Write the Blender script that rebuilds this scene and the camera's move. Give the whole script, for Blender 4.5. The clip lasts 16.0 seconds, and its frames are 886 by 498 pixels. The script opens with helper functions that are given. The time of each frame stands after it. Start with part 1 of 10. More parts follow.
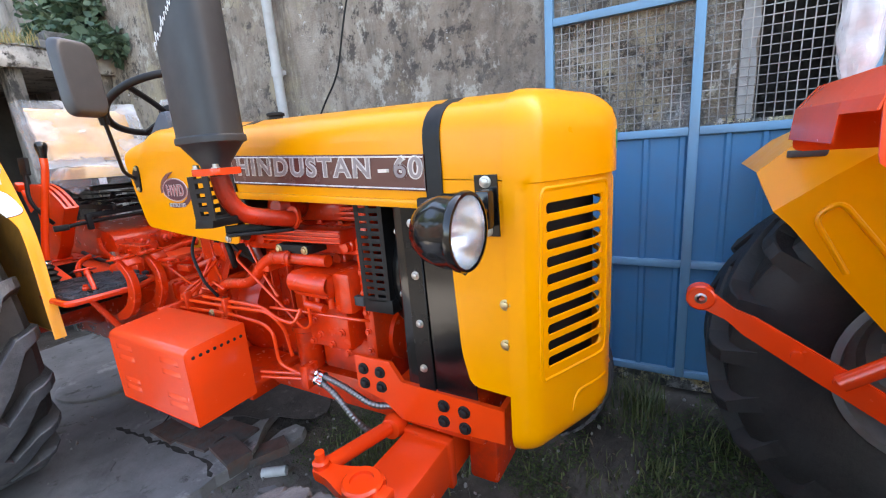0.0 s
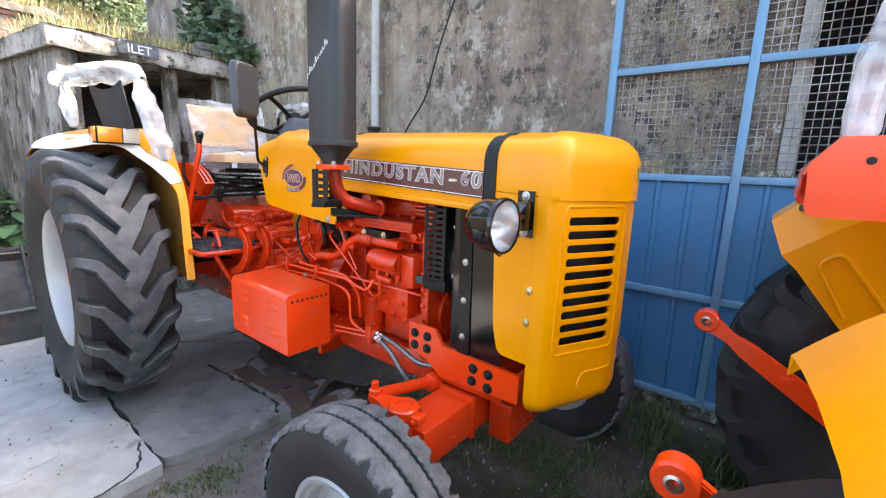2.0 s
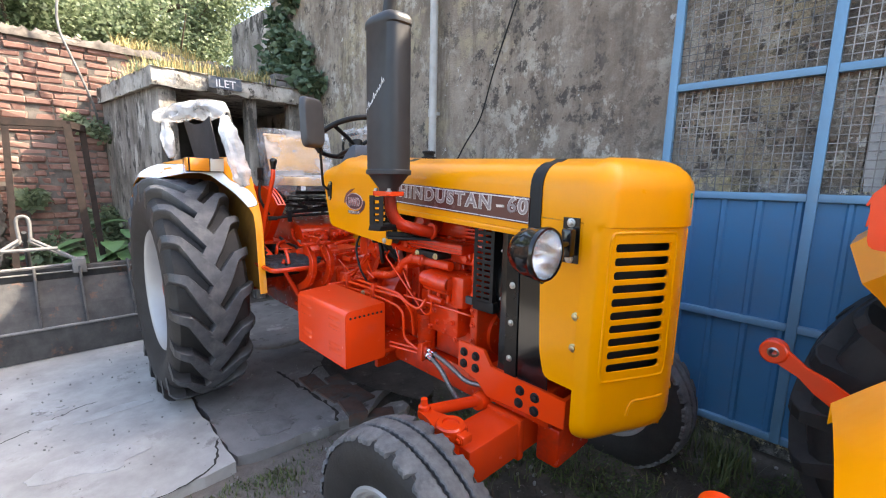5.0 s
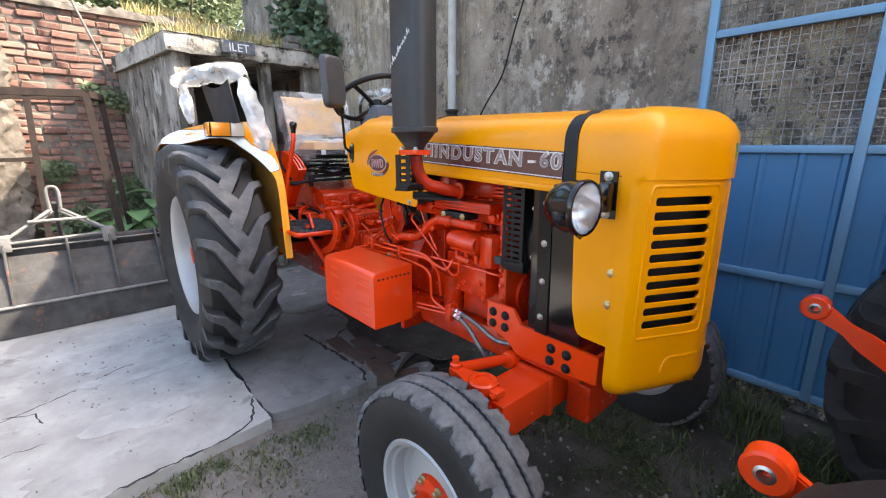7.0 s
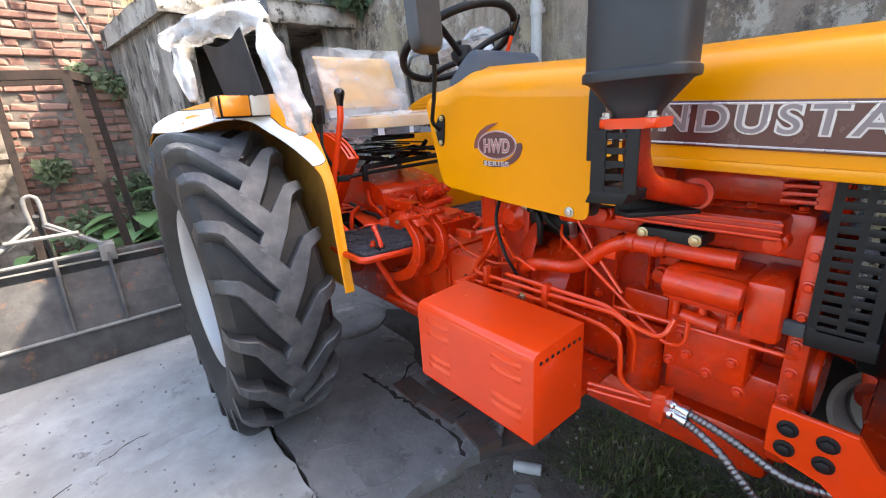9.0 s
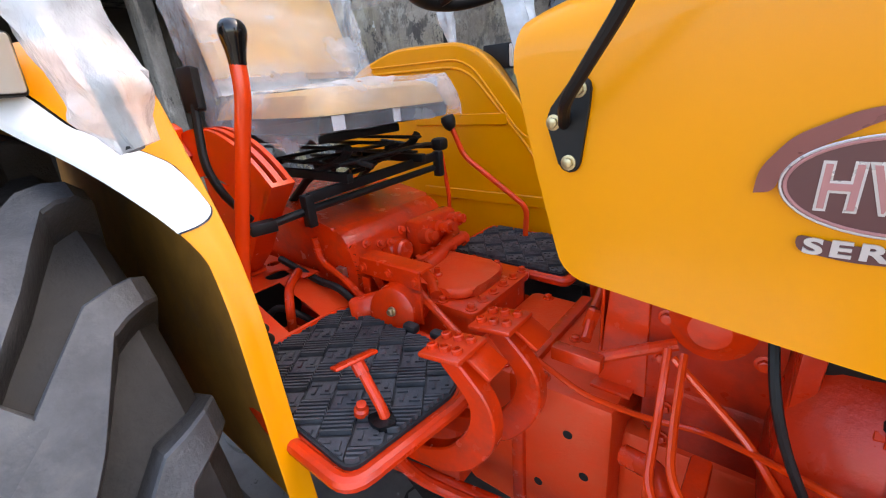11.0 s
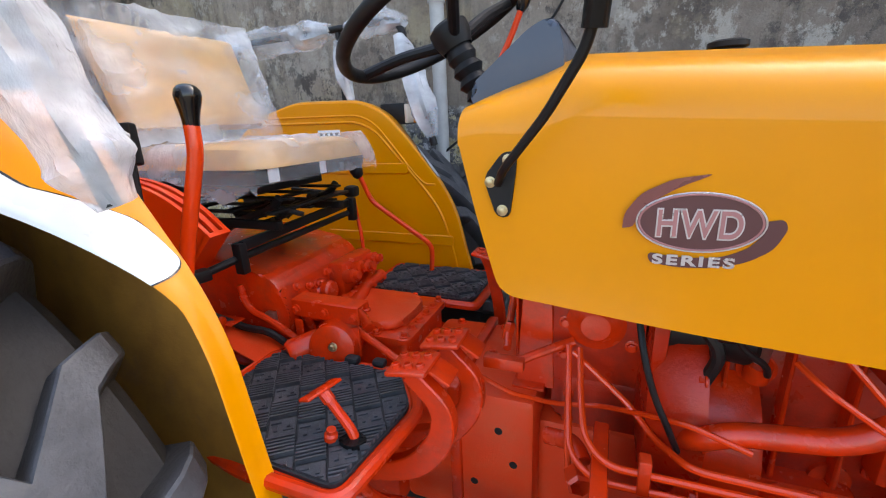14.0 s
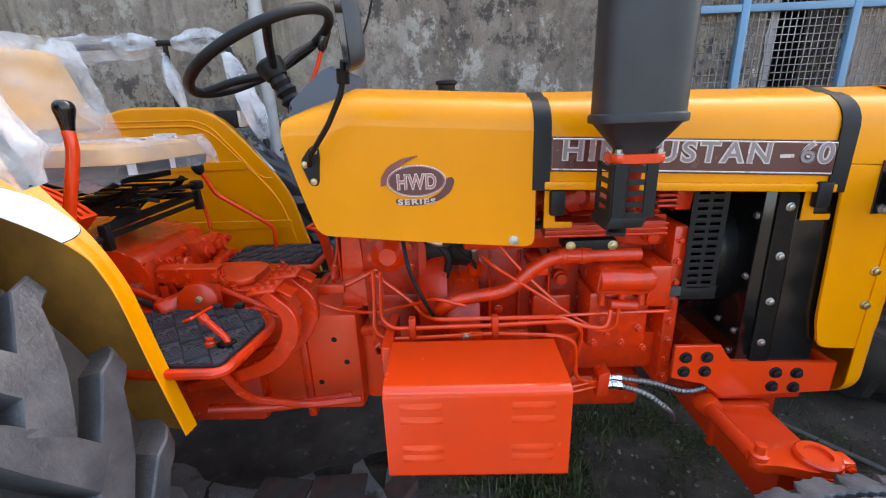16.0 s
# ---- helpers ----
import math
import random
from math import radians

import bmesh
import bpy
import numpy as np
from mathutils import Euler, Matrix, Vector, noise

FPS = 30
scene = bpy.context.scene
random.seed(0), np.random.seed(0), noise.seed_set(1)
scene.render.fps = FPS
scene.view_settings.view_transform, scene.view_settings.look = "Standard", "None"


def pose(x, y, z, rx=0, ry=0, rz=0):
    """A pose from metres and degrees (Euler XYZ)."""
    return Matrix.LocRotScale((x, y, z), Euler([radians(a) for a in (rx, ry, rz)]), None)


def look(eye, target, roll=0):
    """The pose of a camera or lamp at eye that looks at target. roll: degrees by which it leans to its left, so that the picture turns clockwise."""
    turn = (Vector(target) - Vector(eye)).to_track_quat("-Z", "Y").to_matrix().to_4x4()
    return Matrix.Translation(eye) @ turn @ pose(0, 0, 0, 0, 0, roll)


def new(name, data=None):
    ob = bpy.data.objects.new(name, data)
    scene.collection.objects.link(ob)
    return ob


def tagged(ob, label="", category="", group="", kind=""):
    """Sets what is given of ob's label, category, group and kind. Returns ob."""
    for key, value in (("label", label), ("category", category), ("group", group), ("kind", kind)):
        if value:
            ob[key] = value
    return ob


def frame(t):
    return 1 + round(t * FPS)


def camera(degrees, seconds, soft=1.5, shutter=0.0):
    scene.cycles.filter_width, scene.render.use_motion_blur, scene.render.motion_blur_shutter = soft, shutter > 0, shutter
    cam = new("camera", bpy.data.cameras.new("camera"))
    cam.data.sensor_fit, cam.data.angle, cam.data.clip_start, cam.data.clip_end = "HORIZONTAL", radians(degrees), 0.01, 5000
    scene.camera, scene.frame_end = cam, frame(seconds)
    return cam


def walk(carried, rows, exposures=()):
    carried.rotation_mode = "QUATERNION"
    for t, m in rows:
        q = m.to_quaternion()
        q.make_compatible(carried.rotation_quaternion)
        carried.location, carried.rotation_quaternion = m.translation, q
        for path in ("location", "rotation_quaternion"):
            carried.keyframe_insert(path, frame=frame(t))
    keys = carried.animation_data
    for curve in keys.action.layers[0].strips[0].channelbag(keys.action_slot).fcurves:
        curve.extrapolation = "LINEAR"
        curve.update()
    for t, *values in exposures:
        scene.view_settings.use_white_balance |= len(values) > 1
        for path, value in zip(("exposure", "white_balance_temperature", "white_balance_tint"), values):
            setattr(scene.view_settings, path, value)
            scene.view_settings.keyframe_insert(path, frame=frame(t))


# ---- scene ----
cam = camera(92.6, 16.0, soft=1.1)
PATH = [
    (0, (2.55, -1.217, 1.433), (1.578, 0.468, 0.969), -4.3),
    (0.5, (2.567, -1.188, 1.434), (1.392, 0.375, 1.015), -1.7),
    (1, (2.622, -1.258, 1.437), (1.394, 0.271, 1.043), -1.3),
    (1.5, (2.699, -1.41, 1.443), (1.478, 0.13, 1.07), -0.4),
    (2, (2.766, -1.508, 1.421), (1.558, 0.043, 1.052), 2.2),
    (2.5, (2.776, -1.44, 1.4), (1.59, 0.114, 0.977), 0.5),
    (3, (2.711, -1.34, 1.372), (1.512, 0.177, 0.863), -0.5),
    (3.5, (2.657, -1.388, 1.497), (1.247, 0.014, 1.281), -0.1),
    (4, (2.706, -1.507, 1.539), (1.225, -0.173, 1.374), 0.7),
    (4.5, (2.789, -1.533, 1.479), (1.362, -0.156, 1.22), 2.0),
    (4.7, (2.831, -1.52, 1.478), (1.409, -0.142, 1.192), 1.6),
    (6.8, (2.819, -1.536, 1.435), (1.344, -0.271, 0.964), -0.3),
    (7, (2.784, -1.549, 1.44), (1.336, -0.254, 0.966), -0.0),
    (7.5, (2.632, -1.472, 1.429), (1.186, -0.176, 0.952), -0.9),
    (8, (2.398, -1.339, 1.428), (0.892, -0.119, 0.934), -2.4),
    (8.5, (2.163, -1.318, 1.407), (0.66, -0.123, 0.847), -1.7),
    (8.7, (2.023, -1.323, 1.438), (0.52, -0.138, 0.857), -2.8),
    (10.8, (0.911, -0.851, 1.464), (-0.32, 0.557, 0.755), -4.7),
    (11, (0.82, -0.792, 1.46), (-0.393, 0.622, 0.732), -5.1),
    (11.5, (0.599, -0.591, 1.417), (-0.670, 0.780, 0.704), -5.9),
    (12, (0.514, -0.519, 1.411), (-0.783, 0.825, 0.695), -6.7),
    (12.5, (0.523, -0.507, 1.42), (-0.72, 0.879, 0.69), -6.5),
    (13, (0.591, -0.659, 1.47), (-0.443, 0.905, 0.774), -4.2),
    (13.5, (0.654, -0.859, 1.511), (-0.173, 0.852, 0.887), -2.6),
    (14, (0.779, -0.98, 1.51), (0.053, 0.787, 0.919), -2.8),
    (14.5, (0.983, -1.098, 1.461), (0.396, 0.702, 0.813), -5.9),
    (15, (1.015, -1.248, 1.505), (0.705, 0.643, 0.935), -4.7),
    (15.5, (0.939, -1.408, 1.526), (0.762, 0.505, 0.969), -4.2),
    (16, (0.993, -1.463, 1.526), (0.937, 0.44, 0.915), -2.2),
]
# seconds, stops, kelvin, tint
EXPOSURES = [(0.0, 3.06, 7300, 12), (2.0, 2.91, 7300, 12), (2.5, 2.81, 7300, 12), (3.0, 2.86, 7300, 12), (3.5, 3.01, 7300, 12), (4.0, 2.71, 7300, 12),
             (4.5, 2.61, 7300, 12), (7.0, 2.56, 7300, 12), (7.5, 2.71, 7300, 12), (8.5, 2.71, 7300, 12), (11.0, 2.76, 7300, 12), (12.0, 3.46, 7300, 12),
             (12.6, 3.54, 7300, 12), (13.0, 3.1, 7300, 12), (13.5, 2.6, 7300, 12), (14.5, 2.51, 7300, 12), (15.0, 2.81, 7300, 12), (15.5, 2.61, 7300, 12),
             (16.0, 2.61, 7300, 12)]
walk(cam, [(t, look(eye, target, roll)) for t, eye, target, roll in PATH], exposures=EXPOSURES)

# ---------------------------------------------------------------- world and light
SUN_DIR = Vector((0.42, 0.655, 0.80)).normalized()
world = bpy.data.worlds.new("sky")
scene.world = world
world.use_nodes = True
wn = world.node_tree.nodes
wl = world.node_tree.links
sky = wn.new("ShaderNodeTexSky")
sky.sky_type = "NISHITA"
sky.sun_disc = False
sky.sun_elevation = math.asin(SUN_DIR.z)
sky.sun_rotation = math.atan2(SUN_DIR.x, SUN_DIR.y)
sky.dust_density = 3.0
wl.new(sky.outputs[0], wn["Background"].inputs[0])
wn["Background"].inputs[1].default_value = 0.15
sun_data = bpy.data.lights.new("sun", "SUN")
sun_data.energy = 3.2
sun_data.angle = radians(0.6)
sun_data.color = (1.0, 0.93, 0.82)
sun = new("sun", sun_data)
sun.matrix_world = look(SUN_DIR * 20, (0, 0, 0))


# ---------------------------------------------------------------- materials
def ramp_node(nt, fac, stops):
    n = nt.nodes.new("ShaderNodeValToRGB")
    while len(n.color_ramp.elements) < len(stops):
        n.color_ramp.elements.new(0.5)
    for e, (p, c) in zip(n.color_ramp.elements, stops):
        e.position = p
        e.color = (*c, 1) if len(c) == 3 else c
    nt.links.new(fac, n.inputs[0])
    return n.outputs[0]


def noise_node(nt, scale, detail=4.0, rough=0.55, stretch=(1, 1, 1), kind="noise"):
    tc = nt.nodes.new("ShaderNodeTexCoord")
    mp = nt.nodes.new("ShaderNodeMapping")
    mp.inputs["Scale"].default_value = stretch
    nt.links.new(tc.outputs["Object"], mp.inputs[0])
    if kind == "noise":
        n = nt.nodes.new("ShaderNodeTexNoise")
        n.inputs["Scale"].default_value = scale
        n.inputs["Detail"].default_value = detail
        n.inputs["Roughness"].default_value = rough
    else:
        n = nt.nodes.new("ShaderNodeTexVoronoi")
        n.inputs["Scale"].default_value = scale
    nt.links.new(mp.outputs[0], n.inputs["Vector"])
    return n.outputs[0]


def mix_node(nt, fac, a, b, blend="MIX"):
    n = nt.nodes.new("ShaderNodeMix")
    n.data_type = "RGBA"
    n.blend_type = blend
    for sock, v in ((n.inputs[0], fac), (n.inputs[6], a), (n.inputs[7], b)):
        if hasattr(v, "is_linked"):
            nt.links.new(v, sock)
        elif isinstance(v, (int, float)):
            sock.default_value = v
        else:
            sock.default_value = (*v, 1)
    return n.outputs[2]


def bump_node(nt, height, strength, distance=0.01):
    n = nt.nodes.new("ShaderNodeBump")
    n.inputs["Strength"].default_value = strength
    n.inputs["Distance"].default_value = distance
    nt.links.new(height, n.inputs["Height"])
    return n.outputs[0]


def base_material(name):
    m = bpy.data.materials.new(name)
    m.use_nodes = True
    nt = m.node_tree
    return m, nt, nt.nodes["Principled BSDF"]


def paint(name, color, rough=0.3, coat=0.3, metallic=0.0, dirt=(0.12, 0.09, 0.07), dirt_amount=0.15, wave=0.05, scale=9.0, grain=0.0, spec=0.5):
    """Sprayed paint: small colour drift, dust and a slight orange peel."""
    m, nt, b = base_material(name)
    dust = ramp_node(nt, noise_node(nt, scale, 6, 0.65), [(0.45, (0, 0, 0)), (0.8, (1, 1, 1))])
    scaled = nt.nodes.new("ShaderNodeMath")
    scaled.operation = "MULTIPLY"
    scaled.inputs[1].default_value = dirt_amount
    nt.links.new(dust, scaled.inputs[0])
    drift = mix_node(nt, noise_node(nt, 3.0), tuple(c * 0.9 for c in color), tuple(min(1, c * 1.08) for c in color))
    nt.links.new(mix_node(nt, scaled.outputs[0], drift, dirt), b.inputs["Base Color"])
    r = nt.nodes.new("ShaderNodeMapRange")
    r.inputs[3].default_value = rough * 0.8
    r.inputs[4].default_value = min(1, rough * 1.5)
    nt.links.new(noise_node(nt, 24, 4), r.inputs[0])
    nt.links.new(r.outputs[0], b.inputs["Roughness"])
    b.inputs["Metallic"].default_value = metallic
    b.inputs["Coat Weight"].default_value = coat
    b.inputs["Coat Roughness"].default_value = 0.12
    b.inputs["Specular IOR Level"].default_value = spec
    if grain:
        both = nt.nodes.new("ShaderNodeMath")
        both.operation = "MULTIPLY_ADD"
        both.inputs[1].default_value = grain
        nt.links.new(noise_node(nt, 130, 6, 0.7), both.inputs[0])
        nt.links.new(noise_node(nt, 14, 6, 0.6), both.inputs[2])
        nt.links.new(bump_node(nt, both.outputs[0], wave * 2, 0.01), b.inputs["Normal"])
    elif wave:
        nt.links.new(bump_node(nt, noise_node(nt, 14, 3), wave, 0.01), b.inputs["Normal"])
    return m


def rough_surface(name, stops, scale=6.0, rough=0.85, bump=0.4, bump_scale=40.0, depth=0.01, stretch=(1, 1, 1), second=None, spec=0.3):
    """A matt, uneven surface; stops colour a broad noise, second = (scale, low, high, colour) lays stains on it."""
    m, nt, b = base_material(name)
    col = ramp_node(nt, noise_node(nt, scale, 8, 0.62, stretch), stops)
    for sc, lo, hi, c in (second or ()):
        mask = ramp_node(nt, noise_node(nt, sc, 8, 0.7, stretch), [(lo, (0, 0, 0)), (hi, (1, 1, 1))])
        col = mix_node(nt, mask, col, c)
    nt.links.new(col, b.inputs["Base Color"])
    b.inputs["Roughness"].default_value = rough
    b.inputs["Specular IOR Level"].default_value = spec
    nt.links.new(bump_node(nt, noise_node(nt, bump_scale, 8, 0.65), bump, depth), b.inputs["Normal"])
    return m


YELLOW = paint("yellow_paint", (0.82, 0.289, 0.0004), 0.28, 0.14, spec=0.25, dirt=(0.60, 0.215, 0.004), dirt_amount=0.2, wave=0.03)
RED = paint("red_orange_paint", (0.72, 0.036, 0.003), 0.22, 0.28, spec=0.4, dirt=(0.27, 0.035, 0.016), dirt_amount=0.7, wave=0.14, scale=16.0, grain=0.35)
RED_DUSTY = paint("dusty_red_paint", (0.80, 0.055, 0.008), 0.36, 0.0, spec=0.35, dirt=(0.66, 0.105, 0.04), dirt_amount=0.7, wave=0.16, scale=9.0, grain=0.35)
# oil grime, plus the shade under the bonnet as a darker red
RED_OILY_SHADED = paint("oily_shaded_red_paint", (0.50, 0.022, 0.003), 0.26, 0.12, spec=0.35, dirt=(0.07, 0.014, 0.009), dirt_amount=0.95, wave=0.16, scale=7.0, grain=0.35)
RED_BRIGHT = paint("fresh_red_paint", (0.80, 0.050, 0.005), 0.21, 0.25, spec=0.45, dirt=(0.45, 0.07, 0.03), dirt_amount=0.2, wave=0.10)
BLACK = paint("black_paint", (0.005, 0.005, 0.005), 0.12, 0.2, dirt=(0.02, 0.017, 0.015), dirt_amount=0.3, wave=0.03)
BLACK_SATIN = paint("satin_black_paint", (0.006, 0.006, 0.006), 0.22, 0.0, spec=0.25, dirt=(0.016, 0.012, 0.010), dirt_amount=0.4, wave=0.05)
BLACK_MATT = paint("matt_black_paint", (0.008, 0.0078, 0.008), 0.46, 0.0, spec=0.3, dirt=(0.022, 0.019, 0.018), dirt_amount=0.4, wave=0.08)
HEAT_BLACK = paint("heat_resistant_black", (0.020, 0.020, 0.022), 0.42, 0.0, dirt=(0.04, 0.036, 0.036), dirt_amount=0.3, wave=0.06)
SILVER = paint("silver_wheel_paint", (0.38, 0.375, 0.37), 0.38, 0.1, metallic=0.25, dirt=(0.3, 0.27, 0.24), dirt_amount=0.3)
RIM_DULL = paint("dull_wheel_paint", (0.16, 0.155, 0.15), 0.5, 0.0, dirt=(0.12, 0.075, 0.05), dirt_amount=0.7)
MIRROR_GREY = paint("grey_plastic", (0.045, 0.045, 0.048), 0.38, 0.0, dirt=(0.09, 0.085, 0.08), dirt_amount=0.4, wave=0.03)
CHROME = paint("chrome", (0.75, 0.75, 0.76), 0.12, 0.0, metallic=1.0, dirt_amount=0.05, wave=0.0)
STEEL = paint("zinc_steel", (0.50, 0.48, 0.45), 0.35, 0.0, metallic=1.0, dirt_amount=0.2, wave=0.05)
STEEL_DULL = paint("dull_steel", (0.26, 0.25, 0.24), 0.4, 0.0, metallic=1.0, dirt_amount=0.4, wave=0.05)
BRASS = paint("plated_bolt", (0.55, 0.44, 0.26), 0.35, 0.0, metallic=1.0, dirt_amount=0.2, wave=0.0)
WHITE_STICKER = paint("white_fender_sticker", (0.82, 0.82, 0.83), 0.25, 0.4, dirt=(0.5, 0.5, 0.5), dirt_amount=0.15, wave=0.0)
BLUE = paint("blue_gate_paint", (0.034, 0.172, 0.335), 0.5, 0.0, dirt=(0.10, 0.13, 0.17), dirt_amount=0.5, wave=0.12, scale=4.0)
BLUE_LIGHT = paint("light_blue_frame_paint", (0.12, 0.265, 0.40), 0.45, 0.0, dirt=(0.15, 0.18, 0.2), dirt_amount=0.45, wave=0.1, scale=5.0)
SLATE = paint("slate_plastic", (0.062, 0.085, 0.120), 0.42, 0.0, dirt=(0.12, 0.12, 0.12), dirt_amount=0.3, wave=0.03)
GREEN = paint("green_plastic", (0.02, 0.27, 0.13), 0.4, 0.1, dirt_amount=0.2)
OXIDE = rough_surface("dark_oxide_primer", [(0.3, (0.022, 0.012, 0.009)), (0.7, (0.05, 0.026, 0.018))], 10, 0.55, 0.15, 50)
RUSTY = rough_surface("rusty_steel", [(0.3, (0.012, 0.009, 0.008)), (0.7, (0.038, 0.024, 0.019))], 12, 0.8, 0.3, 60)
GREY_IRON = rough_surface("grey_painted_iron", [(0.3, (0.026, 0.026, 0.027)), (0.7, (0.068, 0.066, 0.065))], 7, 0.7, 0.25, 50, second=[(9, 0.58, 0.68, (0.12, 0.06, 0.04))])
WIRE = rough_surface("galvanised_wire", [(0.38, (0.085, 0.08, 0.076)), (0.62, (0.34, 0.325, 0.30))], 3.5, 0.6, 0.1, 50)
IRON_LIGHT = rough_surface("pale_painted_iron", [(0.3, (0.10, 0.098, 0.095)), (0.7, (0.21, 0.205, 0.20))], 7, 0.65, 0.25, 50, second=[(9, 0.60, 0.70, (0.16, 0.09, 0.06))])
RUBBER = rough_surface("tyre_rubber", [(0.3, (0.012, 0.0112, 0.011)), (0.75, (0.028, 0.026, 0.0255))], 9, 0.6, 0.3, 70, second=[(3.5, 0.58, 0.8, (0.045, 0.039, 0.036))], spec=0.35)
RUBBER_LUG = rough_surface("lit_worn_tread_rubber", [(0.3, (0.030, 0.032, 0.037)), (0.75, (0.085, 0.088, 0.095))], 14, 0.42, 0.35, 80, second=[(6, 0.52, 0.74, (0.118, 0.116, 0.115))], spec=0.5)


def lit_worn_crown(m, radius, dark):
    """Crown of a tread bar scuffed and painted lit grey; its flanks stay black."""
    nt = m.node_tree
    b = nt.nodes["Principled BSDF"]
    link = b.inputs["Base Color"].links[0]
    src = link.from_socket
    tc, sp, ln, mr = (nt.nodes.new(k) for k in ("ShaderNodeTexCoord", "ShaderNodeVectorMath", "ShaderNodeVectorMath", "ShaderNodeMapRange"))
    sp.operation = "MULTIPLY"
    sp.inputs[1].default_value = (1, 0, 1)
    ln.operation = "LENGTH"
    nt.links.new(tc.outputs["Object"], sp.inputs[0])
    nt.links.new(sp.outputs["Vector"], ln.inputs[0])
    nt.links.new(ln.outputs["Value"], mr.inputs["Value"])
    mr.inputs["From Min"].default_value = radius - 0.040
    mr.inputs["From Max"].default_value = radius - 0.005
    mx = nt.nodes.new("ShaderNodeMix")
    mx.data_type = "RGBA"
    nt.links.new(mr.outputs["Result"], mx.inputs[0])
    mx.inputs[6].default_value = (*dark, 1)
    nt.links.new(src, mx.inputs[7])
    nt.links.new(mx.outputs[2], b.inputs["Base Color"])


lit_worn_crown(RUBBER_LUG, 0.728, (0.028, 0.027, 0.027))
RUBBER_DUSTY = rough_surface("dusty_tread_rubber", [(0.3, (0.06, 0.06, 0.062)), (0.75, (0.17, 0.168, 0.168))], 16, 0.75, 0.4, 90, second=[(6, 0.56, 0.7, (0.05, 0.048, 0.046))])
# overspray yellow, darkened for the shade between sheet and tyre
YELLOW_SHADED = rough_surface("shaded_yellow_overspray", [(0.3, (0.22, 0.095, 0.018)), (0.7, (0.46, 0.205, 0.03))], 5, 0.7, 0.2, 40, second=[(4, 0.55, 0.7, (0.20, 0.10, 0.04))])
# mat rubber again, paler so the ribs' tops look lit
MAT_RIB_LIT = rough_surface("lit_rib_rubber", [(0.3, (0.026, 0.028, 0.033)), (0.7, (0.075, 0.078, 0.086))], 20, 0.42, 0.25, 90, spec=0.5)
MAT_RUBBER = rough_surface("floor_mat_rubber", [(0.3, (0.010, 0.0105, 0.012)), (0.7, (0.026, 0.027, 0.030))], 20, 0.6, 0.2, 90, spec=0.4)
VINYL = rough_surface("tan_seat_vinyl", [(0.3, (0.55, 0.30, 0.10)), (0.7, (0.66, 0.39, 0.15))], 5, 0.5, 0.1, 120, spec=0.4)
CONCRETE = rough_surface("worn_concrete", [(0.28, (0.225, 0.217, 0.205)), (0.5, (0.325, 0.316, 0.300)), (0.72, (0.425, 0.415, 0.395))], 3.2, 0.85, 0.3, 30, 0.008,
                         second=[(1.7, 0.56, 0.60, (0.30, 0.288, 0.27)), (2.8, 0.60, 0.66, (0.21, 0.20, 0.188)), (9, 0.64, 0.72, (0.19, 0.18, 0.17))])
CONCRETE_DARK = rough_surface("dark_concrete", [(0.25, (0.105, 0.100, 0.095)), (0.75, (0.25, 0.240, 0.228))], 3.0, 0.85, 0.4, 30, 0.01,
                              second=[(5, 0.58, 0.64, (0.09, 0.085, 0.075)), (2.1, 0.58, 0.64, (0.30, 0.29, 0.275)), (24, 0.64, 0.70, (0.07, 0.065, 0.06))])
DIRT = rough_surface("oily_soil", [(0.25, (0.030, 0.026, 0.021)), (0.5, (0.066, 0.057, 0.047)), (0.75, (0.125, 0.110, 0.092))], 3.5, 0.9, 0.9, 26, 0.02,
                     second=[(2.2, 0.56, 0.68, (0.045, 0.040, 0.034)), (7, 0.62, 0.70, (0.055, 0.065, 0.028)), (34, 0.63, 0.69, (0.30, 0.285, 0.26))])


def dry_patch(m, a, b_col):
    """Drier brown soil along the slab, with a ragged border."""
    nt = m.node_tree
    b = nt.nodes["Principled BSDF"]
    src = b.inputs["Base Color"].links[0].from_socket
    tc, sub, length = nt.nodes.new("ShaderNodeTexCoord"), nt.nodes.new("ShaderNodeMapping"), nt.nodes.new("ShaderNodeVectorMath")
    sub.vector_type = "TEXTURE"
    sub.inputs["Location"].default_value = (0.95, -1.0, 0)
    sub.inputs["Scale"].default_value = (0.55, 1.05, 100)
    length.operation = "LENGTH"
    nt.links.new(tc.outputs["Object"], sub.inputs[0])
    nt.links.new(sub.outputs[0], length.inputs[0])
    add = nt.nodes.new("ShaderNodeMath")
    add.operation = "MULTIPLY_ADD"
    add.inputs[1].default_value = 0.9
    nt.links.new(noise_node(nt, 3.2, 7, 0.68), add.inputs[0])
    nt.links.new(length.outputs["Value"], add.inputs[2])
    ran = nt.nodes.new("ShaderNodeMapRange")
    ran.inputs[1].default_value, ran.inputs[2].default_value = 1.55, 1.25
    nt.links.new(add.outputs[0], ran.inputs[0])
    dry = mix_node(nt, noise_node(nt, 14, 9, 0.75), a, b_col)
    nt.links.new(mix_node(nt, ran.outputs[0], src, dry), b.inputs["Base Color"])


dry_patch(DIRT, (0.075, 0.064, 0.054), (0.25, 0.218, 0.19))


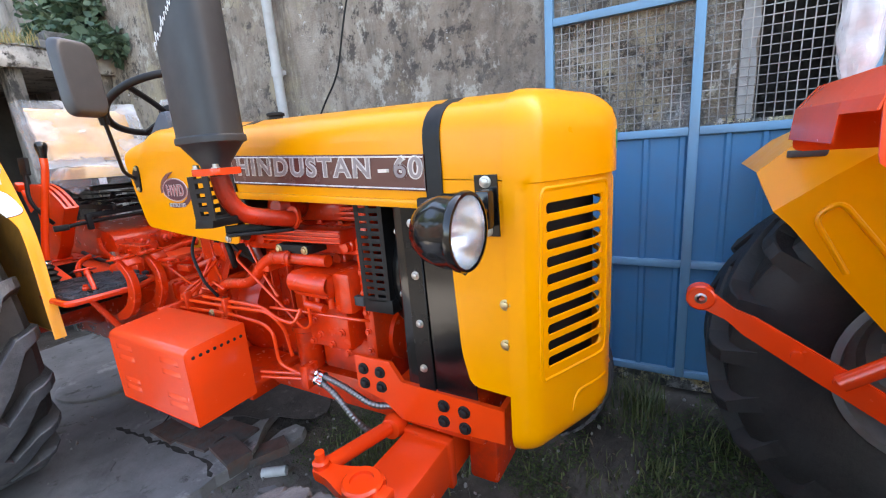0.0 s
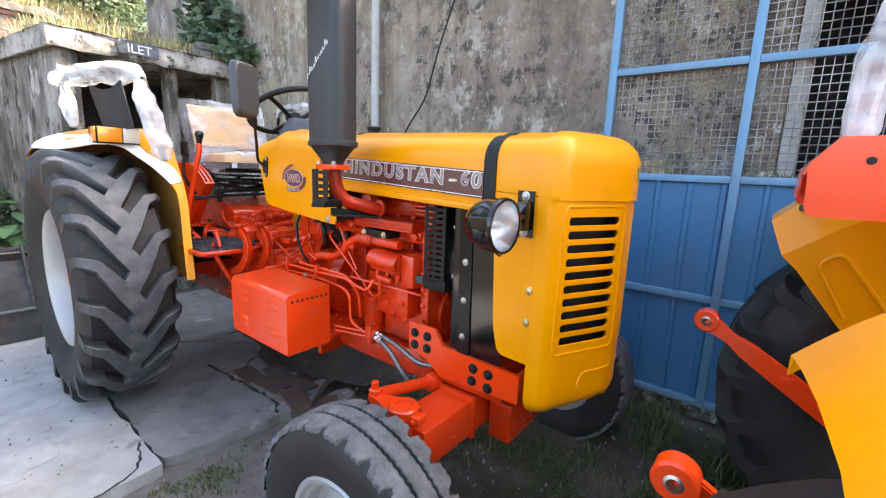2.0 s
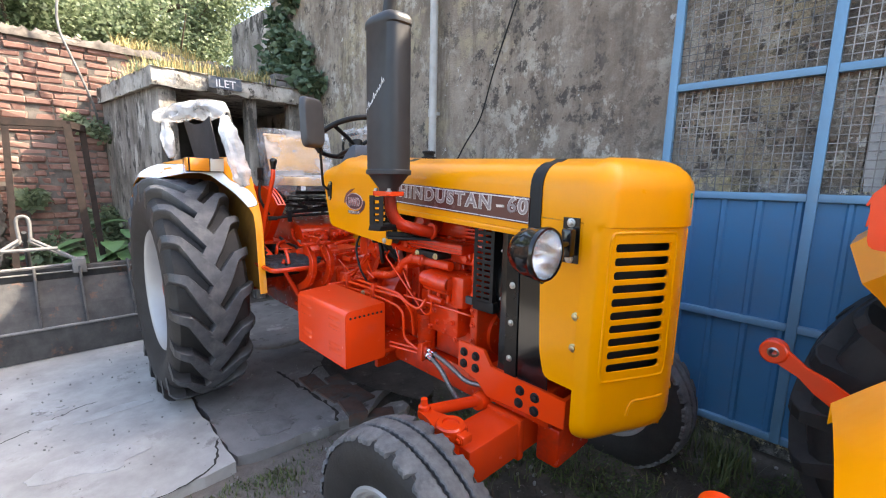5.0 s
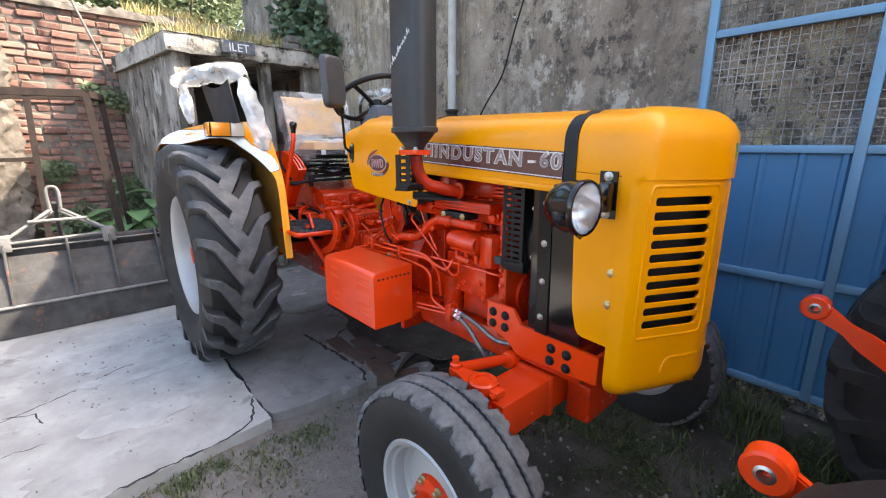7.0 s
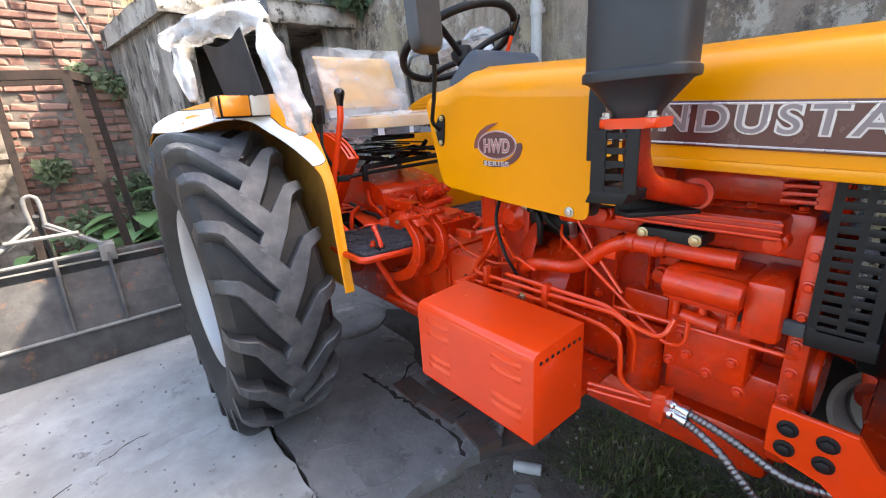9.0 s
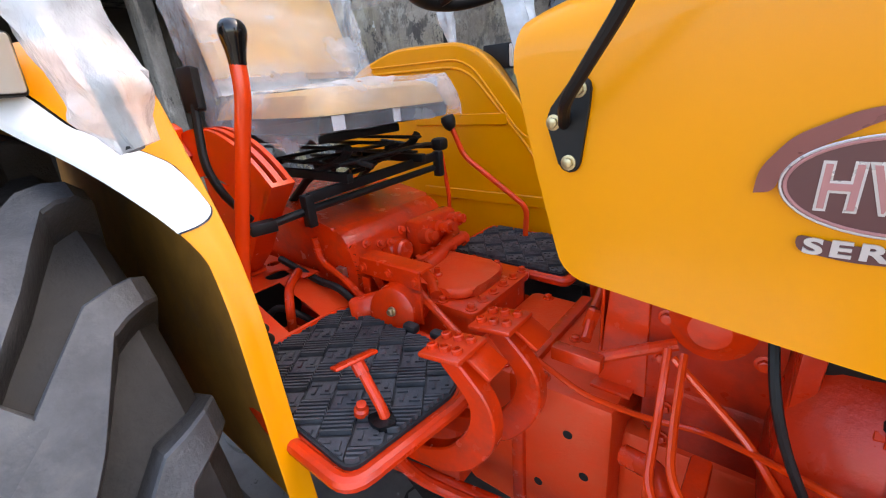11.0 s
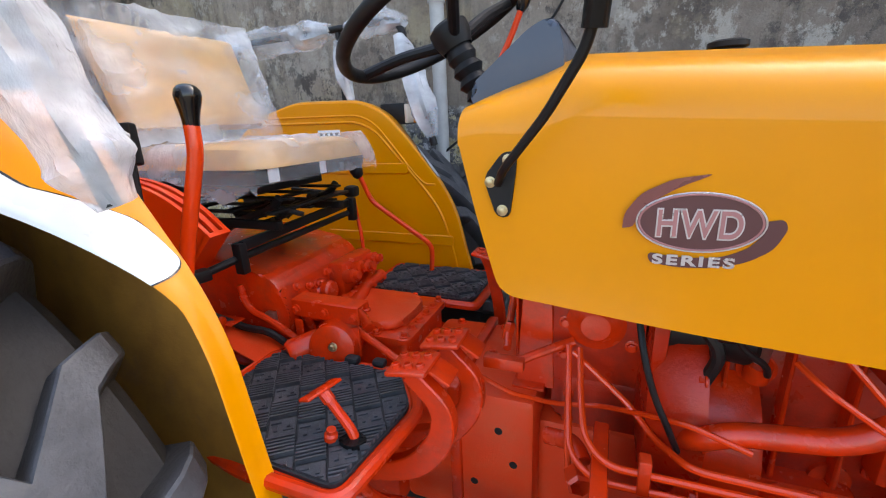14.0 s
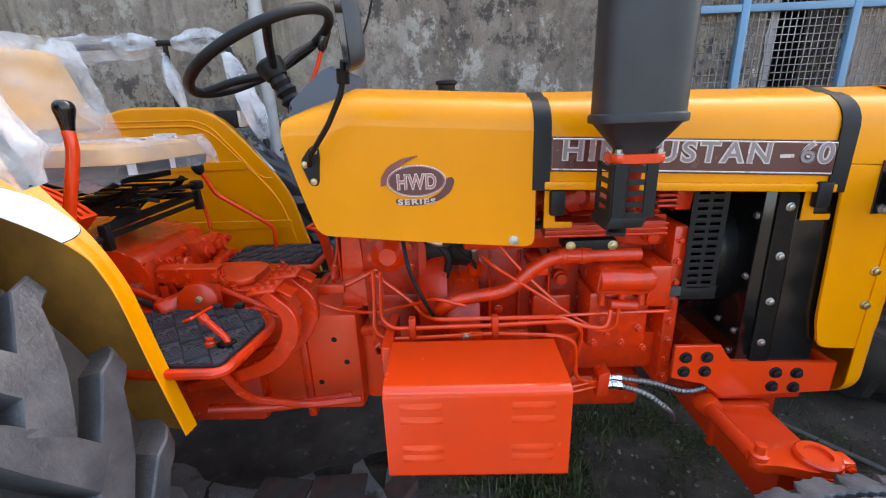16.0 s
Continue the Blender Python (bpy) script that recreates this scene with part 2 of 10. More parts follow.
def plaster_material():
    """Old wall: warm grey render full of pits and scabs, ochre and white remains of wash; low down the wash flakes off a dark base."""
    m, nt, b = base_material("mouldy_plaster")
    g = lambda k: (k, k, k)
    def masked(a, b_mask):
        mul = nt.nodes.new("ShaderNodeMath")
        mul.operation = "MULTIPLY"
        nt.links.new(a, mul.inputs[0])
        nt.links.new(b_mask, mul.inputs[1])
        return mul.outputs[0]
    col = ramp_node(nt, noise_node(nt, 1.7, 12, 0.68, (1, 1, 0.7)), [(0.34, (0.180, 0.143, 0.112)), (0.5, (0.325, 0.268, 0.212)), (0.66, (0.47, 0.402, 0.325))])
    ochre = ramp_node(nt, noise_node(nt, 1.5, 12, 0.74), [(0.54, g(0)), (0.62, g(0.8))])
    col = mix_node(nt, ochre, col, (0.46, 0.385, 0.255))
    streak = ramp_node(nt, noise_node(nt, 2.6, 10, 0.72, (1.8, 1, 0.22)), [(0.50, g(0)), (0.64, g(0.75))])
    col = mix_node(nt, streak, col, (0.132, 0.108, 0.088))
    cluster = ramp_node(nt, noise_node(nt, 2.1, 6, 0.6), [(0.42, g(0.1)), (0.60, g(1))])
    scab = ramp_node(nt, noise_node(nt, 9, 14, 0.76, (1, 1, 0.8)), [(0.52, g(0)), (0.57, g(0.85))])
    col = mix_node(nt, masked(scab, cluster), col, (0.58, 0.53, 0.445))
    cluster = ramp_node(nt, noise_node(nt, 2.4, 6, 0.6, (1, 1, 0.6)), [(0.40, g(0.15)), (0.58, g(1))])
    pit = ramp_node(nt, noise_node(nt, 11, 14, 0.78, (1, 1, 0.8)), [(0.52, g(0)), (0.57, g(0.9))])
    col = mix_node(nt, masked(pit, cluster), col, (0.085, 0.076, 0.068))
    spot = ramp_node(nt, noise_node(nt, 6.3, 13, 0.74), [(0.635, g(0)), (0.65, g(1))])
    col = mix_node(nt, spot, col, (0.66, 0.63, 0.57))
    # low band where the wash flaked off the dark base
    tc = nt.nodes.new("ShaderNodeTexCoord")
    sp = nt.nodes.new("ShaderNodeSeparateXYZ")
    nt.links.new(tc.outputs["Object"], sp.inputs[0])
    ragged = nt.nodes.new("ShaderNodeMath")
    ragged.operation = "MULTIPLY_ADD"
    ragged.inputs[1].default_value = 1.1
    nt.links.new(noise_node(nt, 2.4, 10, 0.72), ragged.inputs[0])
    nt.links.new(sp.outputs["Z"], ragged.inputs[2])
    band = nt.nodes.new("ShaderNodeMapRange")
    band.inputs[1].default_value, band.inputs[2].default_value = 2.10, 2.00
    nt.links.new(ragged.outputs[0], band.inputs[0])
    low = ramp_node(nt, noise_node(nt, 4.2, 13, 0.76), [(0.38, (0.46, 0.36, 0.17)), (0.45, (0.62, 0.52, 0.28)), (0.485, (0.78, 0.70, 0.50)), (0.495, (0.16, 0.152, 0.147)), (0.56, (0.27, 0.262, 0.257)), (0.63, (0.50, 0.49, 0.48)), (0.68, (0.70, 0.69, 0.68))])
    chip = ramp_node(nt, noise_node(nt, 16, 10, 0.78), [(0.575, g(0)), (0.59, g(1))])
    low = mix_node(nt, chip, low, (0.76, 0.74, 0.70))
    mould = ramp_node(nt, noise_node(nt, 5.5, 12, 0.76, (1.3, 1, 0.6)), [(0.50, g(0)), (0.60, g(0.85))])
    low = mix_node(nt, mould, low, (0.110, 0.103, 0.092))
    hole = ramp_node(nt, noise_node(nt, 22, 12, 0.8), [(0.54, g(0)), (0.58, g(0.9))])
    low = mix_node(nt, hole, low, (0.060, 0.056, 0.052))
    col = mix_node(nt, band.outputs[0], col, low)
    fine = ramp_node(nt, noise_node(nt, 75, 8, 0.8), [(0.3, g(0.78)), (0.7, g(1.0))])
    col = mix_node(nt, 1.0, col, fine, "MULTIPLY")
    nt.links.new(col, b.inputs["Base Color"])
    b.inputs["Roughness"].default_value = 0.92
    b.inputs["Specular IOR Level"].default_value = 0.2
    nt.links.new(bump_node(nt, noise_node(nt, 19, 14, 0.80), 1.0, 0.02), b.inputs["Normal"])
    return m


PLASTER = plaster_material()
SHED_PLASTER = rough_surface("stained_cement_render", [(0.32, (0.09, 0.080, 0.068)), (0.5, (0.215, 0.193, 0.166)), (0.68, (0.37, 0.340, 0.30))], 4.5, 0.92, 0.9, 18, 0.03, (1, 1, 0.4),
                             second=[(5, 0.53, 0.60, (0.060, 0.056, 0.049)), (4, 0.58, 0.64, (0.44, 0.41, 0.36)), (20, 0.60, 0.66, (0.05, 0.047, 0.042))])
SLAB_FACE = rough_surface("weathered_slab_edge", [(0.32, (0.17, 0.155, 0.135)), (0.5, (0.40, 0.375, 0.335)), (0.68, (0.56, 0.53, 0.48))], 5, 0.92, 0.9, 22, 0.02, (1, 1, 0.7),
                          second=[(4.5, 0.54, 0.60, (0.085, 0.078, 0.068)), (13, 0.58, 0.64, (0.06, 0.056, 0.05)), (7, 0.62, 0.66, (0.60, 0.57, 0.51))])
MORTAR = rough_surface("lime_mortar", [(0.3, (0.07, 0.060, 0.052)), (0.7, (0.18, 0.158, 0.138))], 8, 0.92, 0.6, 40)
BARK = rough_surface("bark", [(0.3, (0.06, 0.045, 0.03)), (0.7, (0.16, 0.12, 0.09))], 10, 0.9, 0.6, 30)
STRAW = rough_surface("dry_grass", [(0.3, (0.30, 0.24, 0.10)), (0.7, (0.48, 0.40, 0.19))], 8, 0.85, 0.2, 30)
# dark wall colour stands in for the shade of interiors
SHADE_WALL = rough_surface("shade_dark_wall", [(0.3, (0.05, 0.048, 0.045)), (0.7, (0.10, 0.095, 0.09))], 3, 0.9, 0.3, 20)
PVC = paint("grey_pvc_pipe", (0.42, 0.42, 0.40), 0.5, 0.0, dirt=(0.22, 0.2, 0.18), dirt_amount=0.6, wave=0.0)
LETTER = paint("silver_foil_letter", (0.60, 0.55, 0.54), 0.25, 0.2, metallic=0.5, dirt_amount=0.05, wave=0.0)
LETTER_CORE = paint("letter_fill", (0.24, 0.19, 0.19), 0.4, 0.0, dirt=(0.2, 0.13, 0.12), dirt_amount=0.5, wave=0.0)
MAROON = paint("maroon_badge_film", (0.10, 0.028, 0.030), 0.3, 0.5, dirt_amount=0.05, wave=0.0)
MAROON_SHEEN = paint("maroon_metallic_film", (0.22, 0.07, 0.065), 0.25, 0.5, metallic=0.4, dirt_amount=0.05, wave=0.0)
MAROON_LIGHT = paint("pink_badge_film", (0.42, 0.17, 0.16), 0.3, 0.5, dirt_amount=0.05, wave=0.0)
# the plate's red reflection is put into its base colour
PLATE_REFLECTING = paint("red_reflecting_plate_film", (0.095, 0.030, 0.026), 0.22, 0.5, dirt_amount=0.05, wave=0.0)
CHALK = paint("white_marker", (0.75, 0.75, 0.75), 0.7, 0.0, dirt_amount=0.0, wave=0.0)
AMBER = paint("amber_lens", (0.75, 0.25, 0.02), 0.15, 0.5, dirt_amount=0.0, wave=0.0)
CLEAR_LENS = paint("clear_lamp_lens", (0.62, 0.55, 0.46), 0.12, 0.5, dirt_amount=0.0, wave=0.05)
CLOTH_BLACK = rough_surface("black_mudflap", [(0.3, (0.012, 0.012, 0.014)), (0.7, (0.03, 0.03, 0.034))], 9, 0.7, 0.1, 60)


def foliage(name, a, b_col, rough=0.55, through_light=0.0):
    m, nt, b = base_material(name)
    g = nt.nodes.new("ShaderNodeNewGeometry")
    col = ramp_node(nt, g.outputs["Random Per Island"], [(0.0, a), (1.0, b_col)])
    nt.links.new(col, b.inputs["Base Color"])
    b.inputs["Roughness"].default_value = rough
    if through_light:
        thin = nt.nodes.new("ShaderNodeBsdfTranslucent")
        mix = nt.nodes.new("ShaderNodeMixShader")
        nt.links.new(col, thin.inputs[0])
        mix.inputs[0].default_value = through_light
        nt.links.new(b.outputs[0], mix.inputs[1])
        nt.links.new(thin.outputs[0], mix.inputs[2])
        nt.links.new(mix.outputs[0], nt.nodes["Material Output"].inputs[0])
    return m


LEAF = foliage("tree_leaves", (0.09, 0.135, 0.075), (0.28, 0.335, 0.20), 0.6, 0.45)
LEAF_DARK = foliage("creeper_leaves", (0.045, 0.090, 0.050), (0.15, 0.21, 0.125), 0.5, 0.25)
MOSS = foliage("moss_and_clover", (0.016, 0.032, 0.008), (0.075, 0.11, 0.025), 0.7, 0.15)
LEAF_BROAD = foliage("broad_leaves", (0.06, 0.14, 0.05), (0.13, 0.24, 0.09), 0.4)
LITTER = foliage("dead_leaves", (0.02, 0.014, 0.009), (0.16, 0.12, 0.075), 0.8)
GRASS = foliage("grass_blades", (0.035, 0.062, 0.014), (0.12, 0.135, 0.045))


def brick_material():
    m, nt, b = base_material("fired_brick")
    info = nt.nodes.new("ShaderNodeObjectInfo")
    col = ramp_node(nt, info.outputs["Random"], [(0.0, (0.135, 0.066, 0.052)), (0.5, (0.23, 0.122, 0.096)), (1.0, (0.31, 0.190, 0.155))])
    mask = ramp_node(nt, noise_node(nt, 9, 8, 0.7), [(0.52, (0, 0, 0)), (0.7, (1, 1, 1))])
    nt.links.new(mix_node(nt, mask, col, (0.30, 0.22, 0.175)), b.inputs["Base Color"])
    b.inputs["Roughness"].default_value = 0.9
    nt.links.new(bump_node(nt, noise_node(nt, 45, 6), 0.5, 0.006), b.inputs["Normal"])
    return m


BRICK = brick_material()
BRICK_REST = rough_surface("fired_brick_rest", [(0.3, (0.135, 0.066, 0.052)), (0.5, (0.23, 0.122, 0.096)), (0.7, (0.31, 0.190, 0.155))], 5, 0.9, 0.5, 45, 0.006, second=[(9, 0.55, 0.7, (0.30, 0.22, 0.175))])
LOOSE = rough_surface("worn_loose_brick", [(0.3, (0.065, 0.040, 0.033)), (0.7, (0.140, 0.080, 0.062))], 8, 0.9, 0.5, 40, 0.006, second=[(6, 0.48, 0.60, (0.085, 0.078, 0.070))])
STONE = rough_surface("grey_pebble", [(0.3, (0.12, 0.115, 0.11)), (0.7, (0.30, 0.29, 0.27))], 30, 0.9, 0.3, 60)


def film_material(name, lo, hi):
    """Thin, creased plastic film, from lo to hi milky."""
    m, nt, b = base_material(name)
    out = nt.nodes["Material Output"]
    clear = nt.nodes.new("ShaderNodeBsdfTransparent")
    mix = nt.nodes.new("ShaderNodeMixShader")
    b.inputs["Base Color"].default_value = (0.86, 0.87, 0.88, 1)
    b.inputs["Roughness"].default_value = 0.22
    b.inputs["Specular IOR Level"].default_value = 0.8
    nt.links.new(bump_node(nt, noise_node(nt, 26, 5, 0.6, (1, 1, 0.6)), 0.9, 0.014), b.inputs["Normal"])
    mask = ramp_node(nt, noise_node(nt, 5, 4, 0.5, (1, 1, 1.6)), [(0.34, (lo, lo, lo)), (0.70, (hi, hi, hi))])
    nt.links.new(mask, mix.inputs[0])
    nt.links.new(clear.outputs[0], mix.inputs[1])
    nt.links.new(b.outputs[0], mix.inputs[2])
    nt.links.new(mix.outputs[0], out.inputs[0])
    return m


FILM = film_material("milky_plastic_film", 0.16, 0.72)
FILM_CLEAR = film_material("clear_plastic_film", 0.08, 0.46)


def glass_material():
    m, nt, b = base_material("lamp_glass")
    b.inputs["Base Color"].default_value = (0.93, 0.95, 0.95, 1)
    b.inputs["Roughness"].default_value = 0.06
    b.inputs["Transmission Weight"].default_value = 0.85
    b.inputs["IOR"].default_value = 1.4
    nt.links.new(bump_node(nt, noise_node(nt, 60, 1, 0.5, (1, 6, 0.4)), 0.5, 0.01), b.inputs["Normal"])
    return m


GLASS = glass_material()


# ---------------------------------------------------------------- mesh helpers
def link_mesh(name, bm, mat, smooth=True, angle=35.0):
    me = bpy.data.meshes.new(name)
    bmesh.ops.recalc_face_normals(bm, faces=bm.faces)
    if smooth:
        lim = radians(angle)
        for e in bm.edges:
            e.smooth = len(e.link_faces) == 2 and e.calc_face_angle(9) < lim
        for f in bm.faces:
            f.smooth = True
    bm.to_mesh(me)
    bm.free()
    for mm in (mat if isinstance(mat, (list, tuple)) else [mat]):
        me.materials.append(mm)
    return new(name, me)


def part(name, bm, mat, parent, label="", smooth=True, angle=35.0):
    ob = link_mesh(name, bm, mat, smooth, angle)
    ob.parent = parent
    if label:
        ob["label"] = label
    return ob


def thing(name, bm, mat, label, category, group="", kind="", smooth=True):
    return tagged(link_mesh(name, bm, mat, smooth), label, category, group, kind)


def empty(name, label, category, group="", kind=""):
    return tagged(new(name), label, category, group, kind)


def box(bm, x0, x1, y0, y1, z0, z1, bevel=0.0, m=None, seg=2):
    r = bmesh.ops.create_cube(bm, size=1.0)
    mat = Matrix.Translation(((x0 + x1) / 2, (y0 + y1) / 2, (z0 + z1) / 2)) @ Matrix.Diagonal((abs(x1 - x0), abs(y1 - y0), abs(z1 - z0), 1))
    bmesh.ops.transform(bm, matrix=(m @ mat) if m else mat, verts=r["verts"])
    if bevel:
        ed = {e for v in r["verts"] for e in v.link_edges}
        bmesh.ops.bevel(bm, geom=list(ed), offset=bevel, segments=seg, affect="EDGES", profile=0.5)
    return bm


def prism(bm, poly, axis, a, b, bevel=0.0, seg=2):
    """A polygon of two coordinates, pushed along an axis from a to b."""
    def p3(u, v, w):
        return {"x": (w, u, v), "y": (u, w, v), "z": (u, v, w)}[axis]
    lo = [bm.verts.new(p3(u, v, a)) for u, v in poly]
    hi = [bm.verts.new(p3(u, v, b)) for u, v in poly]
    fs = [bm.faces.new(lo), bm.faces.new(hi[::-1])]
    n = len(poly)
    for i in range(n):
        fs.append(bm.faces.new((lo[i], lo[(i + 1) % n], hi[(i + 1) % n], hi[i])))
    if bevel:
        ed = {e for f in fs for e in f.edges}
        bmesh.ops.bevel(bm, geom=list(ed), offset=bevel, segments=seg, affect="EDGES", profile=0.5)
    return bm


def rounded(poly, r, n=5):
    """A polygon with its corners rounded; r: one radius or one a corner."""
    out = []
    k = len(poly)
    rs = r if isinstance(r, (list, tuple)) else [r] * k
    for i in range(k):
        p, a, b = Vector(poly[i]), Vector(poly[i - 1]), Vector(poly[(i + 1) % k])
        d = min(rs[i], (a - p).length * 0.48, (b - p).length * 0.48)
        if d < 1e-4:
            out.append(tuple(p))
            continue
        p0, p1 = p + (a - p).normalized() * d, p + (b - p).normalized() * d
        for j in range(n + 1):
            t = j / n
            out.append(tuple(p0 * (1 - t) ** 2 + p * 2 * t * (1 - t) + p1 * t ** 2))
    return out


def smooth_path(pts, bend, n=5):
    pts = [Vector(p) for p in pts]
    out = [pts[0]]
    for i in range(1, len(pts) - 1):
        a, p, b = pts[i - 1], pts[i], pts[i + 1]
        d = min(bend, (a - p).length * 0.48, (b - p).length * 0.48)
        p0, p1 = p + (a - p).normalized() * d, p + (b - p).normalized() * d
        for j in range(n + 1):
            t = j / n
            out.append(p0 * (1 - t) ** 2 + p * 2 * t * (1 - t) + p1 * t ** 2)
    return out + [pts[-1]]


def sweep(bm, path, section, closed=False, up=None):
    """A section (list of (u, v)) or one section a point, carried along a path."""
    rings, n = [], len(path)
    ref = Vector(up) if up else None
    prev = None
    for i in range(n):
        if closed:
            d = (path[(i + 1) % n] - path[i - 1]).normalized()
        else:
            d = (path[min(i + 1, n - 1)] - path[max(i - 1, 0)]).normalized()
        if ref is not None:
            u = d.cross(ref).normalized()
        elif prev is None:
            u = d.orthogonal().normalized()
        else:
            u = (prev - d * prev.dot(d)).normalized()
        prev = u
        v = u.cross(d).normalized() if ref is not None else d.cross(u).normalized()
        sec = section[i] if isinstance(section[0], list) else section
        rings.append([bm.verts.new(path[i] + u * a + v * b) for a, b in sec])
    k = len(rings[0])
    for i in range(n if closed else n - 1):
        r0, r1 = rings[i], rings[(i + 1) % n]
        for j in range(k):
            bm.faces.new((r0[j], r0[(j + 1) % k], r1[(j + 1) % k], r1[j]))
    if not closed:
        bm.faces.new(rings[0][::-1])
        bm.faces.new(rings[-1])
    return bm


def circle(r, n=10, squash=1.0):
    return [(r * math.cos(2 * math.pi * i / n), r * squash * math.sin(2 * math.pi * i / n)) for i in range(n)]


def tube(bm, pts, r, n=10, bend=0.03, seg=5):
    path = smooth_path(pts, bend, seg) if len(pts) > 2 else [Vector(p) for p in pts]
    return sweep(bm, path, circle(r, n))


def lathe(bm, profile, origin, axis, n=32, closed=False):
    """profile: (radius, height along the axis)."""
    axis = Vector(axis).normalized()
    u = axis.orthogonal().normalized()
    v = axis.cross(u)
    o = Vector(origin)
    rings = []
    for r, h in profile:
        if r < 1e-5:
            rings.append([bm.verts.new(o + axis * h)])
        else:
            rings.append([bm.verts.new(o + axis * h + (u * math.cos(2 * math.pi * i / n) + v * math.sin(2 * math.pi * i / n)) * r) for i in range(n)])
    pairs = list(zip(rings, rings[1:])) + ([(rings[-1], rings[0])] if closed else [])
    for a, b in pairs:
        for i in range(n):
            j = (i + 1) % n
            if len(a) == 1 and len(b) == 1:
                continue
            if len(a) == 1:
                bm.faces.new((a[0], b[i], b[j]))
            elif len(b) == 1:
                bm.faces.new((a[i], b[0], a[j]))
            else:
                bm.faces.new((a[i], b[i], b[j], a[j]))
    return bm


def disc(bm, c, axis, r, h, n=20, bev=0.003):
    return lathe(bm, [(0, 0), (r, 0), (r, h - bev), (r - bev, h), (0, h)], c, axis, n)


def bolt(bm, c, axis, r=0.009, h=0.009):
    """A hexagon head on a washer."""
    lathe(bm, [(0, 0), (r * 1.45, 0), (r * 1.45, h * 0.25), (r * 1.3, h * 0.3), (r * 0.7, h * 0.3)], c, axis, 14)
    lathe(bm, [(r, h * 0.3), (r, h * 0.9), (r * 0.8, h), (0, h)], c, axis, 6)
    return bm


def grid_surface(bm, fn, nu, nv, close_u=False, skip=None):
    vs = [[bm.verts.new(fn(i / nu, j / nv)) for j in range(nv + 1)] for i in range(nu + (0 if close_u else 1))]
    for i in range(nu):
        for j in range(nv):
            if skip and skip(i, j):
                continue
            a, b = vs[i], vs[(i + 1) % len(vs)]
            bm.faces.new((a[j], b[j], b[j + 1], a[j + 1]))
    return vs


def solid(bm, t):
    """Give an open sheet a thickness."""
    bmesh.ops.recalc_face_normals(bm, faces=bm.faces)
    bmesh.ops.solidify(bm, geom=bm.faces[:], thickness=t)
    return bm


NB = bmesh.new


# ---------------------------------------------------------------- ground
def ground_height(x, y):
    h = -0.075 + 0.03 * noise.noise((x * 1.3, y * 1.3, 0.0)) + 0.012 * noise.noise((x * 6, y * 6, 3.0))
    h -= 0.035 * math.exp(-((x - 1.15) / 0.35) ** 2 - ((y - 0.05) / 0.4) ** 2)
    if y > 0.55:
        h += min(0.16, (y - 0.55) * 0.28)
    if x < -1.4:
        h += 0.03
    return h


def build_ground():
    bm = NB()
    xs = [-400, -60, -20, -9] + [-6 + 0.12 * i for i in range(101)] + [9, 20, 60, 400]
    ys = [-400, -60, -20, -8, -5, -4] + [-3.4 + 0.1 * i for i in range(56)] + [4, 10, 60, 400]
    vs = [[bm.verts.new((x, y, ground_height(x, y))) for y in ys] for x in xs]
    for i in range(len(xs) - 1):
        for j in range(len(ys) - 1):
            bm.faces.new((vs[i][j], vs[i + 1][j], vs[i + 1][j + 1], vs[i][j + 1]))
    return thing("ground", bm, DIRT, "dark oily bare soil with patches of grass", "ground", kind="structure")


build_ground()


def slab(name, poly, z, mat, label, jag=0.02, seed=1):
    rng = random.Random(seed)
    pts = []
    n = len(poly)
    for i in range(n):
        a, b = Vector(poly[i]), Vector(poly[(i + 1) % n])
        k = max(2, int((b - a).length / 0.07))
        if (b - a).length > 4:
            k = 2
        for j in range(k):
            p = a.lerp(b, j / k)
            pts.append((p.x + rng.uniform(-jag, jag), p.y + rng.uniform(-jag, jag)))
    bm = NB()
    prism(bm, pts, "z", z - 0.25, z)
    return thing(name, bm, mat, label, "pavement", kind="structure", smooth=False)


pale_slab = slab("pavement", [(0.66, -0.90), (0.72, -1.60), (0.95, -2.6), (1.0, -3.1), (-4.2, -3.1), (-4.2, -0.93), (-0.75, -0.90), (-0.05, -0.90)], 0.0, CONCRETE,
     "pale worn concrete slab with cracks and damp stains", 0.012, 3)
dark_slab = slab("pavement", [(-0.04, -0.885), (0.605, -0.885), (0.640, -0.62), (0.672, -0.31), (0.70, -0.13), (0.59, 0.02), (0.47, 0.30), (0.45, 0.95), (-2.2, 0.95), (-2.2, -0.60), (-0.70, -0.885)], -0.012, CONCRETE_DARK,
     "dark concrete under the tractor", 0.014, 5)


def crack(parent, pts, w, z, seed):
    """A jagged open crack: a thin dark strip with ragged sides."""
    rng = random.Random(seed)
    path = []
    for a, b in zip(pts, pts[1:]):
        a, b = Vector(a), Vector(b)
        k = max(2, int((b - a).length / 0.03))
        path += [a.lerp(b, i / k) + Vector((rng.gauss(0, 0.006), rng.gauss(0, 0.006))) for i in range(k)]
    path.append(Vector(pts[-1]))
    bm = NB()
    prev = None
    for i, v in enumerate(path):
        d = (path[min(i + 1, len(path) - 1)] - path[max(i - 1, 0)]).normalized()
        n = Vector((-d.y, d.x)) * w * rng.uniform(0.3, 1.3) * (0.2 if i in (0, len(path) - 1) else 1)
        cur = (bm.verts.new((v.x + n.x, v.y + n.y, z)), bm.verts.new((v.x - n.x, v.y - n.y, z)))
        if prev:
            bm.faces.new((prev[0], prev[1], cur[1], cur[0]))
        prev = cur
    part("crack", bm, DIRT_DARK, parent, smooth=False)


